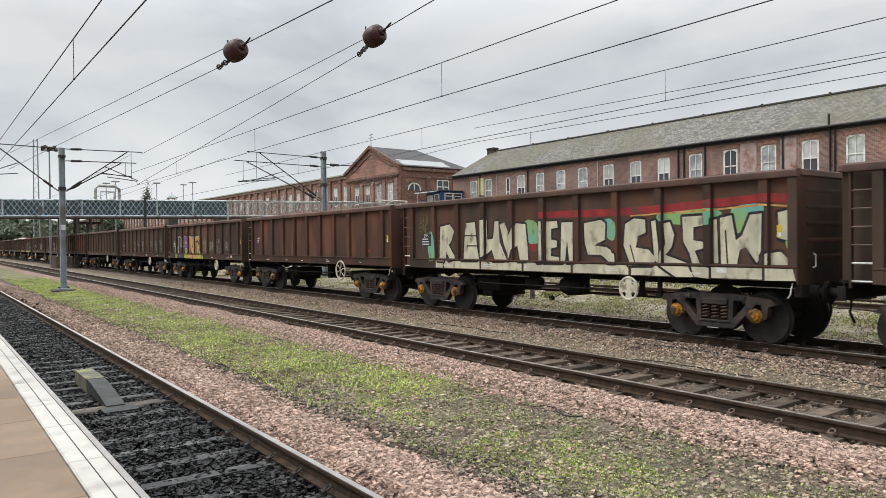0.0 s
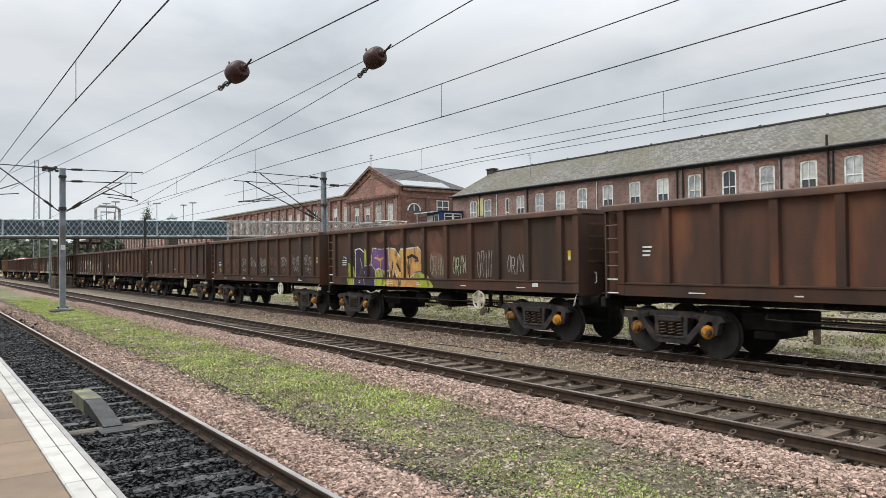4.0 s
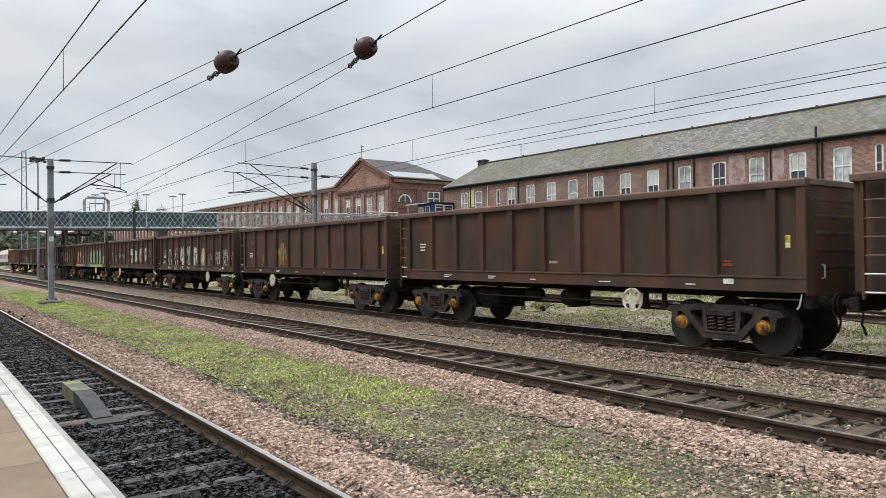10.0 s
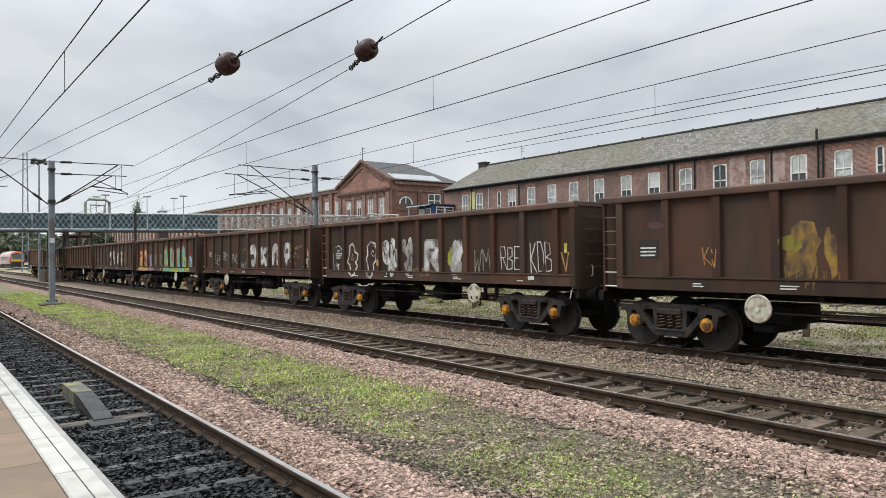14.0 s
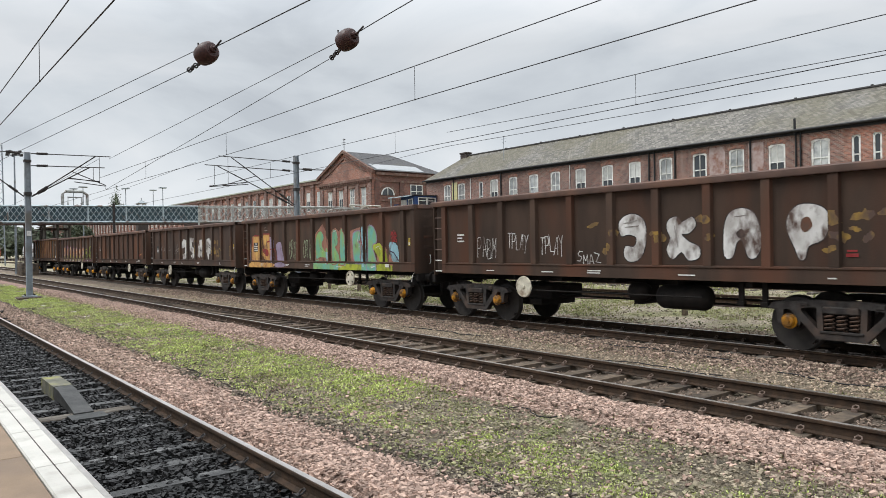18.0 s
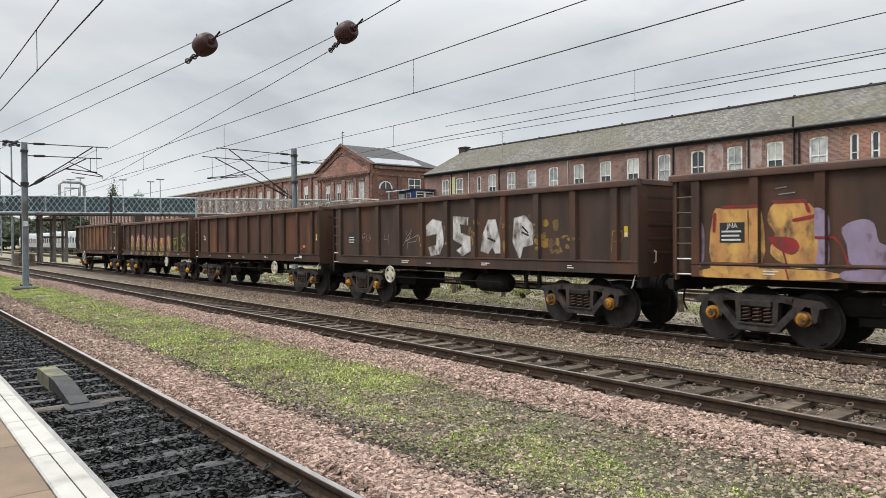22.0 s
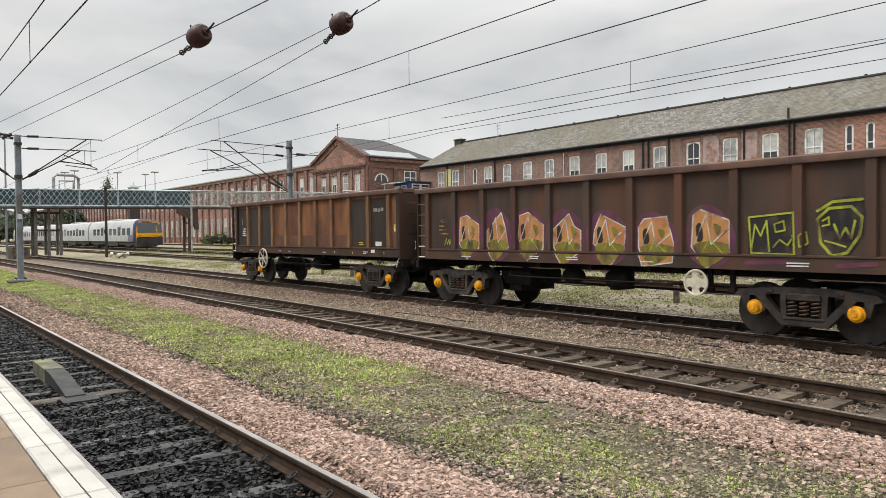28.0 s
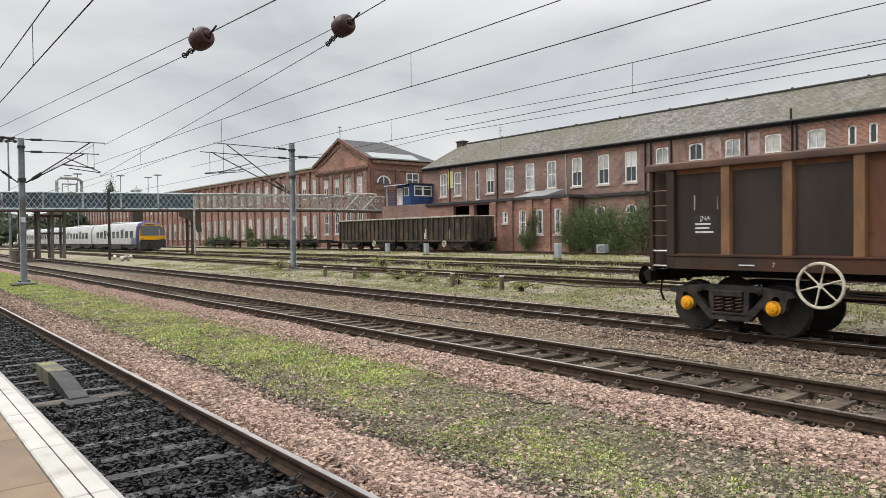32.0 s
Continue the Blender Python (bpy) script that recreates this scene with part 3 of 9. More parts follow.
def make_wagon(kind):
    TOP = 3.43 if kind == "c" else 3.34
    w = thing("goods_wagon", "brown open box wagon with ribbed steel sides", "wagon", (0, TRAIN_Y, 0), "wagons of the goods train")
    xl = -HALF + 0.59
    # sides of sheet steel, a sill below, a top rail above
    for s in (-1, 1):
        a, b = sorted((s * PANEL, s * (PANEL - 0.012)))
        x0, x1 = (xl, HALF - 0.01) if s < 0 else (-HALF + 0.01, -xl)
        part("side_sheet", Geo().box(x0, x1, a, b, LEDGE, TOP - 0.12), BODY, w)
        sill = [(s * PANEL, SILL), (s * (WIDE - 0.02), SILL), (s * (WIDE - 0.02), LEDGE - 0.03), (s * WIDE, LEDGE - 0.012), (s * WIDE, LEDGE + 0.012), (s * PANEL, LEDGE + 0.03)]
        part("side_sill", Geo().ext(sill, "x", x0, x1), BODY, w)
        lip = [(s * (PANEL - 0.06), TOP - 0.15), (s * (WIDE + 0.01), TOP - 0.15), (s * (WIDE + 0.02), TOP - 0.13), (s * (WIDE + 0.02), TOP - 0.03), (s * (WIDE - 0.01), TOP), (s * (PANEL - 0.06), TOP)]
        part("top_rail", Geo().ext(lip, "x", -HALF + (0.13 if s < 0 else 0), HALF - (0.13 if s > 0 else 0)), LIP, w)
        for x in RIBS:
            xx = x if s < 0 else -x
            rib = Geo().ext([(xx - RIBW - 0.02, s * PANEL), (xx - RIBW, s * (WIDE - 0.015)), (xx + RIBW, s * (WIDE - 0.015)), (xx + RIBW + 0.02, s * PANEL)], "z", LEDGE + 0.02, TOP - 0.15)
            part("side_post", rib, BODY, w)
        for xx in (x0 + 0.085, x1 - 0.085):
            part("corner_post", Geo().box(xx - 0.09, xx + 0.09, min(s * (PANEL - 0.02), s * (WIDE - 0.012)), max(s * (PANEL - 0.02), s * (WIDE - 0.012)), SILL, TOP - 0.15, 0.01), BODY, w)
    for e in (-1, 1):
        xa, xb = sorted((e * HALF, e * (HALF - 0.02)))
        # the end is set back at one corner for the steps
        y0, y1 = (-WIDE + 0.02, 1.08) if e > 0 else (-1.08, WIDE - 0.02)
        part("end_sheet", Geo().box(xa, xb, y0, y1, SILL - 0.05, TOP - 0.02), BODY, w)
        ya, yb = (1.08, 1.10) if e > 0 else (-1.10, -1.08)
        part("step_recess_wall", Geo().box(min(e * HALF, e * (HALF - 0.59)), max(e * HALF, e * (HALF - 0.59)), ya, yb, SILL, TOP - 0.1), BODY, w)
        part("recess_back", Geo().box(min(e * (HALF - 0.59), e * (HALF - 0.61)), max(e * (HALF - 0.59), e * (HALF - 0.61)), min(e * 1.10, e * PANEL), max(e * 1.10, e * PANEL), SILL, TOP - 0.1), BODY, w)
        part("end_top_rail", Geo().box(min(e * (HALF + 0.03), e * (HALF - 0.1)), max(e * (HALF + 0.03), e * (HALF - 0.1)), -PANEL + 0.05, PANEL - 0.05, TOP - 0.13, TOP - 0.004, 0.015), LIP, w)
        for k in range(5):
            z = 1.72 + 0.31 * k
            part("end_rib", Geo().ext([(e * HALF, z - 0.045), (e * (HALF + 0.006), z - 0.02), (e * (HALF + 0.006), z + 0.02), (e * HALF, z + 0.045)], "y", y0 + 0.35, y1 - 0.35), BODY, w)
        for k in range(6):
            z = 1.32 + 0.31 * k
            yy = e * (WIDE - 0.05)
            part("step_rung", Geo().tube([(e * (HALF - 0.58), yy, z), (e * (HALF - 0.22), yy, z)], 0.018, 6), LABEL if k < 2 else LIP, w)
        part("step_stile", Geo().box(min(e * (HALF - 0.25), e * (HALF - 0.21)), max(e * (HALF - 0.25), e * (HALF - 0.21)), min(e * (WIDE - 0.12), e * (WIDE - 0.02)), max(e * (WIDE - 0.12), e * (WIDE - 0.02)), 1.2, TOP - 0.15), BODY, w)
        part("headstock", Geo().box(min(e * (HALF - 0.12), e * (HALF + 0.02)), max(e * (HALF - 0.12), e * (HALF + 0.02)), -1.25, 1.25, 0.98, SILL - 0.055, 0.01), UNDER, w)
        for s in (-1, 1):
            bf = Geo().tube([(e * HALF, s * 0.87, 1.08), (e * (HALF + 0.18), s * 0.87, 1.08), (e * (HALF + 0.18), s * 0.87, 1.08), (e * (HALF + 0.30), s * 0.87, 1.08),
                             (e * (HALF + 0.30), s * 0.87, 1.08), (e * (HALF + 0.325), s * 0.87, 1.08)], [0.12, 0.12, 0.085, 0.085, 0.21, 0.19], 16)
            part("buffer", bf, UNDER, w)
        part("brake_hose", Geo().tube([(e * (HALF + 0.02), -0.45, 1.0), (e * (HALF + 0.14), -0.45, 0.95), (e * (HALF + 0.17), -0.45, 0.7), (e * (HALF + 0.10), -0.42, 0.5)], 0.025, 6), UNDER, w)
        part("screw_coupling", Geo().box(min(e * HALF, e * (HALF + 0.33)), max(e * HALF, e * (HALF + 0.33)), -0.05, 0.05, 0.92, 1.02, 0.01), UNDER, w)
    part("coupling_hook", Geo().tube([(HALF - 0.12, -1.30, 1.24), (HALF - 0.10, -1.375, 1.16), (HALF - 0.12, -1.38, 1.04), (HALF - 0.17, -1.37, 0.97)], 0.014, 6), LABEL, w, "white-painted hook under the corner")
    part("grab_handle", Geo().tube([(HALF + 0.004, -0.78, 1.52), (HALF + 0.05, -0.78, 1.54), (HALF + 0.05, -0.78, 1.76), (HALF + 0.004, -0.78, 1.78)], 0.014, 6), LABEL, w, "white grab handle on the end")
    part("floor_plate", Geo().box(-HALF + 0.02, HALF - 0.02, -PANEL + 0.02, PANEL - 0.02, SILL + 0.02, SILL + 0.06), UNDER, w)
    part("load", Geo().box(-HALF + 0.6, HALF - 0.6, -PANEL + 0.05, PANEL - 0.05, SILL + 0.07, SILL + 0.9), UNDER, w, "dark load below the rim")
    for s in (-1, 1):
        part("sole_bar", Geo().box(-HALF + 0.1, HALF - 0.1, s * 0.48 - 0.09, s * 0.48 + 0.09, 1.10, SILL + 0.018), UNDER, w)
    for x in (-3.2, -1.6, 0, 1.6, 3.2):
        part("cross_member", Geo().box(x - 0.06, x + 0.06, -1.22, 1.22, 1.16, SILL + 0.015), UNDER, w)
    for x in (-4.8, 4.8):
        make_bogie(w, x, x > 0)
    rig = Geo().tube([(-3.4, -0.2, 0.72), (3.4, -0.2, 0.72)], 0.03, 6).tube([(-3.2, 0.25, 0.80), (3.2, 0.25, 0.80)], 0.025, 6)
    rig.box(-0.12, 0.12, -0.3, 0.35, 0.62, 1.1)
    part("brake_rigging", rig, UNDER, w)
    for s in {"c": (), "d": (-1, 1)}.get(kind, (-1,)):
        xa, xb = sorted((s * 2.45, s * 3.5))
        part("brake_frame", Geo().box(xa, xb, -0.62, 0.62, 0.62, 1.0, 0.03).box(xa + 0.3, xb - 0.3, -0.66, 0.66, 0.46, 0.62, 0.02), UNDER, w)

    if kind in ("a", "b", "e"):
        for x in (2.95, 3.42):
            part("pipe_bracket", Geo().box(x - 0.05, x + 0.05, -1.08, -1.02, 0.78, SILL + 0.01).box(x - 0.07, x + 0.07, -1.12, -1.0, 0.80, 0.88), UNDER, w)

    def tank(x, y, z, r, h):
        return Geo().tube([(x - h, y, z), (x - h + 0.06, y, z), (x - h + 0.14, y, z), (x + h - 0.14, y, z), (x + h - 0.06, y, z), (x + h, y, z)], [r * 0.5, r * 0.85, r, r, r * 0.85, r * 0.5], 18)
    if kind == "a":
        part("air_tank", tank(0.5, -0.75, 0.92, 0.22, 0.33), UNDER, w)
        part("brake_cylinder", tank(-0.9, -0.7, 0.95, 0.17, 0.30), UNDER, w)
        hand_wheel(w, 2.8, False)
    elif kind in ("b", "e"):
        part("air_tank", tank(1.58, -0.85, 0.88, 0.26, 0.62), UNDER, w)
        part("brake_cylinder", tank(0.45, -0.85, 0.95, 0.21, 0.26), UNDER, w)
        hand_wheel(w, *((-2.7, None) if kind == "b" else (-2.8, False)))
    elif kind == "c":
        part("air_tank", tank(0.5, -0.75, 0.92, 0.22, 0.33), UNDER, w)
        hand_wheel(w, -2.93, True, 0.385, 1.06)
    elif kind == "d":
        hand_wheel(w, 2.98, True, 0.345, 1.05)
    g = Geo().tube([(-2.6, -1.15, 1.02), (-2.6, -1.25, 0.92), (-2.3, -1.25, 0.9), (2.2, -1.22, 0.92)], 0.018, 6)
    part("air_pipe", g, UNDER, w)
    return w


# the train runs towards +x; the offset of the wagon k and the distance run by the train at t
SPEED, SLOWING, PITCH, FIRST = 5.5855, -0.00244, 13.91, -13.17


def run(t):
    return SPEED * t + 0.5 * SLOWING * t * t


SLACK = {1: 0.14, 2: 0.2, 3: 0.31, 4: 0.28, 5: 0.35, 6: 0.36, 7: 0.26, 8: 0.18, 9: 0.17, 10: 0.08, 11: 0.13, 12: 0.1}


def place(k):
    return FIRST - PITCH * k + SLACK.get(k, 0)


KINDS = {-1: "a", 0: "a", 1: "d", 2: "a", 3: "a", 4: "a", 5: "b", 6: "a", 7: "b", 8: "a", 9: "e", 10: "a", 11: "a", 12: "c"}
PROTO = {}
WAGONS = {}
for k in range(-1, 13):
    kd = KINDS[k]
    m = pose(place(k), TRAIN_Y, 0)
    if kd not in PROTO:
        PROTO[kd] = make_wagon(kd)
        PROTO[kd].matrix_basis = m
        WAGONS[k] = PROTO[kd]
    else:
        WAGONS[k] = copy_thing(PROTO[kd], m)


# ---------------------------------------------------------------- overhead line masts
def tube_part(name, pts, r, material, parent, label="", n=8):
    return part(name, Geo().tube(pts, r, n), material, parent, label)


def rod_insulator(parent, a, b):
    """A ribbed insulator on a cantilever tube."""
    a, b = Vector(a), Vector(b)
    pts, rs = [], []
    for i in range(13):
        pts.append(a.lerp(b, i / 12))
        rs.append(0.075 if i % 2 else 0.05)
    part("insulator", Geo().tube(pts, rs, 10), DARKMETAL, parent)


def cantilever(mast, y0, side, reach, zt, zr, zl):
    """Side arm from a mast: a top tube, a stay and a registration arm; heights of top, of register and of root."""
    m = y0 + side * 0.16
    tip = y0 + side * reach
    tube_part("top_tube", [(0, m, zt + 0.05), (0, tip + side * 0.25, zt + 0.12)], 0.024, DARKMETAL, mast)
    rod_insulator(mast, (0, m + side * 0.25, zt + 0.055), (0, m + side * 0.75, zt + 0.075))
    tube_part("stay_tube", [(0, m, zl), (0, tip - side * 0.5, zt + 0.08)], 0.03, DARKMETAL, mast)
    d = Vector((0, tip - side * 0.5 - m, zt + 0.08 - zl))
    rod_insulator(mast, Vector((0, m, zl)) + d * 0.10, Vector((0, m, zl)) + d * 0.24)
    p = Vector((0, m, zl)) + d * 0.62
    tube_part("register_arm", [p, (0, tip, zr)], 0.022, DARKMETAL, mast)
    tube_part("dropper_rod", [(0, tip - side * 0.3, zt + 0.08), (0, tip - side * 0.3, zr + 0.05)], 0.012, DARKMETAL, mast)
    tube_part("steady_arm", [(0, tip - side * 1.5, zr + 0.12), (0, tip, zr - 0.04)], 0.022, DARKMETAL, mast)


def make_mast(x, y, z0, top, label, arms):
    m = thing("overhead_line_mast", label, "railway mast", (x, 0, 0), "overhead line masts")
    col = [(-0.13, -0.13), (0.13, -0.13), (0.13, -0.105), (0.015, -0.105), (0.015, 0.105), (0.13, 0.105), (0.13, 0.13), (-0.13, 0.13), (-0.13, 0.105), (-0.015, 0.105),
           (-0.015, -0.105), (-0.13, -0.105)]
    part("column", Geo().ext([(a, y + b) for a, b in col], "z", z0 - 0.05, top), GALV, m)
    part("base_plate", Geo().box(-0.3, 0.3, y - 0.3, y + 0.3, z0 - 0.06, z0 + 0.05, 0.01), GALV, m)
    part("footing", Geo().box(-0.55, 0.55, y - 0.55, y + 0.55, z0 - 0.4, z0 - 0.02, 0.03), CONC, m)
    for dx in (-0.2, 0.2):
        for dy in (-0.2, 0.2):
            part("bolt", Geo().tube([(dx, y + dy, z0 + 0.04), (dx, y + dy, z0 + 0.13)], 0.03, 6), DARKMETAL, m)
    part("band", Geo().box(-0.16, 0.16, y - 0.16, y + 0.16, top - 2.15, top - 1.98), DARKMETAL, m)
    part("band", Geo().box(-0.16, 0.16, y - 0.16, y + 0.16, top - 0.5, top - 0.38), DARKMETAL, m)
    part("number_plate", Geo().box(0.131, 0.14, y - 0.1, y + 0.1, z0 + 3.0, z0 + 3.25), LABEL, m)
    for a in arms:
        cantilever(m, y, *a)
    return m


make_mast(-40.3, 5.78, -0.10, 7.05, "grey galvanised steel overhead line mast with arms both ways", [(1, 3.6, 6.95, 5.55, 4.85), (-1, 3.4, 6.95, 5.55, 4.85), (1, 3.3, 6.35, 5.75, 4.85)])
make_mast(-39.6, 20.05, 0.02, 7.75, "grey steel overhead line mast standing in the yard weeds", [(-1, 4.6, 7.3, 5.75, 4.75), (-1, 5.4, 6.75, 5.68, 4.65)])
tagged(part("strut_insulator", Geo().tube([(-39.6, 20.2, 6.95), (-39.6, 20.5, 6.95), (-39.6, 20.52, 6.95), (-39.6, 21.1, 6.95), (-39.6, 21.12, 6.95), (-39.6, 22.0, 6.98)], [0.03, 0.03, 0.08, 0.08, 0.03, 0.03], 8), DARKMETAL), "short dark insulated strut fixed to the yard mast", "insulator")


# ---------------------------------------------------------------- overhead wires
def wire(label, pts, r=0.010, material=None):
    ob = part("overhead_wire", Geo().tube(pts, r, 5), material or WIRE)
    return tagged(ob, label, "wire", "overhead wires")


def along(y, z, x0, x1, sag=0.0, dy=0.0):
    n = 9
    return [(x0 + (x1 - x0) * i / (n - 1), y + dy * i / (n - 1), z - sag * 4 * (i / (n - 1)) * (1 - i / (n - 1))) for i in range(n)]


def eye_ray(px, py, d):
    """A place d metres deep in front of the standing camera's last view."""
    q = pose(0, 0, 0, *[v for v in CAM_ROWS[-1][1:]])
    f = 784 / math.tan(radians(63.97 / 2))
    return Vector((0, 0, EYE - 0.03)) + q.to_3x3() @ Vector(((px - 784) / f * d, -(py - 441) / f * d, -d))


CARRY, CONTACT = "thin dark carrying wire of the overhead line", "thin dark contact wire hung above the track"
for y, zm, zc in ((2.2, 5.70, 4.99), (9.06, 5.92, 5.20), (14.14, 6.05, 5.33)):
    wire(CARRY, along(y, zm, -40.3, 12))
    wire(CONTACT, along(y, zc, -40.3, 12))
    wire(CARRY, along(y, zm + 1.0, -130, -40.3, 0.7))
    wire(CONTACT, along(y, zc, -130, -40.3))
for x, y, zm, zc in ((-13.87, 2.2, 5.70, 4.99), (-12.3, 9.06, 5.92, 5.20), (-22.9, 9.06, 5.92, 5.20), (-32.0, 9.06, 5.92, 5.20), (-10.34, 14.14, 6.05, 5.33),
                     (-20.4, 14.14, 6.05, 5.33), (-30.5, 14.14, 6.05, 5.33)):
    tagged(part("dropper", Geo().tube([(x, y, zm - 0.01), (x, y, zc)], 0.006, 4).box(x - 0.012, x + 0.012, y - 0.012, y + 0.012, zc - 0.01, zc + 0.02), WIRE),
           "short dropper wire between carrying and contact wire", "wire", "droppers")
wire(CARRY, [eye_ray(785, 213, 28.7), eye_ray(1568, 70, 16.2), eye_ray(1900, 9, 12)])
wire(CARRY, [eye_ray(560, 292, 45), eye_ray(785, 238, 28.7), eye_ray(1568, 105, 16.2), eye_ray(1900, 48, 12)])
# wires of the overlap that rise to their anchor, with the large insulators in them
I1, I2 = eye_ray(357, 69, 17.5), eye_ray(608, 46, 18.2)
wire(CARRY, [eye_ray(-60, 254, 36), eye_ray(0, 225, 32), eye_ray(333, 66, 17.7), eye_ray(345, 62, 17.5)])
wire(CONTACT, [eye_ray(-60, 283, 36), eye_ray(18, 245, 31), eye_ray(322, 101, 17.8)])
wire(CARRY, [eye_ray(362, 65, 17.45), eye_ray(380, 54, 17.3), eye_ray(490, -1, 13.6), eye_ray(640, -75, 11)], 0.013)
wire(CARRY, [eye_ray(184, 257, 34.4), eye_ray(587, 52, 18.6), eye_ray(597, 44, 18.2)])
wire(CONTACT, [(-40.3, 9.3, 5.6), eye_ray(178, 312, 34.6), eye_ray(575, 81, 18.7)])
wire(CARRY, [eye_ray(613, 43, 18.15), eye_ray(632, 30, 18), eye_ray(684, -1, 16.6), eye_ray(800, -68, 14)], 0.013)


def big_insulator(c, ax, tail):
    ob = thing("strain_insulator", "large brown porcelain strain insulator hung in the wire", "insulator", c, "strain insulators")
    d = (Vector(ax) - Vector(c)).normalized()
    pts, rs = [], []
    for t, r in ((-0.30, 0.06), (-0.28, 0.17), (-0.22, 0.235), (-0.12, 0.262), (0, 0.27), (0.12, 0.262), (0.2, 0.235), (0.25, 0.18), (0.26, 0.10), (0.33, 0.09), (0.34, 0.05), (0.40, 0.04)):
        pts.append(d * t), rs.append(r)
    part("porcelain_body", Geo().tube(pts, rs, 20), PORCELAIN, ob)
    up = Vector((0, 0, 1))
    part("shackle", Geo().tube([d * 0.36, d * 0.5 + up * 0.04, d * 0.62 + up * 0.08], 0.024, 6), DARKMETAL, ob)
    part("horn", Geo().tube([d * -0.22 + up * 0.16, d * -0.36 + up * 0.22, d * -0.36 + up * 0.40], 0.022, 6), DARKMETAL, ob)
    tl = Vector(tail) - Vector(c)
    for i in range(4):
        a, b = d * -0.26 - up * 0.12, tl
        p = a.lerp(b, i / 4)
        q = a.lerp(b, (i + 1.15) / 4)
        part("chain_link", Geo().ring((p + q) / 2, 0.055, 0.02, "x" if i % 2 else "y", 10, 5), DARKMETAL, ob)
        part("link_bar", Geo().tube([p, q], 0.022, 5), DARKMETAL, ob)
    return ob


big_insulator(I1, eye_ray(378, 55, 17.2), eye_ray(324, 100, 17.8))
big_insulator(I2, eye_ray(630, 32, 17.9), eye_ray(578, 80, 18.7))


# ---------------------------------------------------------------- lattice footbridge
BRIDGEBLUE = mat("blue_grey_bridge_paint", (0.44, 0.52, 0.55), (0.34, 0.41, 0.44), 3, 0.65, 0.1, 0.1, 20, (0.16, 0.13, 0.11), 1.5)
BRIDGEGREY = mat("pale_grey_bridge_paint", (0.38, 0.385, 0.365), (0.27, 0.275, 0.26), 3, 0.7, 0.1, 0.1, 20, (0.18, 0.14, 0.12), 1.5)
BRIDGEPALE = mat("pale_bridge_brace_paint", (0.50, 0.48, 0.43), (0.38, 0.37, 0.33), 3, 0.7, 0, 0.1, 20, (0.25, 0.21, 0.17), 1.5)
BRIDGESHEET = mat("bridge_inner_sheet", (0.045, 0.075, 0.09), (0.035, 0.058, 0.07), 3, 0.7, 0.1, 0.1)
TRESTLE = mat("grey_trestle_timber", (0.20, 0.185, 0.165), (0.14, 0.13, 0.115), 3, 0.8, 0, 0.2)
BRIDGEDARK = mat("bridge_soffit_steel", (0.06, 0.045, 0.042), (0.09, 0.06, 0.05), 3, 0.8, 0.1, 0.2)
PLANK = mat("bridge_deck_boards", (0.10, 0.09, 0.08), (0.07, 0.06, 0.055), 4, 0.85, 0, 0.2)


def bridge_axis(y):
    """The bridge crosses the tracks a little askew."""
    return -83.5 + (y - 8) * 0.33 if y < 40 else -72.9 - (y - 40) * 0.1


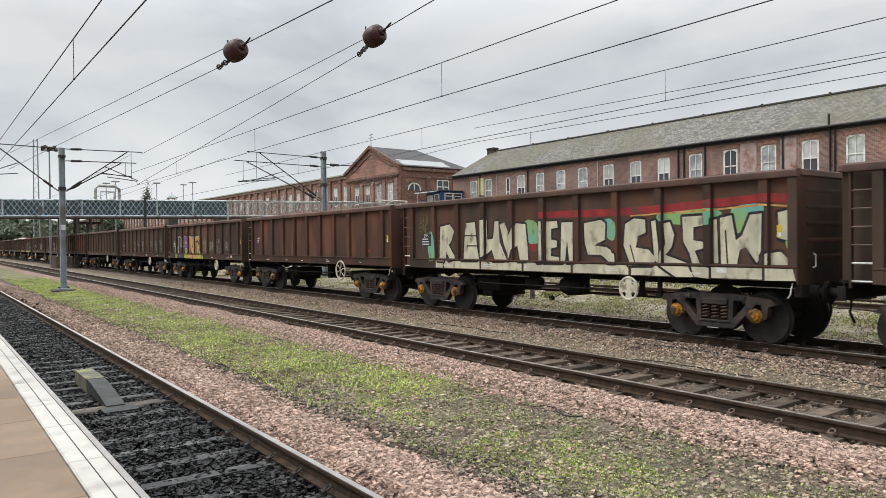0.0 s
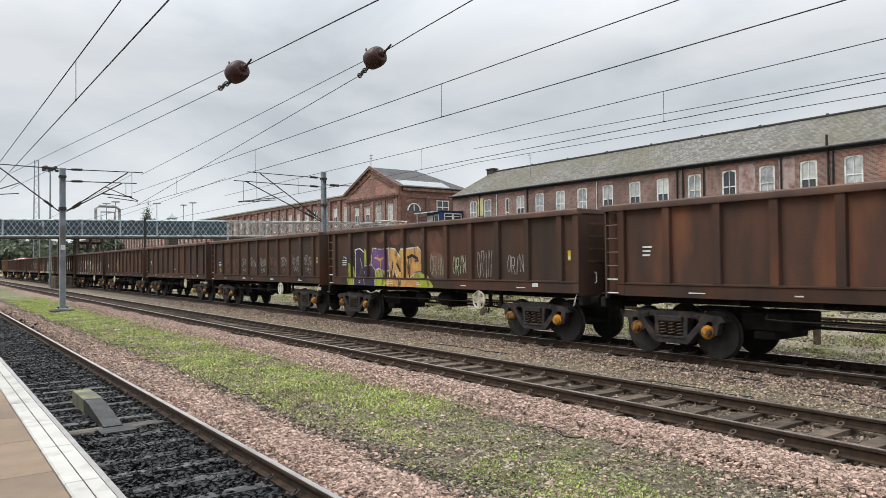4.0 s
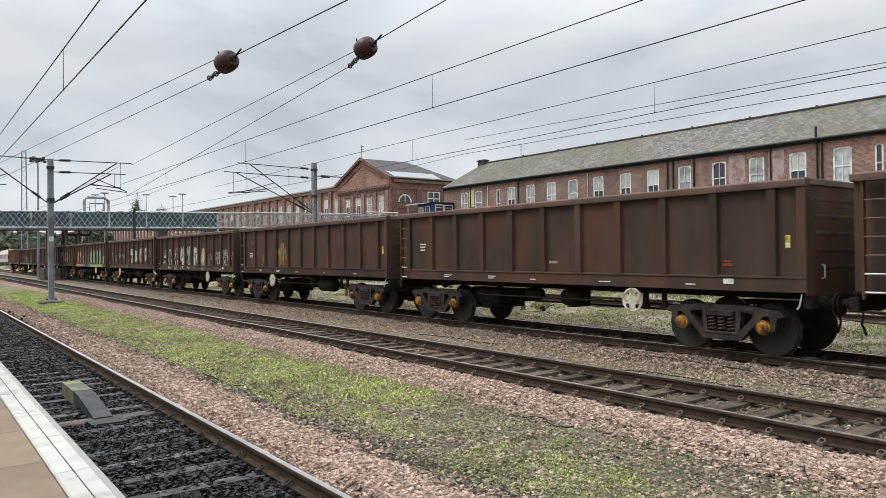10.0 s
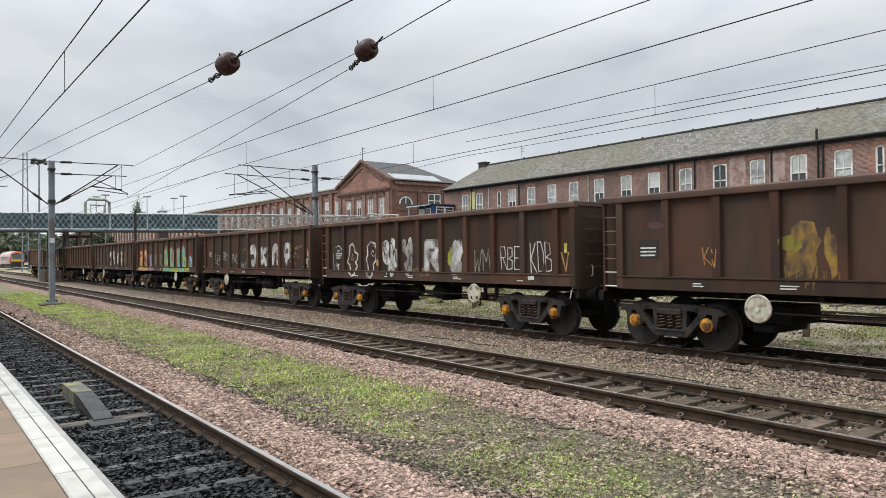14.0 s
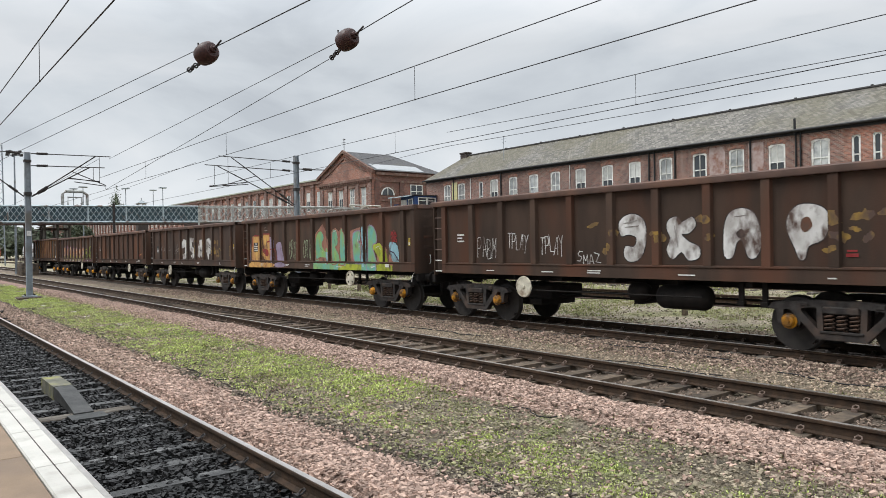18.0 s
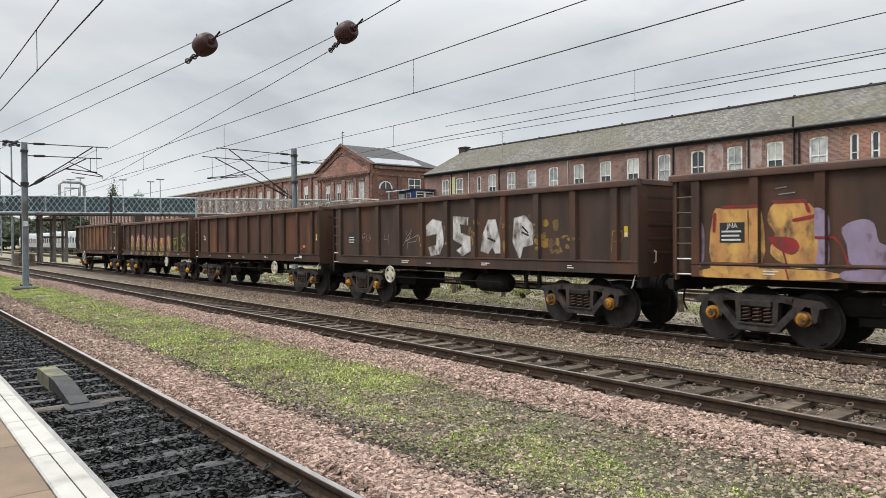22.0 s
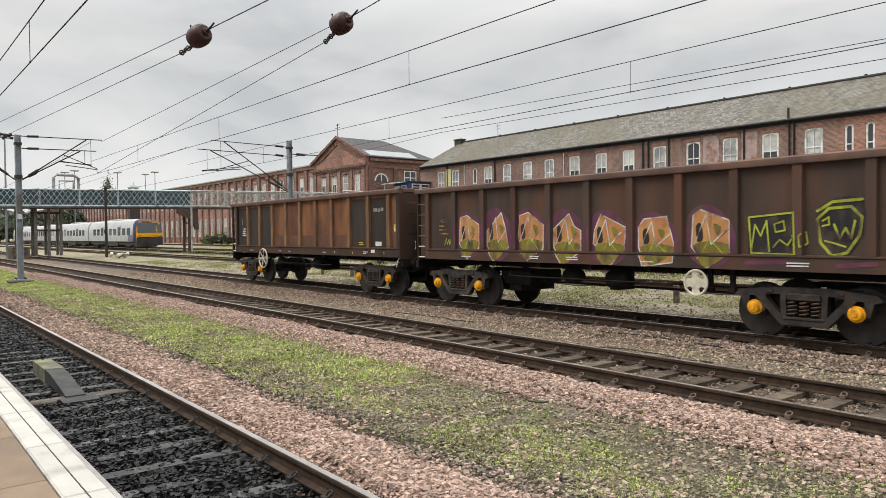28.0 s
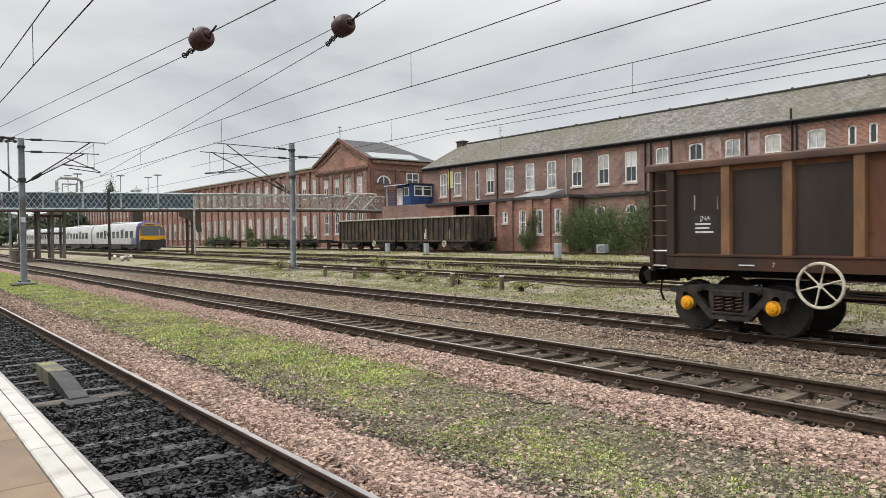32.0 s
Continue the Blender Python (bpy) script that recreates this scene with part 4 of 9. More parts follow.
def make_bridge():
    br = thing("footbridge", "long lattice-sided steel footbridge in pale blue and grey", "footbridge")
    z0, z1 = 5.08, 6.85
    ys = [-3.3 + 3.4 * i for i in range(16)] + [49.1]
    for i in range(16):
        a, b = ys[i], ys[i + 1]
        pa, pb = Vector((bridge_axis(a), a, 0)), Vector((bridge_axis(b), b, 0))
        d = (pb - pa).normalized()
        nrm = Vector((d.y, -d.x, 0))
        paint = BRIDGEBLUE if b < 27.5 else BRIDGEGREY

        def at(t, z, off):
            p = pa.lerp(pb, t) + nrm * off
            return (p.x, p.y, z)
        for off in (-1.1, 1.1):
            g = Geo()
            n = 7
            for k in range(n):
                for s in (0, 1):
                    t0, t1 = (k / n, (k + 1) / n)
                    za, zb = (z0 + 0.16, z1 - 0.12) if s else (z1 - 0.12, z0 + 0.16)
                    h = (zb - za) / 2
                    # two crossings in the height of a panel
                    for q in (0, 1):
                        p, r = at(t0, za + h * q, off + 0.01 * s), at(t1, za + h * (q + 1), off + 0.01 * s)
                        up = Vector((0, 0, 0.05))
                        g.add([Vector(p) - up, Vector(r) - up, Vector(r) + up, Vector(p) + up, Vector(p) - up + nrm * 0.012, Vector(r) - up + nrm * 0.012, Vector(r) + up + nrm * 0.012,
                               Vector(p) + up + nrm * 0.012], [(0, 1, 2, 3), (7, 6, 5, 4), (0, 4, 5, 1), (3, 2, 6, 7), (0, 3, 7, 4), (1, 5, 6, 2)])
            part("lattice_panel", g, paint, br)
            if b < 27.5 and off > 0:
                inner = Geo().add([at(0, z0 + 0.1, off - 0.12), at(1, z0 + 0.1, off - 0.12), at(1, z1 - 0.1, off - 0.12), at(0, z1 - 0.1, off - 0.12), at(0, z0 + 0.1, off - 0.14), at(1, z0 + 0.1, off - 0.14), at(1, z1 - 0.1, off - 0.14),
                                   at(0, z1 - 0.1, off - 0.14)], [(0, 1, 2, 3), (7, 6, 5, 4), (0, 4, 5, 1), (3, 2, 6, 7), (0, 3, 7, 4), (1, 5, 6, 2)])
                part("inner_sheet", inner, BRIDGESHEET, br)
            rails = Geo().tube([at(0, z1 - 0.05, off), at(1, z1 - 0.05, off)], 0.085, 4).tube([at(0, z0 + 0.08, off), at(1, z0 + 0.08, off)], 0.11, 4)
            part("girder_chord", rails, paint, br)
            part("post", Geo().tube([at(0, z0, off - 0.03), at(0, z1 + 0.04, off - 0.03)], 0.08, 4), paint, br)
        part("deck", Geo().add([at(0, z0, -1.1), at(1, z0, -1.1), at(1, z0, 1.1), at(0, z0, 1.1), at(0, z0 - 0.14, -1.1), at(1, z0 - 0.14, -1.1), at(1, z0 - 0.14, 1.1), at(0, z0 - 0.14, 1.1)],
                               [(0, 1, 2, 3), (7, 6, 5, 4), (0, 4, 5, 1), (3, 2, 6, 7), (0, 3, 7, 4), (1, 5, 6, 2)]), PLANK, br)
        part("edge_girder", Geo().tube([at(0, z0 - 0.14, 1.12), at(1, z0 - 0.14, 1.12)], 0.10, 4), BRIDGEDARK, br)
    # piers
    def pier(y, name="pier", foot=True, r=0.22, dz=0.0):
        x = bridge_axis(y)
        g = Geo()
        for s in (-0.8, 0.8):
            g.tube([(x + s, y, -0.2), (x + s, y, z0 - 0.15)], r, 10)
        for z in (1.7, 3.3, 4.75):
            g.box(x - 0.8, x + 0.8, y - 0.06, y + 0.06, z, z + 0.16)
        part(name, g, BRIDGEDARK, br)
        if foot:
            part("pier_footing", Geo().box(x - 1.5, x + 1.5, y - 0.75, y + 0.75, -0.3, 1.05, 0.05), CONC, br)
    pier(11.7)
    part("slender_post", Geo().tube([(-76.9, 18.6, -0.2), (-76.9, 18.6, 6.95)], 0.13, 8).box(-77.05, -76.75, 18.42, 18.46, 2.3, 2.7), DARKMETAL, br)
    part("slender_post", Geo().tube([(-74.3, 26.3, 0.2), (-74.3, 26.3, 6.7)], 0.10, 8), BRIDGEGREY, br)
    pier(26.8, foot=False, r=0.14)
    # trestle of the stairs down to an island
    x = bridge_axis(14.0)
    for dy in (0.0, 1.2, 2.3):
        for dx in (-0.9, 0.9):
            part("trestle_leg", Geo().tube([(x + dx - 1.5, 13.2 + dy * 1.0, 0.1), (x + dx - 1.5, 13.2 + dy, z0 - 0.1)], 0.15, 8), TRESTLE, br)
    for z in (2.6, 4.4):
        part("trestle_beam", Geo().box(x - 2.5, x - 0.5, 13.1, 15.6, z, z + 0.2), BRIDGEDARK, br)
    tread = Geo().box(-3.3, -1.7, 0, 0.3, 0, 0.05).mesh("stair_tread", BRIDGEDARK)
    for i in range(20):
        part("stair_tread", tread, None, br, at=(x, 13.0 - i * 0.1, 4.9 - i * 0.2))
    # bent bracket below the end of the blue span
    yb = 27.0
    xb = bridge_axis(yb)
    part("bracket", Geo().ext([(yb - 1.6, z0 - 0.2), (yb + 0.6, z0 - 0.2), (yb + 0.7, z0 - 2.4), (yb + 0.3, z0 - 2.4), (yb - 0.1, z0 - 1.3), (yb - 1.6, z0 - 0.7)], "x", xb + 0.9, xb + 1.2), BRIDGEDARK, br)
    # hoop frame over the deck
    yh = 15.7
    xh = bridge_axis(yh)
    part("hoop_frame", Geo().tube([(xh, yh - 1.0, z1), (xh, yh - 1.0, z1 + 1.2), (xh, yh - 0.7, z1 + 1.5), (xh, yh + 0.9, z1 + 1.5), (xh, yh + 1.3, z1 + 1.2), (xh, yh + 1.3, z1)], 0.15, 8)
         .tube([(xh, yh - 0.5, z1), (xh, yh - 0.5, z1 + 0.9), (xh, yh + 0.8, z1 + 0.9), (xh, yh + 0.8, z1)], 0.09, 6), BRIDGEGREY, br)
    for a, b in ((43.2, 45.4), (45.7, 47.9)):
        for za, zb in ((z0 + 0.1, z1 + 0.25), (z1 + 0.25, z0 + 0.1)):
            part("end_brace", Geo().tube([(bridge_axis(a) + 1.25, a, za), (bridge_axis(b) + 1.25, b, zb)], 0.10, 4), BRIDGEPALE, br)
        part("end_rail", Geo().tube([(bridge_axis(a) + 1.25, a, z1 + 0.25), (bridge_axis(b) + 1.25, b, z1 + 0.25)], 0.09, 4), BRIDGEPALE, br)


make_bridge()


# ---------------------------------------------------------------- brick buildings
BRICK = courses("old_red_brick", (0.275, 0.130, 0.10), (0.10, 0.060, 0.052), (0.34, 0.29, 0.25), 0.225, 0.075, 0.009, (0, 2), (0.09, 0.062, 0.055), 0.35, 0.46, 0.62)
BRICKRED = courses("bright_red_brick", (0.42, 0.178, 0.122), (0.17, 0.077, 0.058), (0.32, 0.265, 0.225), 0.225, 0.075, 0.009, (0, 2), (0.095, 0.058, 0.048), 0.5, 0.44, 0.60)
BRICKSIDE = courses("old_red_brick_return", (0.31, 0.125, 0.088), (0.12, 0.058, 0.046), (0.25, 0.205, 0.175), 0.225, 0.075, 0.009, (1, 2), (0.07, 0.042, 0.036), 0.5, 0.42, 0.58)
BRICKDARKRED = courses("sooty_red_brick", (0.22, 0.09, 0.066), (0.10, 0.05, 0.041), (0.20, 0.165, 0.14), 0.225, 0.075, 0.009, (1, 2), (0.06, 0.038, 0.033), 0.5, 0.42, 0.58)
SLATE = courses("weathered_slate", (0.20, 0.183, 0.155), (0.066, 0.060, 0.050), (0.035, 0.033, 0.028), 0.30, 0.20, 0.014, (0, 1), (0.085, 0.072, 0.030), 0.22, 0.42, 0.56, 0.55, 0.9)
SLATEDARK = courses("dark_slate", (0.07, 0.065, 0.065), (0.045, 0.043, 0.045), (0.03, 0.03, 0.03), 0.42, 0.20, 0.010, (0, 1), (0.09, 0.085, 0.06), 0.4, 0.55, 0.7, 0.6, 0.5)
SASH = mat("white_sash_paint", (0.72, 0.72, 0.69), (0.62, 0.62, 0.59), 5, 0.55, 0, 0.05, 30, (0.38, 0.36, 0.32), 2)
STONE = mat("pale_sill_stone", (0.48, 0.44, 0.38), (0.36, 0.33, 0.29), 5, 0.8, 0, 0.2)
GUTTER = mat("black_rainwater_pipe", (0.02, 0.02, 0.022), (0.03, 0.03, 0.03), 5, 0.5, 0, 0.05)
NETTING = mat("grey_net_curtain", (0.40, 0.41, 0.40), (0.25, 0.26, 0.26), 2.5, 0.6, 0, 0.05, 20, (0.16, 0.17, 0.175), 1.6, 0.5, 0.7, vary=0.35)
CURTAIN = mat("pale_blind", (0.56, 0.56, 0.53), (0.44, 0.44, 0.42), 3, 0.8, 0, 0.05, vary=0.3)
RENDERED = mat("peeling_render", (0.30, 0.21, 0.19), (0.38, 0.31, 0.29), 3, 0.85, 0, 0.2, 20, (0.2, 0.09, 0.06), 1.8)
LEAD = mat("pale_roof_glazing", (0.30, 0.31, 0.315), (0.24, 0.25, 0.255), 2, 0.3, 0, 0.02)
BLUEPAINT = mat("blue_cabin_paint", (0.035, 0.075, 0.20), (0.028, 0.06, 0.16), 4, 0.5, 0, 0.05, 20, (0.02, 0.03, 0.07), 1.5)
FELT = mat("roof_felt", (0.035, 0.034, 0.034), (0.055, 0.052, 0.05), 3, 0.85, 0, 0.2)
# near black puts the shade of the unlit rooms into the colour
DARKIN = mat("interior_shade_black", (0.012, 0.012, 0.013), None, 5, 0.9, 0, 0)


def glass_material():
    m = bpy.data.materials.new("window_glass")
    m.use_nodes = True
    b = m.node_tree.nodes["Principled BSDF"]
    b.inputs["Base Color"].default_value = (0.035, 0.04, 0.045, 1)
    b.inputs["Roughness"].default_value = 0.06
    b.inputs["Specular IOR Level"].default_value = 0.6
    return m


GLASS = glass_material()


def pierced(x0, x1, z0, z1, y0, y1, holes):
    """A wall of that thickness, with holes (xa, xb, za, zb) through it."""
    xs = sorted({x0, x1, *[v for h in holes for v in h[:2]]})
    zs = sorted({z0, z1, *[v for h in holes for v in h[2:]]})
    ids, g = {}, Geo()

    def vert(i, j, k):
        if (i, j, k) not in ids:
            ids[i, j, k] = len(g.v)
            g.v.append((xs[i], (y0, y1)[k], zs[j]))
        return ids[i, j, k]

    def solid(i, j):
        if not (0 <= i < len(xs) - 1 and 0 <= j < len(zs) - 1):
            return False
        cx, cz = (xs[i] + xs[i + 1]) / 2, (zs[j] + zs[j + 1]) / 2
        return not any(h[0] < cx < h[1] and h[2] < cz < h[3] for h in holes)
    for i in range(len(xs) - 1):
        for j in range(len(zs) - 1):
            if solid(i, j):
                for k in (0, 1):
                    g.f.append((vert(i, j, k), vert(i + 1, j, k), vert(i + 1, j + 1, k), vert(i, j + 1, k)))
                for di, dj, a, b in ((-1, 0, (i, j), (i, j + 1)), (1, 0, (i + 1, j), (i + 1, j + 1)), (0, -1, (i, j), (i + 1, j)), (0, 1, (i, j + 1), (i + 1, j + 1))):
                    if not solid(i + di, j + dj):
                        g.f.append((vert(*a, 0), vert(*b, 0), vert(*b, 1), vert(*a, 1)))
    return g


def sash_meshes(w, h, rise, bars=1):
    """Frame, glass, sill and arch of a sash window, about its lower middle, on a wall face at y = 0 that looks to -y."""
    def arc(r, half, n=8):
        return [(half * (2 * i / n - 1), h - r + r * (1 - (2 * i / n - 1) ** 2)) for i in range(n + 1)]
    fr = Geo()
    t = 0.12
    ya, yb = 0.03, 0.13
    fr.box(-w / 2, -w / 2 + t, ya, yb, 0, h - rise).box(w / 2 - t, w / 2, ya, yb, 0, h - rise)
    fr.box(-w / 2 + t, w / 2 - t, ya, yb, 0, 0.12).box(-w / 2 + t, w / 2 - t, ya, yb, h * 0.5 - 0.04, h * 0.5 + 0.04)
    for b in range(bars):
        x = -w / 2 + w * (b + 1) / (bars + 1)
        fr.box(x - 0.022, x + 0.022, ya + 0.01, yb - 0.01, 0.12, h * 0.5 - 0.04).box(x - 0.022, x + 0.022, ya + 0.01, yb - 0.01, h * 0.5 + 0.04, h - rise)
    top = arc(rise, w / 2)
    prof = top + [(x * (1 - 2 * t / w), z - 0.13) for x, z in reversed(top)]
    fr.ext(prof, "y", ya, yb)
    gl = Geo().box(-w / 2 + 0.03, w / 2 - 0.03, 0.095, 0.105, 0.02, h - rise * 0.6)
    sill = Geo().box(-w / 2 - 0.12, w / 2 + 0.12, -0.09, 0.14, -0.16, 0.0, 0.01)
    a1 = [(x * 1.02, z + 0.004) for x, z in top]
    a2 = [(x * 1.22, z + 0.26) for x, z in reversed(top)]
    # the corner of the opening above the curved head
    head = Geo().ext(a1 + a2, "y", -0.015, 0.22)
    blind = Geo().box(-w / 2 + 0.03, w / 2 - 0.03, 0.086, 0.091, h * 0.52, h - rise * 0.6)
    net = Geo().box(-w / 2 + 0.03, w / 2 - 0.03, 0.086, 0.091, 0.10, h - rise * 0.6)
    return (fr.mesh("window_frame", SASH), gl.mesh("pane", GLASS), sill.mesh("window_sill", STONE), head.mesh("brick_arch", BRICKRED), blind.mesh("blind", CURTAIN), net.mesh("net_curtain", NETTING))


def set_window(parent, meshes, x, y, z, blind=False, rz=0, sill=True):
    w = part("window", meshes[0], None, parent, at=pose(x, y, z, 0, 0, rz))
    part("pane", meshes[1], None, w)
    if sill:
        part("window_sill", meshes[2], None, w)
    part("brick_arch", meshes[3], None, w)
    if blind:
        part("net_curtain" if blind == 2 else "blind", meshes[5 if blind == 2 else 4], None, w)
    return w


def make_offices():
    b = thing("office_building", "long two-storey red brick railway office with slate roof", "building")
    y, x0, x1, e, base = 47.0, -61.95, 8.0, 9.2, 0.4
    tall = [-58.35, -56.0, -51.05, -48.4, -45.7, -43.05, -40.15, -37.3, -34.6, -31.75, -28.9, -26.05, -23.2, -20.4, -14.6, -11.8, -9.0, -6.2, -3.4]
    W, H, RISE = 1.14, 2.52, 0.15
    holes = [(x - W / 2, x + W / 2, 6.06, 6.06 + H - RISE * 0.5) for x in tall] + [(-53.27, -52.67, 5.5, 8.45), (-18.54, -18.02, 6.06, 8.5), (-17.35, -16.83, 6.06, 8.5)]
    low = [-37.9, -34.9, -31.8, -28.9, -26, -23]
    holes += [(x - 0.75, x + 0.75, 2.6, 4.35) for x in low]
    part("front_wall", pierced(x0, x1, base, e, y, y + 0.45, holes), BRICK, b)
    part("end_wall", Geo().box(x0, x0 + 0.45, y + 0.451, y + 9, base, e), BRICKSIDE, b)
    part("back_wall", Geo().box(x0 + 0.46, x1, y + 8.6, y + 9, base, e), BRICK, b)
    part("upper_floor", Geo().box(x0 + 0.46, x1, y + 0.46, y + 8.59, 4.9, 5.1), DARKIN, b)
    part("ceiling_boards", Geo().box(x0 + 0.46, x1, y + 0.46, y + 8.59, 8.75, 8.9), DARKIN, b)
    part("corridor_wall", Geo().box(x0 + 0.46, x1, y + 3.5, y + 3.6, 5.1, 8.75), CURTAIN, b)
    ms = sash_meshes(W, H, RISE)
    ms3 = sash_meshes(1.5, 1.9, 0.28, 3)
    rr = random.Random(4)
    for x in tall:
        set_window(b, ms, x, y, 6.06, rr.choice((1, 2, 2, 2, 0)))
    for x in low:
        set_window(b, ms3, x, y, 2.6)
    set_window(b, sash_meshes(0.6, 3.0, 0.1, 0), -52.97, y, 5.5)
    for x in (-18.28, -17.09):
        set_window(b, sash_meshes(0.52, 2.48, 0.1, 0), x, y, 6.06)
    part("notice_board", Geo().box(-57.46, -56.62, y - 0.07, y - 0.02, 6.9, 8.68, 0.01), mat("faded_yellow_board", (0.50, 0.47, 0.24), (0.40, 0.38, 0.22), 4, 0.7), b, "faded yellow notice board")
    # roof: hipped at one end, the ridge runs along
    ym, zr = y + 4.5, 12.1
    ya = y - 0.3
    za = e - 0.02
    yb = y + 9.3
    g = Geo().add([(x0 - 0.3, ya, za), (x1, ya, za), (x1, ym, zr), (x0 + 1.5, ym, zr), (x0 - 0.3, yb, za), (x1, yb, za)], [(0, 1, 2, 3), (4, 3, 2, 5), (0, 3, 4), (1, 5, 2), (0, 4, 5, 1)])
    roof = part("roof", g, SLATE, b)
    part("ridge_tiles", Geo().tube([(x0 + 1.4, ym, zr + 0.02), (x1, ym, zr + 0.02)], 0.11, 8), FELT, roof)
    for x in range(-54, 8, 5):
        part("ridge_vent", Geo().box(x - 0.07, x + 0.07, ym - 0.07, ym + 0.07, zr + 0.05, zr + 0.19), FELT, roof)
    part("gutter", Geo().tube([(x0 - 0.3, ya - 0.04, za + 0.02), (x1, ya - 0.04, za + 0.02)], 0.085, 8), GUTTER, b)
    part("eaves_board", Geo().box(x0, x1, y - 0.06, y - 0.003, e - 0.24, e - 0.03), GUTTER, b)
    part("chimney", Geo().box(x0 + 0.9, x0 + 2.0, ym - 0.35, ym + 0.35, zr - 0.5, zr + 0.42, 0.02).box(x0 + 0.82, x0 + 2.08, ym - 0.42, ym + 0.42, zr + 0.26, zr + 0.38), BRICKDARK, b)
    for x in (-57.2, -50.0, -33.2, -32.7, -30.9, -25.0, -21.9, -21.6, -15.9):
        part("rainwater_pipe", Geo().tube([(x, y - 0.08, base), (x, y - 0.08, e - 0.05)], 0.06, 8), GUTTER, b)
    for x in (-41.3, -54.5):
        part("conduit", Geo().tube([(x, y - 0.05, 5.2), (x, y - 0.05, e - 0.3)], 0.04, 6), SASH, b)
    for xa, xb in ((-28.1, -26.9), (-25.2, -24.1)):
        part("render_patch", Geo().box(xa, xb, y - 0.012, y - 0.004, 6.3, 8.8), RENDERED, b)
    part("red_brick_bay", pierced(-19.0, 8.0, base, 8.9, y - 0.014, y - 0.003, [h for h in holes if h[0] > -19]), BRICKRED, b)
    part("aerial", Geo().tube([(-51.7, ym - 2.5, 10.4), (-51.7, ym - 2.5, 13.0)], 0.03, 6).tube([(-52.0, ym - 2.5, 12.7), (-51.3, ym - 2.5, 12.7)], 0.02, 5)
         .tube([(-51.9, ym - 2.5, 12.4), (-51.4, ym - 2.5, 12.4)], 0.02, 5), GALV, b)
    part("soil_pipe", Geo().tube([(-21.9, y - 0.2, 8.9), (-21.9, y - 0.2, 10.0)], 0.08, 8), GUTTER, b)


make_offices()


def make_annex():
    b = thing("brick_annex", "single-storey red brick annex with flat felt roof", "building")
    y, x0, x1, base, top = 43.0, -56.0, -37.55, 0.35, 5.0
    wins = [(-44.85, 3.0, 1.05, 0.7), (-42.75, 2.0, 2.1, 0.8), (-40.75, 2.0, 2.1, 0.8), (-38.75, 2.0, 2.1, 0.75)]
    holes = [(x - w / 2, x + w / 2, z, z + h) for x, z, h, w in wins] + [(-51.9, -49.6, 2.2, 4.75), (-48.9, -46.9, 2.2, 4.75)]
    part("front_wall", pierced(x0, x1, base, top - 0.1, y, y + 0.35, holes), BRICKRED, b)
    part("return_wall", Geo().box(x1 - 0.35, x1, y + 0.351, 46.97, base, top - 0.1), BRICKSIDE, b)
    part("end_wall", Geo().box(x0, x0 + 0.35, y + 0.351, 46.97, base, top - 0.1), BRICKSIDE, b)
    # added black sheet that stands in for the dim room behind the windows
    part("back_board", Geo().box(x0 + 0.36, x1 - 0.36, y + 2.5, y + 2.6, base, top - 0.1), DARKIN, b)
    part("flat_roof", Geo().box(x0 - 0.1, x1 + 0.15, y - 0.2, 46.96, top - 0.095, top + 0.16, 0.02).box(x1 + 0.151, -31.5, 44.6, 46.96, top - 0.095, top + 0.15), FELT, b)
    part("side_wall", pierced(x1 + 0.01, -31.6, base, top - 0.1, 44.8, 45.1, [(-36.45, -35.45, 2.9, 4.2), (-33.5, -32.5, 2.9, 4.2)]), BRICK, b)
    part("side_room_back", Geo().box(x1 + 0.02, -31.7, 46.0, 46.1, base, top - 0.1), DARKIN, b)
    for x in (-35.95, -33.0):
        set_window(b, sash_meshes(1.0, 1.35, 0.2, 2), x, 44.8, 2.9)
    for x in (-46.2, -44.1, -41.8, -39.75, -37.8):
        part("pier", Geo().box(x - 0.28, x + 0.28, y - 0.12, y - 0.002, base, top - 0.1).box(x - 0.34, x + 0.34, y - 0.17, y - 0.121, top - 0.5, top - 0.1), BRICKRED, b)
    for x, z, h, w in wins:
        m = sash_meshes(w, h, 0.04, 2)
        set_window(b, m, x, y, z)
    part("roof_light", Geo().ext([(43.5, top + 0.17), (46.5, top + 0.9), (46.5, top + 0.7), (43.5, top + 0.17 - 0.1)], "x", -44.6, -41.0), LEAD, b)
    for x in (-37.4,):
        part("drain_pipe", Geo().tube([(x + 0.08, y + 1.2, base), (x + 0.08, y + 1.2, top - 0.1)], 0.06, 8), GUTTER, b)
    return b


make_annex()


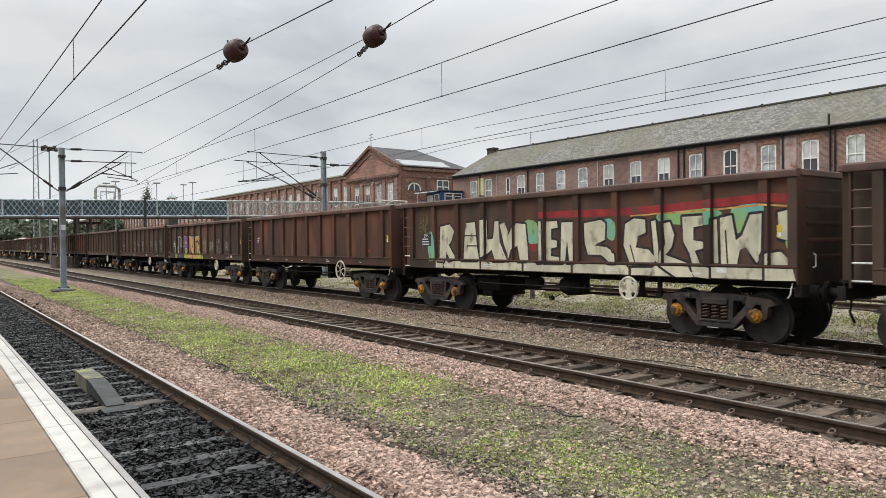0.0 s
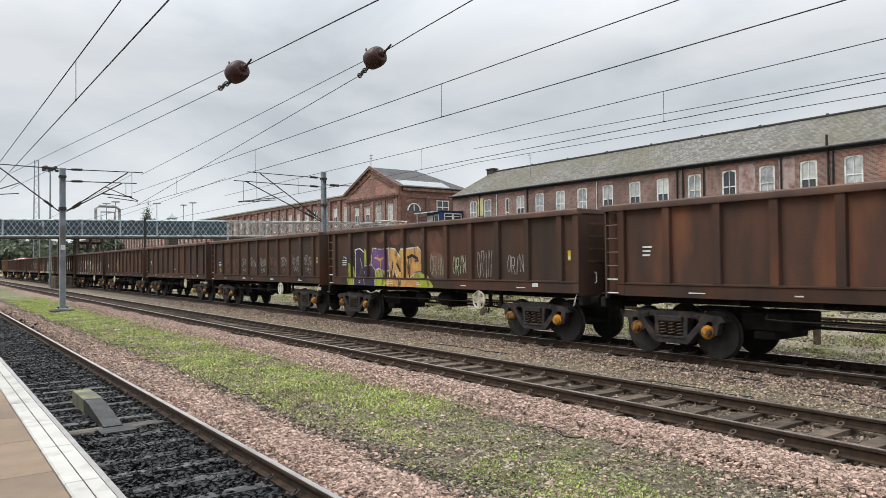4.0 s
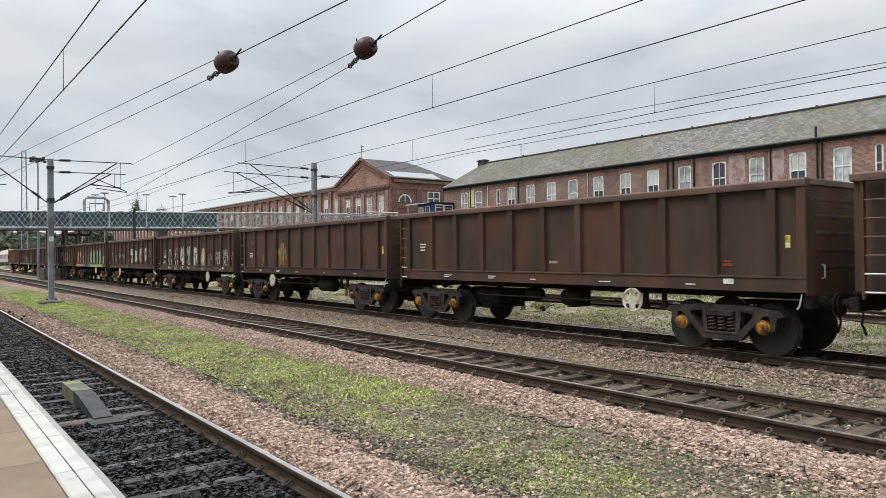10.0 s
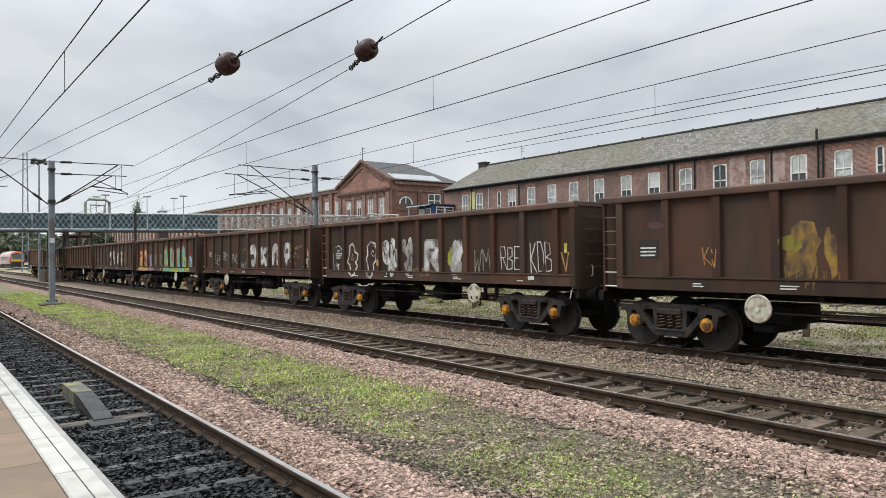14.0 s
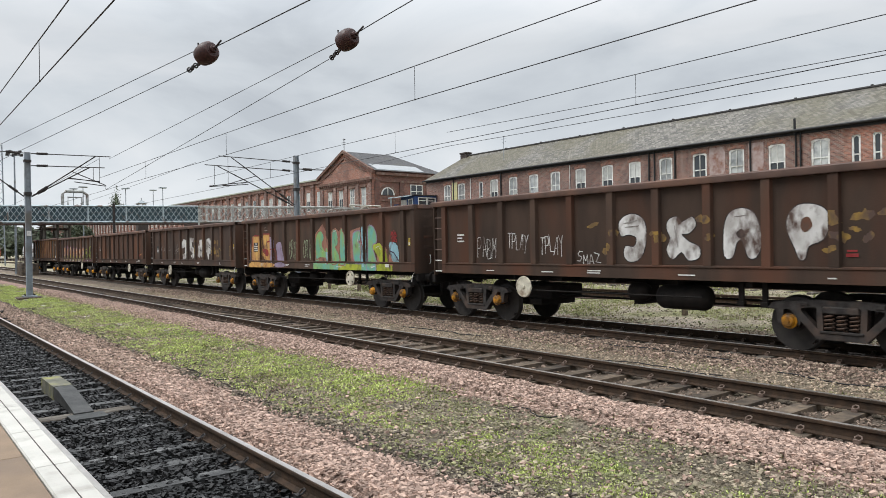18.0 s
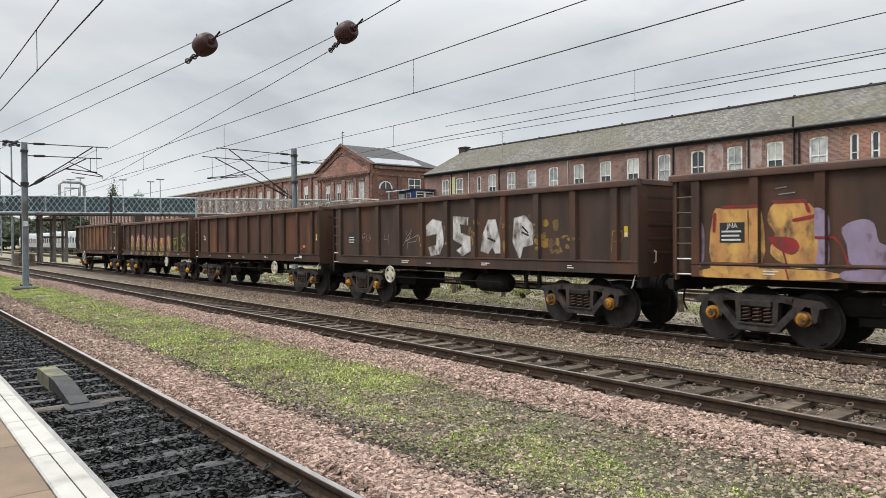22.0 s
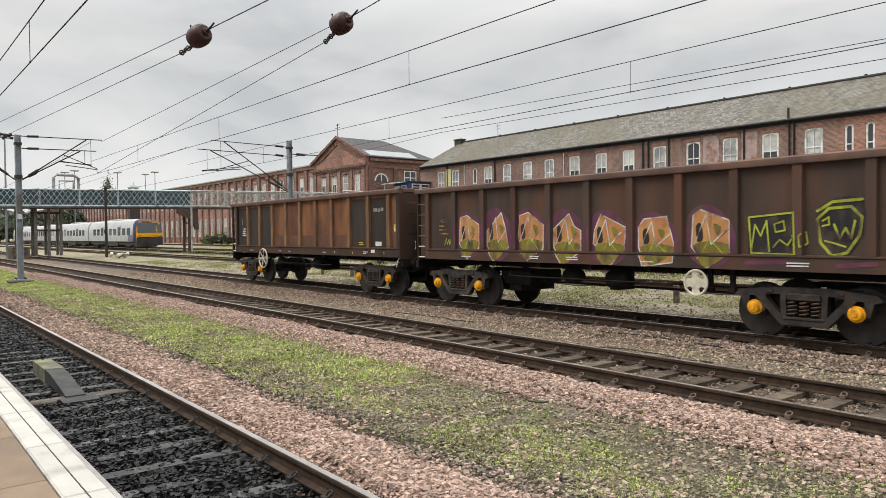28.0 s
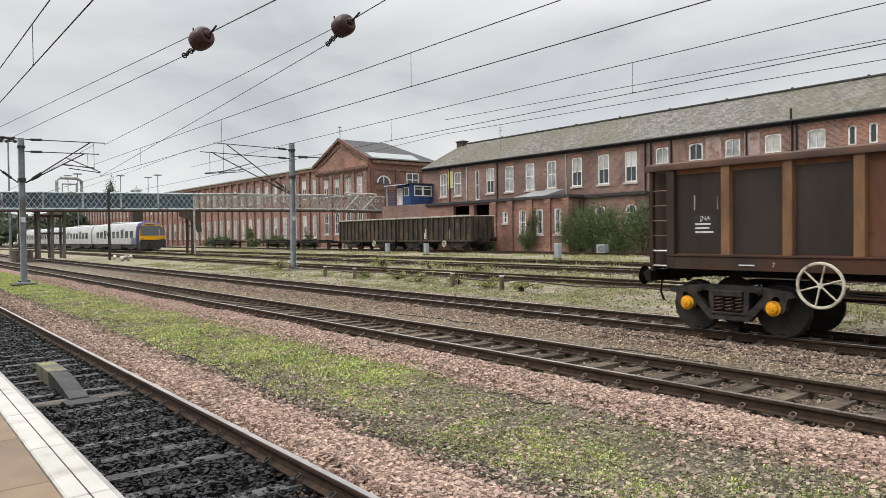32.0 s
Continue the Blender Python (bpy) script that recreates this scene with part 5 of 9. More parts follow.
def make_cabin():
    b = thing("blue_cabin", "blue-painted timber lookout cabin on a brick roof", "cabin")
    x0, x1, y0, y1, z0, z1 = -63.2, -60.14, 44.0, 46.95, 5.2, 7.45
    part("support_wall", Geo().box(x0 - 0.8, -56.05, 43.05, 46.9, 0.4, 5.19), BRICK, b)
    # glazed side towards the yard's end
    part("cabin_side", Geo().box(x1 - 0.1, x1, y0, y1, z0, 6.2).box(x1 - 0.1, x1, y0, y1, 7.3, z1).box(x1 - 0.1, x1, y0, y0 + 0.5, 6.2, 7.3).box(x1 - 0.1, x1, y1 - 0.12, y1, 6.2, 7.3), BLUEPAINT, b)
    part("cabin_wall", pierced(x0 + 0.6, x1 - 0.101, z0, z1, y0, y0 + 0.1, [(-61.25, -60.4, 6.2, 7.15)]), BLUEPAINT, b)
    part("cabin_back", Geo().box(x0 + 0.6, x0 + 0.7, y0 + 0.101, y1, z0, z1), BLUEPAINT, b)
    part("cabin_inside", Geo().box(x0 + 0.8, x1 - 0.9, y0 + 0.8, y1, z0, z1 - 0.1), DARKIN, b)
    part("cabin_roof", Geo().box(x0 + 0.4, x1 + 0.15, y0 - 0.15, y1, z1, z1 + 0.12, 0.02), FELT, b)
    for ya, yb in ((44.5, 45.64), (45.68, 46.83)):
        w = part("window", Geo().box(x1 - 0.08, x1 + 0.03, ya, ya + 0.1, 6.2, 7.3).box(x1 - 0.08, x1 + 0.03, yb - 0.1, yb, 6.2, 7.3).box(x1 - 0.08, x1 + 0.03, ya + 0.1, yb - 0.1, 7.2, 7.3)
                 .box(x1 - 0.08, x1 + 0.03, ya + 0.1, yb - 0.1, 6.2, 6.3).box(x1 - 0.07, x1 + 0.02, ya + 0.1, yb - 0.1, 6.92, 6.98), SASH, b)
        part("pane", Geo().box(x1 - 0.04, x1 - 0.03, ya + 0.05, yb - 0.05, 6.25, 7.25), GLASS, w)
    w = part("window", Geo().box(-61.25, -60.4, y0 - 0.03, y0 + 0.05, 6.2, 6.28).box(-61.25, -60.4, y0 - 0.03, y0 + 0.05, 7.07, 7.15).box(-61.25, -61.17, y0 - 0.03, y0 + 0.05, 6.28, 7.07).box(-60.48, -60.4, y0 - 0.03, y0 + 0.05, 6.28, 7.07), SASH, b)
    part("pane", Geo().box(-61.17, -60.48, y0 + 0.01, y0 + 0.02, 6.28, 7.07), GLASS, w)
    part("cabin_door", Geo().box(-62.5, -61.5, y0 - 0.05, y0 - 0.003, z0 + 0.1, 7.1), CURTAIN, b)
    part("porch_roof", Geo().ext([(y0 - 0.9, 7.42), (y0 - 0.16, 7.52), (y0 - 0.16, 7.44), (y0 - 0.9, 7.32)], "x", x0 - 0.5, x1 - 0.2), BRIDGEBLUE, b)
    part("porch_post", Geo().box(x0 - 0.35, x0 - 0.25, y0 - 0.7, y0 - 0.6, z0, 7.35), BRIDGEBLUE, b)
    g = Geo()
    for i in range(6):
        g.box(x0 - 0.15, x0 + 0.62, y0 - 0.4, y0 - 0.32, 5.25 + i * 0.26, 5.37 + i * 0.26)
    part("cabin_steps", g, BLUEPAINT, b)


make_cabin()


def make_works():
    """The long works building with its gabled pavilion."""
    b = thing("works_building", "long red brick works building with a gabled pavilion", "building")
    # pavilion
    x0, x1, y, base, e, pk = -90.6, -76.9, 49.6, 0.4, 12.05, 14.9
    mid = (x0 + x1) / 2
    ups = [-87.75, -84.8, -81.85, -78.95]
    holes = [(x - 0.6, x + 0.6, 7.5, 9.95) for x in ups] + [(x - 0.6, x + 0.6, 2.35, 5.25) for x in ups]
    part("pavilion_wall", pierced(x0, x1, base, 11.1, y, y + 0.5, holes), BRICKRED, b)
    part("pediment", Geo().ext([(x0, 11.1), (x1, 11.1), (x1, e), (mid, pk), (x0, e)], "y", y, y + 0.5), BRICKRED, b)
    trim = Geo()
    for s, xa in ((1, x0), (-1, x1)):
        trim.ext([(xa - s * 0.5, e - 0.35), (mid, pk + 0.05), (mid, pk + 0.45), (xa - s * 0.5, e + 0.05)], "y", y - 0.35, y - 0.003)
        trim.ext([(xa + s * 1.6, e - 0.1), (mid, pk - 0.75), (mid, pk - 0.45), (xa + s * 1.1, e - 0.1)], "y", y - 0.12, y - 0.003)
    trim.box(x0 - 0.4, x1 + 0.4, y - 0.3, y - 0.003, 10.85, 11.15)
    part("pediment_cornice", trim, STONEBRICK, b)
    part("string_course", Geo().box(x0, x1, y - 0.1, y - 0.003, 10.4, 10.6).box(x0, x1, y - 0.1, y - 0.003, 7.2, 7.4), STONEBRICK, b)
    for x in (x0 + 0.6, -86.3, mid + 0.4, -80.4, x1 - 0.5):
        part("pilaster", Geo().box(x - 0.4, x + 0.4, y - 0.16, y - 0.003, base, 10.39), BRICK, b)
    m, mb = sash_meshes(1.2, 2.6, 0.2, 1), sash_meshes(1.2, 3.05, 0.3, 1)
    for x in ups:
        set_window(b, m, x, y, 7.5, 1 if x < -84 else 2)
        set_window(b, mb, x, y, 2.35)
    dent = Geo().box(-0.16, 0.16, -0.26, -0.003, 0, 0.26).mesh("dentil", STONEBRICK)
    for i in range(24):
        part("dentil", dent, None, b, at=(x0 + 0.3 + i * 0.571, y, 10.61))
    for x in ups:
        part("window_hood", Geo().ext([(x - 0.85, 10.0), (x + 0.85, 10.0), (x + 0.85, 10.22), (x, 10.36), (x - 0.85, 10.22)], "y", y - 0.13, y - 0.02), STONEBRICK, b)
        part("apron_panel", Geo().box(x - 0.6, x + 0.6, y - 0.05, y - 0.003, 5.7, 7.1), BRICK, b)
    yb = 61.0
    part("return_wall", Geo().box(x1 - 0.5, x1, y + 0.501, yb, base, e), BRICKSIDE, b)
    for ya in (50.3, 54.2, 58.6):
        part("return_pilaster", Geo().box(x1 + 0.003, x1 + 0.17, ya - 0.35, ya + 0.35, base, 10.6), BRICKDARKRED, b)
    part("return_course", Geo().box(x1 + 0.003, x1 + 0.14, y + 0.5, yb, 10.6, 10.85).box(x1 + 0.003, x1 + 0.10, y + 0.5, yb, 8.05, 8.25), STONEBRICK, b)
    part("return_cornice", Geo().box(x1 + 0.003, x1 + 0.32, y + 0.5, yb, 11.45, 11.8), STONEBRICK, b)
    part("arch_ring", Geo().ext([(1.45 * math.cos(math.pi * i / 14), 1.45 * math.sin(math.pi * i / 14)) for i in range(15)] +
                                [(1.07 * math.cos(math.pi * i / 14), 1.07 * math.sin(math.pi * i / 14)) for i in range(14, -1, -1)], "y", -0.05, -0.003), STONEBRICK, b, at=pose(x1, 51.95, 8.85, 0, 0, 90))
    part("far_return_wall", Geo().box(x0, x0 + 0.5, y + 0.501, yb, base, e), BRICKSIDE, b)
    part("floor_inside", Geo().box(x0 + 0.51, x1 - 0.51, y + 0.6, yb - 0.6, 6.0, 6.2).box(x0 + 0.51, x1 - 0.51, y + 3, y + 3.1, base, 12), DARKIN, b)
    roof = Geo().add([(x0 - 0.4, y - 0.3, e - 0.05), (mid, y - 0.3, pk + 0.3), (x1 + 0.4, y - 0.3, e - 0.05), (mid, yb - 4.0, pk + 0.3), (x0 - 0.4, yb + 0.3, e - 0.05), (x1 + 0.4, yb + 0.3, e - 0.05)],
                     [(0, 1, 3, 4), (2, 5, 3, 1), (4, 3, 5)])
    rf = part("pavilion_roof", roof, SLATEDARK, b)
    sl = (pk + 0.35 - e) / (mid - x1 - 0.4)

    def on(x):
        return e - 0.05 + (x - (x1 + 0.4)) * sl
    gl = Geo().add([(x1 + 0.1, 50.3, on(x1 + 0.1) + 0.06), (x1 - 1.9, 50.3, on(x1 - 1.9) + 0.06), (x1 - 1.9, 57.9, on(x1 - 1.9) + 0.06), (x1 + 0.1, 57.9, on(x1 + 0.1) + 0.06),
                    (x1 + 0.1, 50.3, on(x1 + 0.1)), (x1 - 1.9, 50.3, on(x1 - 1.9)), (x1 - 1.9, 57.9, on(x1 - 1.9)), (x1 + 0.1, 57.9, on(x1 + 0.1))],
                   [(0, 1, 2, 3), (0, 4, 5, 1), (1, 5, 6, 2), (2, 6, 7, 3), (3, 7, 4, 0)])
    part("roof_glazing", gl, LEAD, rf)
    # arched and square windows of the return
    aw = part("arched_window", Geo().ext([(1.05 * math.cos(a), 1.05 * math.sin(a)) for a in [math.pi * i / 14 for i in range(15)]] +
                                         [(0.88 * math.cos(a), 0.05 + 0.88 * math.sin(a)) for a in [math.pi * i / 14 for i in range(14, -1, -1)]], "y", -0.12, 0.0)
              .ext([(-0.05, 0), (0.05, 0), (0.05, 0.95), (-0.05, 0.95)], "y", -0.1, 0), SASH, b, at=pose(x1 + 0.02, 51.95, 8.85, 0, 0, 90))
    part("pane", Geo().ext([(0.95 * math.cos(math.pi * i / 14), 0.95 * math.sin(math.pi * i / 14)) for i in range(15)], "y", -0.02, 0.0), GLASS, aw)
    sq = part("window", Geo().box(-1.0, 1.0, -0.1, 0, 0, 0.1).box(-1.0, 1.0, -0.1, 0, 1.7, 1.8).box(-1.0, -0.9, -0.1, 0, 0.1, 1.7).box(0.9, 1.0, -0.1, 0, 0.1, 1.7).box(-0.05, 0.05, -0.1, 0, 0.1, 1.7)
              .box(-0.9, -0.05, -0.09, 0, 0.85, 0.95).box(0.05, 0.9, -0.09, 0, 0.85, 0.95), SASH, b, at=pose(x1 + 0.02, 56.6, 8.6, 0, 0, 90))
    part("pane", Geo().box(-0.9, 0.9, -0.03, -0.01, 0.1, 1.7), GLASS, sq)
    part("weather_vane", Geo().tube([(mid, y, pk + 0.3), (mid, y, pk + 2.1)], 0.04, 6).tube([(mid - 0.6, y, pk + 1.5), (mid + 0.6, y, pk + 1.5)], 0.03, 5).tube([(mid - 0.4, y, pk + 1.9), (mid + 0.5, y, pk + 1.9)], 0.04, 5), GUTTER, b)
    # the long wing
    lx0, ly, le = -330.0, 50.4, 12.0
    xs = [x0 - 1.9 - 3.25 * i for i in range(72)]
    holes = [(x - 0.62, x + 0.62, 7.6, 10.4) for x in xs] + [(x - 0.62, x + 0.62, 1.9, 5.2) for x in xs]
    part("wing_wall", pierced(lx0, x0 - 0.01, base, le, ly, ly + 0.5, holes), BRICKRED, b)
    # added black sheet, painted as the dimness inside the wing
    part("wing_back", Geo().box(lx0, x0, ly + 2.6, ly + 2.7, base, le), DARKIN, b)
    m2 = sash_meshes(1.24, 3.0, 0.3, 1)
    m3 = sash_meshes(1.24, 3.45, 0.3, 2)
    pil = Geo().box(-0.42, 0.42, -0.24, -0.003, base, le - 0.5).box(-0.5, 0.5, -0.30, -0.003, le - 1.0, le - 0.75).mesh("pilaster", BRICK)
    for i, x in enumerate(xs):
        set_window(b, m2, x, ly, 7.6, (2, 1, 2, 0)[i % 4], 0, False)
        set_window(b, m3, x, ly, 1.9, (2, 1, 2)[i % 3], 0, True)
        part("pilaster", pil, None, b, at=(x - 1.62, ly, 0))
    part("wing_cornice", Geo().box(lx0, x0, ly - 0.3, ly - 0.003, le - 0.5, le), STONEBRICK, b)
    zr = 13.7
    wr = Geo().add([(lx0, ly - 0.4, le), (x0, ly - 0.4, le), (x0, ly + 7, zr), (lx0, ly + 7, zr), (lx0, ly + 14, le), (x0, ly + 14, le)], [(0, 1, 2, 3), (3, 2, 5, 4), (0, 3, 4), (1, 5, 2), (0, 4, 5, 1)])
    part("wing_roof", wr, MOSSROOF, b)


STONEBRICK = mat("brick_cornice", (0.155, 0.085, 0.065), (0.11, 0.065, 0.052), 5, 0.85, 0, 0.3, 20, (0.21, 0.16, 0.13), 2)
MOSSROOF = mat("mossy_sheet_roof", (0.13, 0.135, 0.10), (0.10, 0.105, 0.075), 2, 0.7, 0, 0.2, 10, (0.16, 0.17, 0.08), 0.6)
make_works()


# ---------------------------------------------------------------- stones, grass and weeds
def stones(name, label, n, xr, yr, size, material, dense=0.0, z_up=0.0, seed=1, keep=None):
    """Loose angular stones on the ground, joined as one; dense pulls them towards the camera's end."""
    rs = np.random.RandomState(seed)
    u = rs.rand(n) ** (1 + dense)
    x = xr[1] + (xr[0] - xr[1]) * u
    y = yr[0] + (yr[1] - yr[0]) * rs.rand(n)
    y += 0.13 * rs.randn(n)
    if keep:
        k = np.array([keep(a, c) for a, c in zip(x, y)])
        x, y = x[k], y[k]
        n = len(x)
    z = np.array([lie(a, c) for a, c in zip(x, y)]) + z_up + 0.02 * rs.rand(n)
    s = size * (0.55 + 0.9 * rs.rand(n) ** 2)
    cube = np.array([(a, c, d) for a in (-1, 1) for c in (-1, 1) for d in (-1, 1)], dtype=float)
    v = cube[None] * (0.45 + 0.55 * rs.rand(n, 8, 3)) * np.stack([np.ones(n), 0.62 + 0.36 * rs.rand(n), 0.48 + 0.36 * rs.rand(n)], -1)[:, None]
    v *= 0.5 * s[:, None, None]
    a = rs.rand(n) * 6.283
    b = (rs.rand(n) - 0.5) * 1.1
    ca, sa, cb, sb = np.cos(a), np.sin(a), np.cos(b), np.sin(b)
    vx, vz = v[..., 0] * cb[:, None] - v[..., 2] * sb[:, None], v[..., 0] * sb[:, None] + v[..., 2] * cb[:, None]
    vy = v[..., 1]
    w = np.stack([vx * ca[:, None] - vy * sa[:, None] + x[:, None], vx * sa[:, None] + vy * ca[:, None] + y[:, None], vz + z[:, None]], -1)
    q = np.array([(0, 1, 3, 2), (4, 6, 7, 5), (0, 4, 5, 1), (2, 3, 7, 6), (0, 2, 6, 4), (1, 5, 7, 3)])
    f = (q[None] + 8 * np.arange(n)[:, None, None]).reshape(-1, 4)
    return tagged(new(name, raw(name, w.reshape(-1, 3), f, material)), label, "ballast", kind="stuff")


stones("pink_ballast", "loose pink granite ballast stones beside the platform track", 52000, (-20, 5), (3.08, 4.0), 0.053, PINKSTONE, 0.3, 0.006, 1)
stones("dirty_ballast", "brown muddy ballast farther along the platform track", 26000, (-46, -13), (3.08, 4.1), 0.058, DULLPINK, 0.5, 0.012, 31)
stones("pink_ballast", "loose pink granite ballast stones beside the middle track", 84000, (-48, 5), (6.8, 8.12), 0.053, PINKSTONE, 0.6, 0.006, 2)
stones("pink_ballast", "single pink stones strayed into the mud and grass", 5000, (-30, 5), (3.9, 6.9), 0.05, PINKSTONE, 0.6, 0.0, 21)
stones("dark_ballast", "wet black ballast stones between the platform rails", 46000, (-32, 4), (0.9, 2.85), 0.056, DARKSTONE, 0.7, 0.070, 3)
stones("dark_ballast", "wet black ballast stones heaped over the sleeper ends", 4500, (-36, -15), (0.9, 2.85), 0.062, DARKSTONE, 0.0, 0.086, 33)
stones("dark_ballast", "wet black ballast stones farther along the platform track", 12000, (-75, -26), (0.9, 3.0), 0.085, DARKSTONE, 0.3, 0.080, 24)
stones("dirty_ballast", "brown dirty ballast stones in the middle track", 13000, (-34, 5), (8.4, 9.72), 0.048, TRACKSTONE, 0.6, 0.0, 4)
stones("dirty_ballast", "brown grey ballast stones between two tracks", 26000, (-40, 5), (9.95, 11.7), 0.035, BROWNSTONE, 0.6, -0.006, 5)
stones("dirty_ballast", "dull pink ballast stones beside the goods track", 24000, (-44, 5), (11.5, 13.35), 0.05, DULLPINK, 0.6, 0.006, 15)
stones("dirty_ballast", "pale stones among the dull ballast of the goods track", 8000, (-44, 5), (10.2, 13.3), 0.05, BROWNSTONE, 0.6, 0.008, 22)
stones("dirty_ballast", "brown grey ballast stones beyond the goods track", 9000, (-36, 4), (15.1, 16.6), 0.05, BROWNSTONE, 0.6, 0.0, 6)
stones("oily_ballast", "oily ballast stones between the goods rails, darkened as train shadow", 9000, (-32, 4), (13.5, 14.8), 0.05, OILSHADOWSTONE, 0.6, 0.0, 16)
stones("muddy_stones", "dark muddy stones along the edge of the grass", 16000, (-34, 4), (3.85, 4.8), 0.044, MUDSTONE, 0.7, -0.006, 23)
stones("weathered_stones", "grey weathered stones scattered in the thin grass", 70000, (-34, 4), (4.2, 7.0), 0.046, MIXSTONE, 0.9, -0.012, 7)
stones("yard_stones", "grey stones scattered over the weedy yard", 14000, (-56, -2), (16.6, 27), 0.06, MIXSTONE, 0.4, 0.0, 8)


def blades(name, label, n, xr, yr, tall, wide, material, thresh, scale, seed=1, dense=0.5, sink=0.05, thin=0.0):
    """Short leaning blades where a slow noise says that it is green."""
    rs = np.random.RandomState(seed)
    x = xr[1] + (xr[0] - xr[1]) * rs.rand(n) ** (1 + dense)
    y = yr[0] + (yr[1] - yr[0]) * rs.rand(n)
    k = np.array([noise.noise((a * scale, c * scale * 1.4, seed)) + 0.5 * noise.noise((a * scale * 4, c * scale * 4, seed + 9)) + 0.15 * rs.randn() > thresh + thin * min(max((a + 16) / 12, 0), 1) for a, c in zip(x, y)])
    x, y = x[k], y[k]
    n = len(x)
    z = np.array([lie(a, c) for a, c in zip(x, y)]) - sink
    h = tall * (0.4 + rs.rand(n)) * (0.8 + 0.4 * rs.rand(n))
    a = rs.rand(n) * 6.283
    w = wide * (0.6 + 0.8 * rs.rand(n))
    lx, ly = (rs.rand(n) - 0.5) * h * 1.3, (rs.rand(n) - 0.5) * h * 1.3
    p = np.stack([x, y, z], -1)
    side = np.stack([np.cos(a) * w, np.sin(a) * w, np.zeros(n)], -1)
    mid = p + np.stack([lx * 0.4, ly * 0.4, h * 0.6], -1)
    tip = p + np.stack([lx, ly, h], -1)
    v = np.stack([p - side * 0.6, p + side * 0.6, mid + side, tip, mid - side], 1).reshape(-1, 3)
    i = 5 * np.arange(n)[:, None]
    f = np.concatenate([(i + np.array([[0, 1, 2]])), (i + np.array([[0, 2, 4]])), (i + np.array([[4, 2, 3]]))])
    return tagged(new(name, raw(name, v, f, material)), label, "grass", kind="stuff")


blades("grass", "thin bright green grass and moss between the tracks", 600000, (-58, 5), (4.55, 6.95), 0.020, 0.0075, GRASS, -0.02, 0.5, 3, 0.35, 0.003, 0.30)
blades("grass", "scattered sprigs of grass among the stones", 60000, (-30, 5), (4.5, 7.0), 0.018, 0.007, GRASS, -0.5, 0.9, 8, 0.5, 0.004, 0.45)
blades("grass", "patchy low grass at the foot of the mast", 62000, (-60, -9), (4.4, 7.0), 0.042, 0.012, GRASS, -0.25, 0.5, 4, 0.2, 0.01)
blades("weeds", "olive moss and seedlings between two tracks", 40000, (-40, 5), (10.2, 12.4), 0.022, 0.007, WEED, 0.12, 0.5, 9, 0.5, 0.004)
blades("weeds", "green weeds growing over the disused yard", 90000, (-62, -2), (16.6, 21.2), 0.05, 0.013, WEED, 0.06, 0.35, 5, 0.3, 0.01)
blades("weeds", "straggling weeds between yard sidings", 44000, (-95, -8), (22.8, 39), 0.14, 0.022, WEED, 0.12, 0.22, 6, 0.3, 0.01)


def leaves(g_n, boxes, size, seed):
    """Leaf quads gathered in clumps inside the ellipsoids given (centre, radii)."""
    rs = np.random.RandomState(seed)
    vs = []
    for (c, r), n in zip(boxes, g_n):
        clumps = rs.randn(max(6, n // 90), 3)
        clumps /= np.linalg.norm(clumps, axis=1)[:, None]
        clumps *= (0.45 + 0.6 * rs.rand(len(clumps)))[:, None]
        k = rs.randint(len(clumps), size=n)
        p = clumps[k] + 0.20 * rs.randn(n, 3)
        p = np.array(c) + p * np.array(r)
        d1, d2 = rs.randn(n, 3), rs.randn(n, 3)
        d1 /= np.linalg.norm(d1, axis=1)[:, None]
        d2 -= (d2 * d1).sum(1)[:, None] * d1
        d2 /= np.linalg.norm(d2, axis=1)[:, None]
        s = (size * (0.6 + 0.8 * rs.rand(n)))[:, None]
        vs.append(np.stack([p - d1 * s, p - d2 * s * 0.5, p + d1 * s, p + d2 * s * 0.5], 1))
    v = np.concatenate(vs).reshape(-1, 3)
    return v, np.arange(len(v)).reshape(-1, 4)


def make_bush(label, ells, counts, size, seed, material=None, name="bush", category="bush"):
    b = thing(name, label, category, (0, 0, 0))
    v, f = leaves(counts, ells, size, seed)
    part("foliage", raw("foliage", v, f, material or LEAF), None, b)
    rr = random.Random(seed)
    for (q, r) in ells:
        for i in range(5):
            g = Geo().tube([(q[0] + rr.uniform(-0.2, 0.2) * r[0], q[1], q[2] - r[2]), (q[0] + rr.uniform(-0.4, 0.4) * r[0], q[1], q[2] - 0.2 * r[2]), (q[0] + rr.uniform(-0.7, 0.7) * r[0], q[1] + rr.uniform(-0.4, 0.4) * r[1], q[2] + 0.5 * r[2])],
                           [0.05, 0.035, 0.012], 5)
            part("stem", g, BARK, b)
    return b


make_bush("large dark green bush against the brick wall", [((-36.3, 42.6, 2.1), (1.7, 1.0, 1.9)), ((-34.3, 42.3, 2.4), (1.8, 1.1, 2.0)), ((-32.0, 42.2, 2.0), (1.7, 1.1, 1.8)), ((-29.8, 42.2, 2.2), (2.0, 1.1, 2.0)),
                                                           ((-27.0, 42.2, 2.0), (1.8, 1.1, 1.8))], [6500, 6500, 6000, 6000, 4500], 0.065, 11)
make_bush("climbing green shrub on the annex wall", [((-41.6, 42.6, 1.6), (0.9, 0.4, 1.3)), ((-41.2, 42.7, 2.9), (0.45, 0.25, 1.0))], [2600, 1000], 0.055, 12)
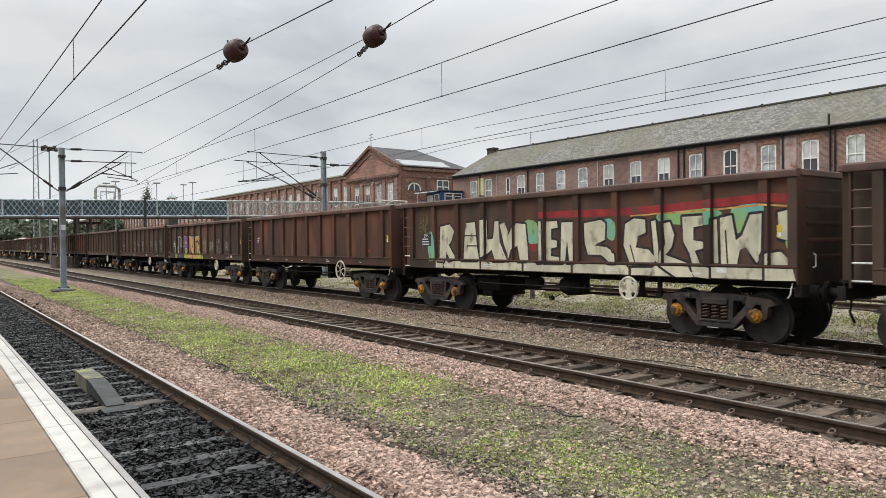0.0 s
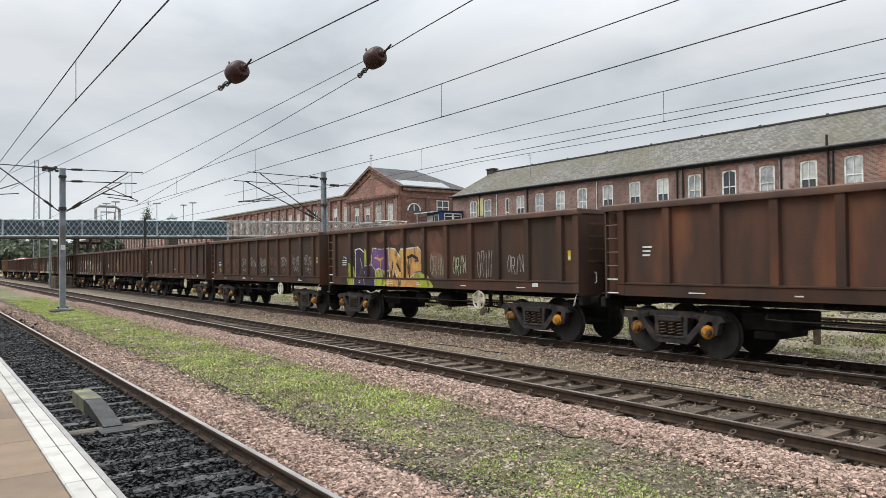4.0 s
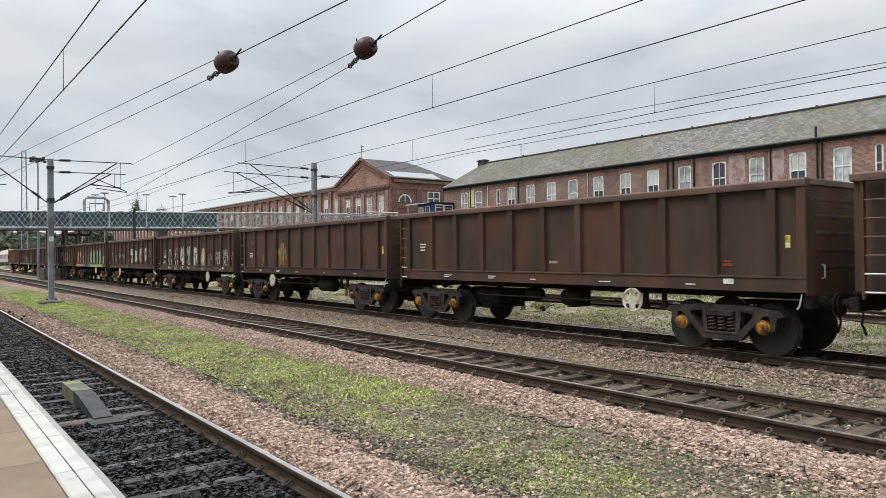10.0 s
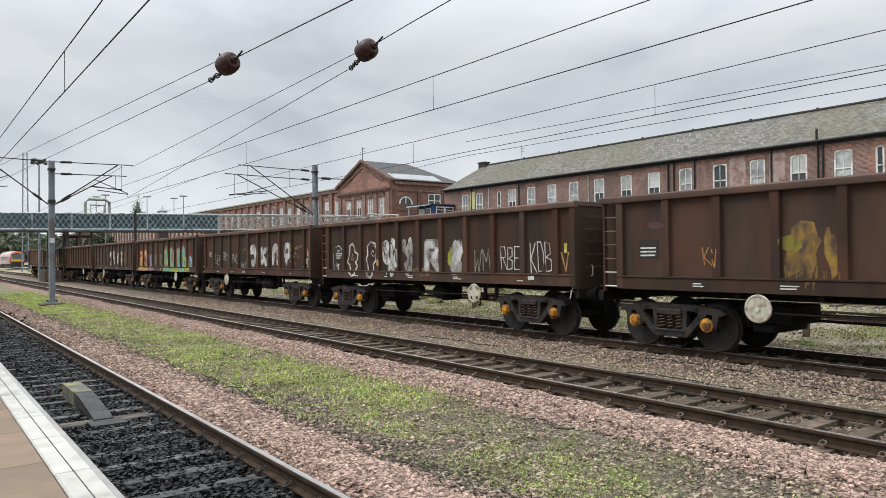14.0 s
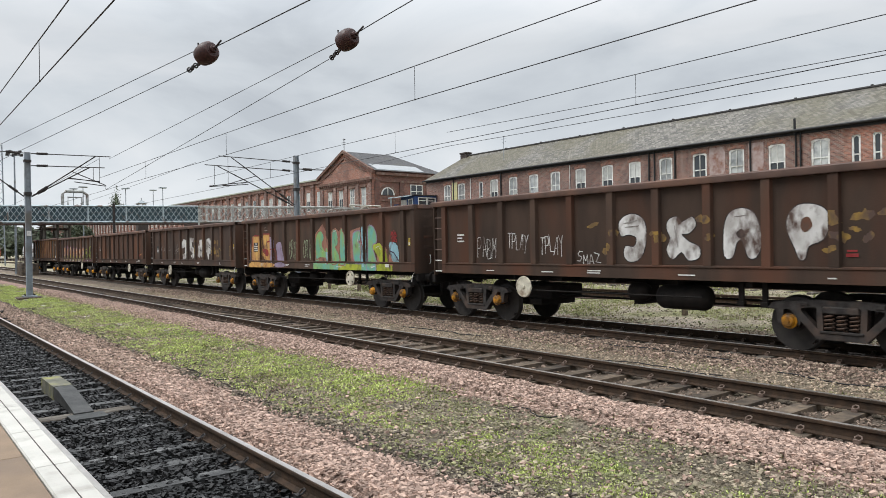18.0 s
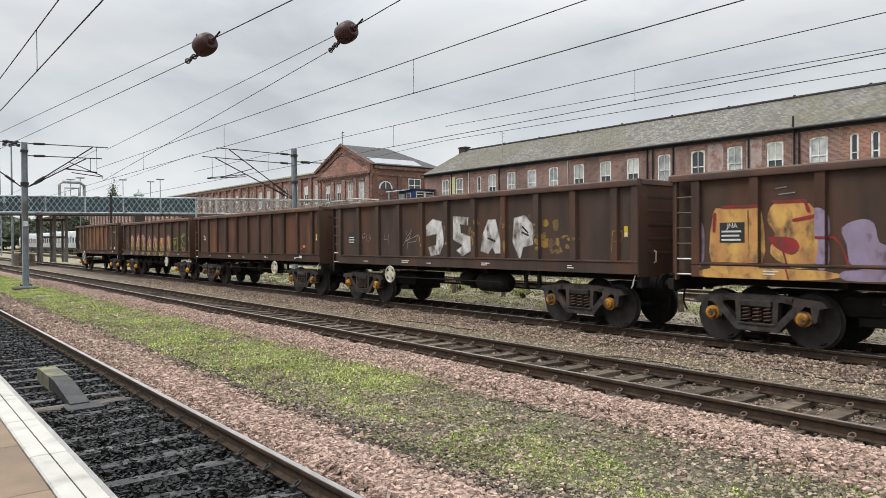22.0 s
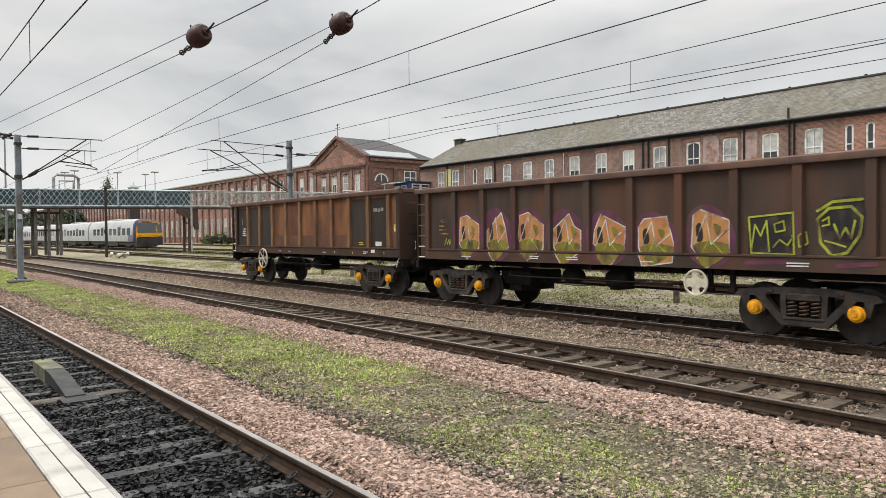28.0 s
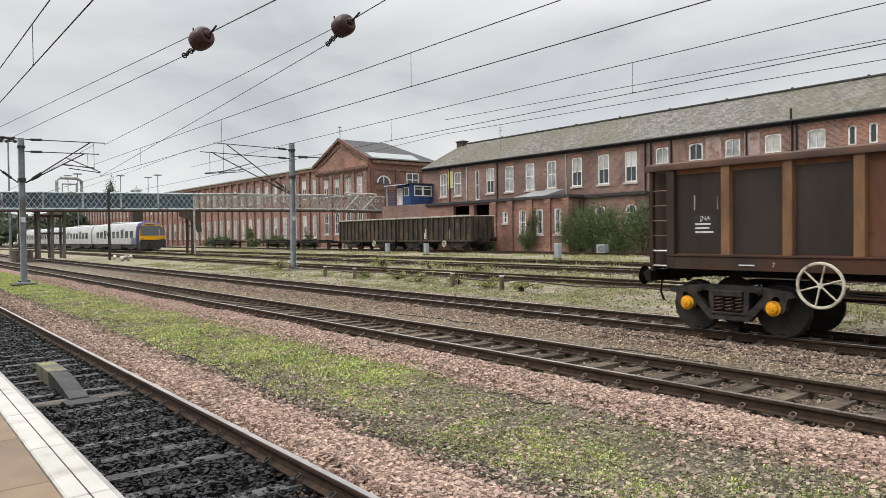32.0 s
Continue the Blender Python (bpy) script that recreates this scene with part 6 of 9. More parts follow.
for i, (x, w, h) in enumerate(((-121, 5, 1.6), (-110, 3.5, 2.0), (-101, 5, 1.5), (-128, 3, 1.3), (-91, 3, 1.3), (-70.5, 2.2, 1.3), (-47.0, 1.6, 0.9))):
    make_bush("green scrub at the foot of the works wall", [((x, 48.2 if x < -60 else 42.2, 0.5 + h * 0.6), (w * 0.5, 1.2, h * 0.75)), ((x + w * 0.5, 48.0 if x < -60 else 42.0, 0.4 + h * 0.4), (w * 0.4, 1.0, h * 0.5))], [1100, 700], 0.13, 20 + i)
for i, (x, y, h) in enumerate(((-40.6, 19.6, 0.55), (-42.2, 20.6, 0.5), (-30, 19.0, 0.35), (-27.5, 19.3, 0.42), (-25.2, 18.9, 0.5), (-23.0, 19.2, 0.42), (-20.6, 18.7, 0.45), (-18.2, 18.3, 0.4), (-35.5, 23.9, 0.6), (-31, 24.0, 0.5), (-26.5, 23.6, 0.5))):
    make_bush("low straggling weed clump in the yard", [((x, y, ground_z(x, y) + h * 0.45), (h * 1.6, h * 1.2, h * 0.6))], [420], 0.05, 40 + i, WEED, "weed_clump", "weeds")


# ---------------------------------------------------------------- ramp in the platform track
def make_ramp():
    b = thing("track_ramp", "grey concrete-sided ramp with yellow mossy top in the track", "track ramp", (0, 0, 0))
    ramp = mat("mossy_yellow_ramp", (0.15, 0.145, 0.11), (0.09, 0.088, 0.07), 5, 0.8, 0, 0.2, 40, (0.25, 0.24, 0.08), 3.0)
    part("ramp_top", Geo().ext([(-12.95, -0.2), (-12.95, 0.03), (-11.95, 0.03), (-11.95, -0.2)], "y", 2.0, 2.26), ramp, b)
    part("ramp_slope", Geo().ext([(-11.948, -0.2), (-11.948, 0.025), (-11.6, 0.01), (-10.55, -0.13), (-10.55, -0.2)], "y", 2.01, 2.25), mat("worn_ramp_slope", (0.06, 0.06, 0.058), (0.03, 0.03, 0.03), 5, 0.6, 0, 0.2), b)
    part("ramp_plate", Geo().box(-10.54, -10.2, 1.92, 2.36, -0.165, -0.145), mat("ramp_steel_plate", (0.06, 0.062, 0.06), (0.03, 0.03, 0.03), 5, 0.6, 0.2), b)
    part("ramp_board", Geo().box(-10.72, -10.45, 1.4, 2.75, -0.19, -0.155, 0.01), TIMBER, b)


make_ramp()


# ---------------------------------------------------------------- parked passenger trains
SILVER = mat("silver_white_coach_paint", (0.47, 0.475, 0.475), (0.40, 0.405, 0.405), 1.0, 0.35, 0.1, 0.02, 20, (0.36, 0.37, 0.38), 0.5)
SLATEBLUE = mat("slate_blue_coach_paint", (0.12, 0.13, 0.17), (0.10, 0.11, 0.145), 2, 0.4)
INDIGO = mat("indigo_coach_end", (0.022, 0.024, 0.085), (0.026, 0.028, 0.10), 2, 0.4)
CABYELLOW = mat("warning_yellow", (0.80, 0.40, 0.01), (0.74, 0.36, 0.01), 2, 0.4)
REDPAINT = mat("red_coach_paint", (0.40, 0.03, 0.03), (0.34, 0.03, 0.03), 2, 0.45)
PINKLIGHT = mat("pale_pink_panel", (0.55, 0.42, 0.40), None, 2, 0.5)
CDARK = mat("coach_underframe", (0.03, 0.03, 0.032), (0.05, 0.045, 0.042), 3, 0.75)


def coach_profile(k=1.0, drop=0.0):
    return [(-1.30 * k, 0.95), (-1.36 * k, 1.4), (-1.36 * k, 2.3), (-1.28 * k, 3.0 - drop), (-1.0 * k, 3.5 - drop), (-0.5 * k, 3.72 - drop), (0.5 * k, 3.72 - drop), (1.0 * k, 3.5 - drop), (1.28 * k, 3.0 - drop),
            (1.36 * k, 2.3), (1.36 * k, 1.4), (1.30 * k, 0.95)]


def make_coach(x1, y, z, cab, tone, end, label):
    """A railcar whose leading end is at x1 and that stretches to -x."""
    c = thing("railcar", label, "train", (x1, y, z), "railcars of parked trains")
    ln = 22.8
    nose = 0.55 if cab else 0.0
    part("body_shell", Geo().ext(coach_profile(), "x", -ln, -nose - 0.4), tone, c)
    part("end_band", Geo().ext(coach_profile(), "x", -nose - 0.395, -nose), end, c)
    gl = Geo().box(0, 1.35, -1.375, -1.355, 1.75, 2.6, 0).mesh("side_window", GLASS)
    for i in range(9):
        x = -3.4 - 2.1 * i
        if i in (2, 6):
            d = part("door", Geo().box(x, x + 1.4, -1.38, -1.35, 1.0, 3.0, 0.01), tone, c)
            for q in (0.08, 0.75):
                part("door_window", Geo().box(x + q, x + q + 0.55, -1.386, -1.381, 1.7, 2.75), GLASS, d)
        else:
            part("side_window", gl, None, c, at=(x, 0, 0))
    if cab:
        part("lower_panel", Geo().box(-3.0, -1.0, -1.366, -1.34, 1.0, 1.75), SLATEBLUE, c)
    part("roof_pod", Geo().box(-15, -9, -0.6, 0.6, 3.70, 3.86, 0.05), tone, c)
    part("underframe", Geo().box(-ln + 0.2, -nose - 0.3, -1.15, 1.15, 0.55, 0.94).box(-14, -8, -1.25, 1.25, 0.35, 0.9), CDARK, c)
    for x in (-3.6, -ln + 3.2):
        bo = part("bogie", Geo().box(x - 1.5, x + 1.5, -1.12, -0.95, 0.4, 0.7).box(x - 1.5, x + 1.5, 0.95, 1.12, 0.4, 0.7), CDARK, c)
        for q in (-1.1, 1.1):
            part("wheelset", Geo().tube([(x + q, -0.78, 0.42), (x + q, -0.70, 0.42)], 0.42, 16).tube([(x + q, 0.70, 0.42), (x + q, 0.78, 0.42)], 0.42, 16).tube([(x + q, -0.7, 0.42), (x + q, 0.7, 0.42)], 0.08, 8), WHEEL, bo)
    if cab:
        a, b = coach_profile(), coach_profile(0.93, 0.22)
        n = len(a)
        g = Geo().add([(-nose + 0.002, p, q) for p, q in a] + [(0, p, q) for p, q in b], [(i, (i + 1) % n, n + (i + 1) % n, n + i) for i in range(n)] + [tuple(range(n, 2 * n))])
        part("cab_sides", g, end, c)
        part("cab_front", Geo().ext([(p * 0.97, q) for p, q in coach_profile(0.94, 0.24)], "x", 0.002, 0.03), CABYELLOW, c, "yellow driving cab front")
        part("nose", Geo().ext([(0.031, 1.45), (0.28, 1.5), (0.38, 1.98), (0.031, 1.98)], "y", -1.12, 1.12), CABYELLOW, c, "yellow nose below the windscreen")
        part("windscreen", Geo().ext([(0.031, 1.985), (0.38, 1.985), (0.06, 3.2), (0.031, 3.2)], "y", -1.06, 1.06), GLASS, c)
        part("destination_box", Geo().box(-0.06, 0.045, -0.6, 0.6, 3.24, 3.38), CDARK, c)
        for s in (-1, 1):
            part("headlight", Geo().box(0.2, 0.345, s * 0.92 - 0.16, s * 0.92 + 0.16, 1.58, 1.74, 0.02), LEAD, c)
        part("coupler", Geo().box(-0.2, 0.7, -0.2, 0.2, 0.75, 1.05, 0.03), CDARK, c)
        part("valance", Geo().box(-0.7, 0.24, -1.2, 1.2, 0.3, 1.44, 0.05), CDARK, c)
    else:
        part("gangway", Geo().box(-0.001, 0.5, -0.7, 0.7, 1.0, 3.1), CDARK, c)
    return c


zr = YARD[1][1] + 0.0
make_coach(-89.5, 26.2, zr, True, SILVER, INDIGO, "silver railcar with yellow front and indigo corner")
make_coach(-113.1, 26.2, zr, False, SILVER, SILVER, "silver middle railcar coach of a parked train")
make_coach(-135.2, 26.2, zr, False, SILVER, SILVER, "silver rear railcar coach of a parked train")
make_coach(-158.8, 26.2, zr, False, SILVER, SILVER, "silver last railcar coach of a parked train")
make_coach(-101.5, 30.6, YARD[2][1], True, SILVER, INDIGO, "second silver railcar with yellow front behind another")
make_coach(-125.1, 30.6, YARD[2][1], False, SILVER, SILVER, "second silver railcar coach parked behind another")
make_coach(-182.0, 19.4, 0.35, True, PINKLIGHT, REDPAINT, "distant railcar with yellow front and red side")


# ---------------------------------------------------------------- wagons in the siding
def make_siding_wagon(xc, half):
    y, z = YARD[3]
    OLIVE = SIDINGPAINT
    w = thing("hopper_wagon", "dark olive-brown ribbed hopper wagon standing in the siding", "wagon", (xc, y, z), "wagons in the siding")
    for s in (-1, 1):
        part("side_wall", Geo().box(-half, half, min(s * 1.2, s * 1.22), max(s * 1.2, s * 1.22), 0.95, 2.92), OLIVE, w)
        part("top_rail", Geo().box(-half - 0.05, half + 0.05, min(s * 1.15, s * 1.36), max(s * 1.15, s * 1.36), 2.92, 3.05, 0.02), SIDINGTOP, w)
        part("sill", Geo().box(-half - 0.05, half + 0.05, min(s * 1.15, s * 1.33), max(s * 1.15, s * 1.33), 0.8, 0.95, 0.02), OLIVE, w)
    n = int(half * 2 / 0.72)
    rib = Geo().box(-0.08, 0.08, -1.34, -1.221, 0.95, 2.92).mesh("side_post", OLIVE)
    for i in range(n + 1):
        part("side_post", rib, None, w, at=(-half + 0.08 + i * (2 * half - 0.16) / n, 0, 0))
    for e in (-1, 1):
        part("end_wall", Geo().box(min(e * half, e * (half - 0.03)), max(e * half, e * (half - 0.03)), -1.19, 1.19, 0.8, 2.95), OLIVE, w)
        for k in range(5):
            yy = -1.0 + 0.5 * k
            part("end_post", Geo().box(min(e * half, e * (half + 0.1)), max(e * half, e * (half + 0.1)), yy - 0.06, yy + 0.06, 0.9, 2.9), OLIVE, w)
        for s in (-1, 1):
            part("buffer", Geo().tube([(e * half, s * 0.87, 0.95), (e * (half + 0.5), s * 0.87, 0.95), (e * (half + 0.5), s * 0.87, 0.95), (e * (half + 0.54), s * 0.87, 0.95)], [0.08, 0.08, 0.18, 0.18], 12), UNDER, w)
    part("underframe", Geo().box(-half, half, -0.6, 0.6, 0.55, 0.79), UNDER, w)
    for x in (-half + 2.2, half - 2.2):
        bo = part("bogie", Geo().ext([(x - 1.4, 0.62), (x - 1.1, 0.75), (x + 1.1, 0.75), (x + 1.4, 0.62), (x + 0.5, 0.25), (x - 0.5, 0.25)], "y", -1.12, -0.98)
                  .ext([(x - 1.4, 0.62), (x - 1.1, 0.75), (x + 1.1, 0.75), (x + 1.4, 0.62), (x + 0.5, 0.25), (x - 0.5, 0.25)], "y", 0.98, 1.12), BOGIE, w)
        for q in (-0.95, 0.95):
            part("wheelset", Geo().tube([(x + q, -0.8, 0.45), (x + q, -0.7, 0.45)], 0.45, 18).tube([(x + q, 0.7, 0.45), (x + q, 0.8, 0.45)], 0.45, 18).tube([(x + q, -0.7, 0.45), (x + q, 0.7, 0.45)], 0.08, 8), WHEEL, bo)
    part("hand_wheel", Geo().ring((half - 3.6, -1.36, 0.62), 0.24, 0.06, "y", 18, 6).tube([(half - 3.6, -1.37, 0.62), (half - 3.6, -1.34, 0.62)], 0.1, 10), CREAM, w)
    rr = random.Random(int(xc))
    for k in range(7 if xc > -55 else 0):
        x = rr.uniform(-half + 1, half - 2)
        part("chalk_mark", Geo().box(x, x + rr.uniform(0.08, 0.2), -1.232, -1.223, 1.05, rr.uniform(1.5, 2.1)), LABEL, w)


SIDINGPAINT = mat("olive_brown_wagon_paint", (0.052, 0.043, 0.033), (0.03, 0.026, 0.022), 2, 0.75, 0, 0.15, 25, (0.10, 0.072, 0.05), 1.0, vary=0.1)
SIDINGTOP = mat("pale_wagon_rim", (0.42, 0.39, 0.32), (0.24, 0.22, 0.18), 3, 0.8)
make_siding_wagon(-49.95, 5.35)
make_siding_wagon(-60.9, 5.2)


def make_flat_wagon(x, y, n):
    w = thing("flat_wagon", "low rusty flat wagon parked by the works wall", "wagon", (x, y, 0.55), "flat wagons")
    part("deck", Geo().box(-n, n, -1.2, 1.2, 0.75, 0.95, 0.02), UNDER, w)
    part("load_frame", Geo().box(-n + 0.3, -n + 1.5, -1.0, 1.0, 0.951, 1.15).box(0, 1.2, -1, 1, 0.951, 1.1), BOGIE, w)
    for e in (-n + 1.4, n - 1.4):
        part("wheelset", Geo().tube([(e, -0.8, 0.42), (e, -0.7, 0.42)], 0.42, 16).tube([(e, 0.7, 0.42), (e, 0.8, 0.42)], 0.42, 16).tube([(e, -0.7, 0.42), (e, 0.7, 0.42)], 0.1, 8), WHEEL, w)
    for e in (-1, 1):
        part("buffer", Geo().tube([(e * n, -0.8, 0.85), (e * (n + 0.5), -0.8, 0.85)], 0.15, 10), UNDER, w)


make_flat_wagon(-76.5, 42.5, 4.5)
make_flat_wagon(-88.0, 43.0, 4.5)
make_flat_wagon(-106.0, 42.5, 4.5)


# ---------------------------------------------------------------- yard furniture
CABGREY = mat("grey_cabinet_paint", (0.30, 0.33, 0.34), (0.24, 0.26, 0.27), 3, 0.6, 0, 0.05)
for x, y, h in ((-53.5, 36.5, 1.15), (-46.0, 35.2, 1.2), (-30.2, 33.5, 1.3)):
    c = thing("location_cabinet", "grey steel trackside cabinet on a short post", "cabinet", (x, y, ground_z(x, y)), "trackside cabinets")
    part("cabinet_box", Geo().box(-0.2, 0.2, -0.15, 0.15, 0.1, h - 0.25, 0.02), CABGREY, c)
    part("cabinet_base", Geo().box(-0.25, 0.25, -0.2, 0.2, -0.1, 0.1), CONC, c)
    part("cabinet_door", Geo().box(-0.16, 0.16, -0.162, -0.151, 0.18, h - 0.33), CABGREY, c)
u = thing("air_conditioning_unit", "pale box-shaped air conditioning unit by the bush", "air conditioner", (-32.6, 40.9, 0.5))
part("casing", Geo().box(-0.36, 0.36, -0.25, 0.25, 0.1, 0.72, 0.02), CABGREY, u)
part("fan_grille", Geo().ring((0.05, -0.26, 0.41), 0.22, 0.02, "y", 20, 5).ring((0.05, -0.26, 0.41), 0.12, 0.015, "y", 16, 5), DARKMETAL, u)
part("unit_feet", Geo().box(-0.5, -0.4, -0.3, 0.3, -0.1, 0.1).box(0.4, 0.5, -0.3, 0.3, -0.1, 0.1), DARKMETAL, u)
hp = thing("rubble_heap", "small heap of pale rubble sacks beside the yard track", "rubble", (-72.0, 18.6, 0))
rr = random.Random(3)
for i in range(14):
    a, r = rr.uniform(0, 6.28), rr.uniform(0, 0.8)
    part("sack", Geo().tube([(r * math.cos(a) - 0.35, r * math.sin(a), 0.0 + rr.uniform(0, 0.3)), (r * math.cos(a), r * math.sin(a), 0.05 + rr.uniform(0, 0.35)), (r * math.cos(a) + 0.35, r * math.sin(a), 0.15 + rr.uniform(0, 0.3))],
                            [0.06, 0.17, 0.07], 8), STONE, hp)

# low cable trough rail on stub posts behind the goods track
tr = thing("cable_rail", "low cable rail on short concrete stub posts", "cable route", (0, 0, 0))
for i in range(8):
    x = 1.5 - 5.2 * i + (2.3 if i % 2 == 1 else 0)
    y = 18.3
    z = ground_z(x, y)
    part("stub_post", Geo().box(x - 0.07, x + 0.07, y - 0.07, y + 0.07, z - 0.1, z + 0.52, 0.015), CONC, tr)
    part("post_cap", Geo().box(x - 0.065, x + 0.065, y - 0.065, y + 0.065, z + 0.521, z + 0.56), LABEL, tr)
part("cable", Geo().tube([(x, 18.42, ground_z(x, 18.4) + 0.36 + 0.05 * math.sin(x * 1.3)) for x in np.linspace(-40, 3, 40)], 0.026, 6), BRIDGEDARK, tr)
# lamp columns and tower beyond the bridge
for px, top, d in ((120, 312, 190), (137, 309, 170), (213, 312, 190), (262, 315, 210), (279, 311, 185)):
    p = eye_ray(px, top, d)
    lp = thing("yard_lamp", "tall grey yard lamp column with a twin lamp head", "street lamp", (p.x, p.y, 0.3), "yard lamp columns")
    part("lamp_column", Geo().tube([(0, 0, -0.3), (0, 0, p.z - 0.3)], [0.14, 0.09], 8), GALV, lp)
    part("lamp_head", Geo().box(-0.7, 0.7, -0.9, 0.9, p.z - 0.3, p.z - 0.05, 0.05), CABGREY, lp)
p = eye_ray(-12, 233, 120)
tw = thing("lattice_tower", "slender grey lattice floodlight tower", "tower", (p.x, p.y, 0.2))
for a, b in ((-0.5, -0.5), (0.5, -0.5), (0.5, 0.5), (-0.5, 0.5)):
    part("tower_leg", Geo().tube([(a, b, -0.2), (a * 0.6, b * 0.6, p.z)], 0.06, 5), GALV, tw)
g = Geo()
for i in range(26):
    z = p.z * i / 26
    k = 0.5 - 0.2 * i / 26
    s = 1 if i % 2 else -1
    g.tube([(-k * s, -k, z), (k * s, -k, z + p.z / 26)], 0.03, 4).tube([(-k, -k * s, z), (-k, k * s, z + p.z / 26)], 0.03, 4)
part("tower_bracing", g, GALV, tw)
p = eye_ray(14, 248, 75)
fl = thing("floodlight_mast", "thin mast with a ring of floodlights", "street lamp", (p.x, p.y, 0))
part("mast_pole", Geo().tube([(0, 0, -0.2), (0, 0, p.z)], [0.13, 0.07], 8), GALV, fl)
for i in range(8):
    a = 2 * math.pi * i / 8
    part("floodlight", Geo().box(0.65 * math.cos(a) - 0.15, 0.65 * math.cos(a) + 0.15, 0.65 * math.sin(a) - 0.15, 0.65 * math.sin(a) + 0.15, p.z - 0.25 + 0.3 * (i % 2), p.z + 0.02 + 0.3 * (i % 2), 0.03), DARKMETAL, fl)
part("floodlight_ring", Geo().ring((0, 0, p.z - 0.1), 0.6, 0.04, "z", 16, 5), DARKMETAL, fl)


p = eye_ray(241, 329, 150)
cu = thing("roof_cupola", "pale timber lantern turret with a small pointed roof", "turret", (p.x, p.y, 0))
part("turret_body", Geo().box(-1.0, 1.0, -1.0, 1.0, -0.2, p.z - 2.2), BRICKDARK, cu)
part("lantern_stage", Geo().box(-0.9, 0.9, -0.9, 0.9, p.z - 2.2, p.z - 2.0).box(-0.8, 0.8, -0.8, 0.8, p.z - 1.2, p.z - 1.05), LABEL, cu)
for a, b in ((-0.7, -0.7), (0.7, -0.7), (0.7, 0.7), (-0.7, 0.7), (0, -0.7), (0.7, 0)):
    part("lantern_post", Geo().box(a - 0.09, a + 0.09, b - 0.09, b + 0.09, p.z - 2.0, p.z - 1.2), LABEL, cu)
part("turret_roof", Geo().add([(-1.05, -1.05, p.z - 1.05), (1.05, -1.05, p.z - 1.05), (1.05, 1.05, p.z - 1.05), (-1.05, 1.05, p.z - 1.05), (0, 0, p.z - 0.3)], [(0, 1, 4), (1, 2, 4), (2, 3, 4), (3, 0, 4), (3, 2, 1, 0)]), CABGREY, cu)
part("finial", Geo().tube([(0, 0, p.z - 0.35), (0, 0, p.z + 0.1)], 0.06, 6), CABGREY, cu)


# ---------------------------------------------------------------- distant trees
def make_tree(x, y, h, w, seed):
    t = thing("tree", "distant green tree with an uneven leafy crown", "tree", (0, 0, 0), "distant trees")
    rr = random.Random(seed)
    g = Geo().tube([(x, y, 0), (x + 0.2, y, h * 0.35), (x + 0.1, y, h * 0.7)], [0.35, 0.25, 0.08], 8)
    ells = [((x, y, h * 0.62), (w * 0.45, w * 0.45, h * 0.36))]
    for i in range(5):
        a = rr.uniform(0, 6.28)
        c = (x + w * 0.35 * math.cos(a), y + w * 0.35 * math.sin(a), h * rr.uniform(0.4, 0.75))
        g.tube([(x, y, h * 0.35), c], [0.14, 0.04], 6)
        ells.append((c, (w * 0.28, w * 0.28, h * 0.2)))
    part("trunk", g, BARK, t)
    v, f = leaves([2200] + [700] * 5, ells, w * 0.05, seed)
    part("crown", raw("crown", v, f, TREELEAF), None, t)


rr = random.Random(8)
for i, (px, top, d, w) in enumerate(((196, 322, 260, 6), (124, 368, 190, 7), (108, 388, 210, 6), (40, 385, 210, 16), (20, 388, 230, 18), (0, 384, 220, 20), (-25, 380, 230, 22), (-60, 378, 240, 24), (-100, 385, 260, 26), (70, 392, 280, 18),
                                     (150, 392, 320, 18), (100, 395, 330, 20))):
    p = eye_ray(px, top, d)
    make_tree(p.x, p.y, p.z, w, i + 50)
tl = thing("tree_line", "distant low belt of grey-green trees along the horizon", "trees", kind="stuff")
ells = [((-420 - rr.uniform(0, 60), -120 + i * 22, 5 + rr.uniform(0, 3)), (14, 14, 6 + rr.uniform(0, 3))) for i in range(22)]
v, f = leaves([420] * 22, ells, 1.3, 77)
part("foliage", raw("foliage", v, f, TREELEAF), None, tl)


# ---------------------------------------------------------------- loose cables and twigs on the stones
CABLE = mat("black_cable", (0.016, 0.015, 0.015), None, 5, 0.6, 0, 0)
rr = random.Random(17)
for x, y, n, w in ((-8.4, 12.3, 3.0, 0.012), (-4.6, 11.4, 2.2, 0.010), (-11.5, 7.55, 1.2, 0.012), (-12.5, 4.45, 1.8, 0.009), (-6.5, 6.6, 0.9, 0.008), (-14.2, 11.2, 3.2, 0.012), (-7.3, 10.6, 2.4, 0.010)):
    pts = []
    for i in range(9):
        px = x + n * (i / 8 - 0.5)
        py = y + 0.12 * math.sin(i * 0.9 + x) + rr.uniform(-0.03, 0.03)
        pts.append((px, py, lie(px, py) + 0.02 + rr.uniform(0, 0.015)))
    tagged(part("loose_cable", Geo().tube(pts, w, 5), CABLE), "thin dark cable lying loose on the ballast", "cable", "loose cables")
for i in range(26):
    x, y = -36 + rr.uniform(-5, 18), rr.uniform(4.6, 7.2)
    s = rr.uniform(0.04, 0.10)
    tagged(part("litter", Geo().box(-s, s, -s * 0.7, s * 0.7, 0, 0.02, 0.006), STONE, at=pose(x, y, lie(x, y) + 0.004, rr.uniform(-10, 10), rr.uniform(-10, 10), rr.uniform(0, 180))), "small pale scrap of litter in the grass", "litter", "scraps of litter")


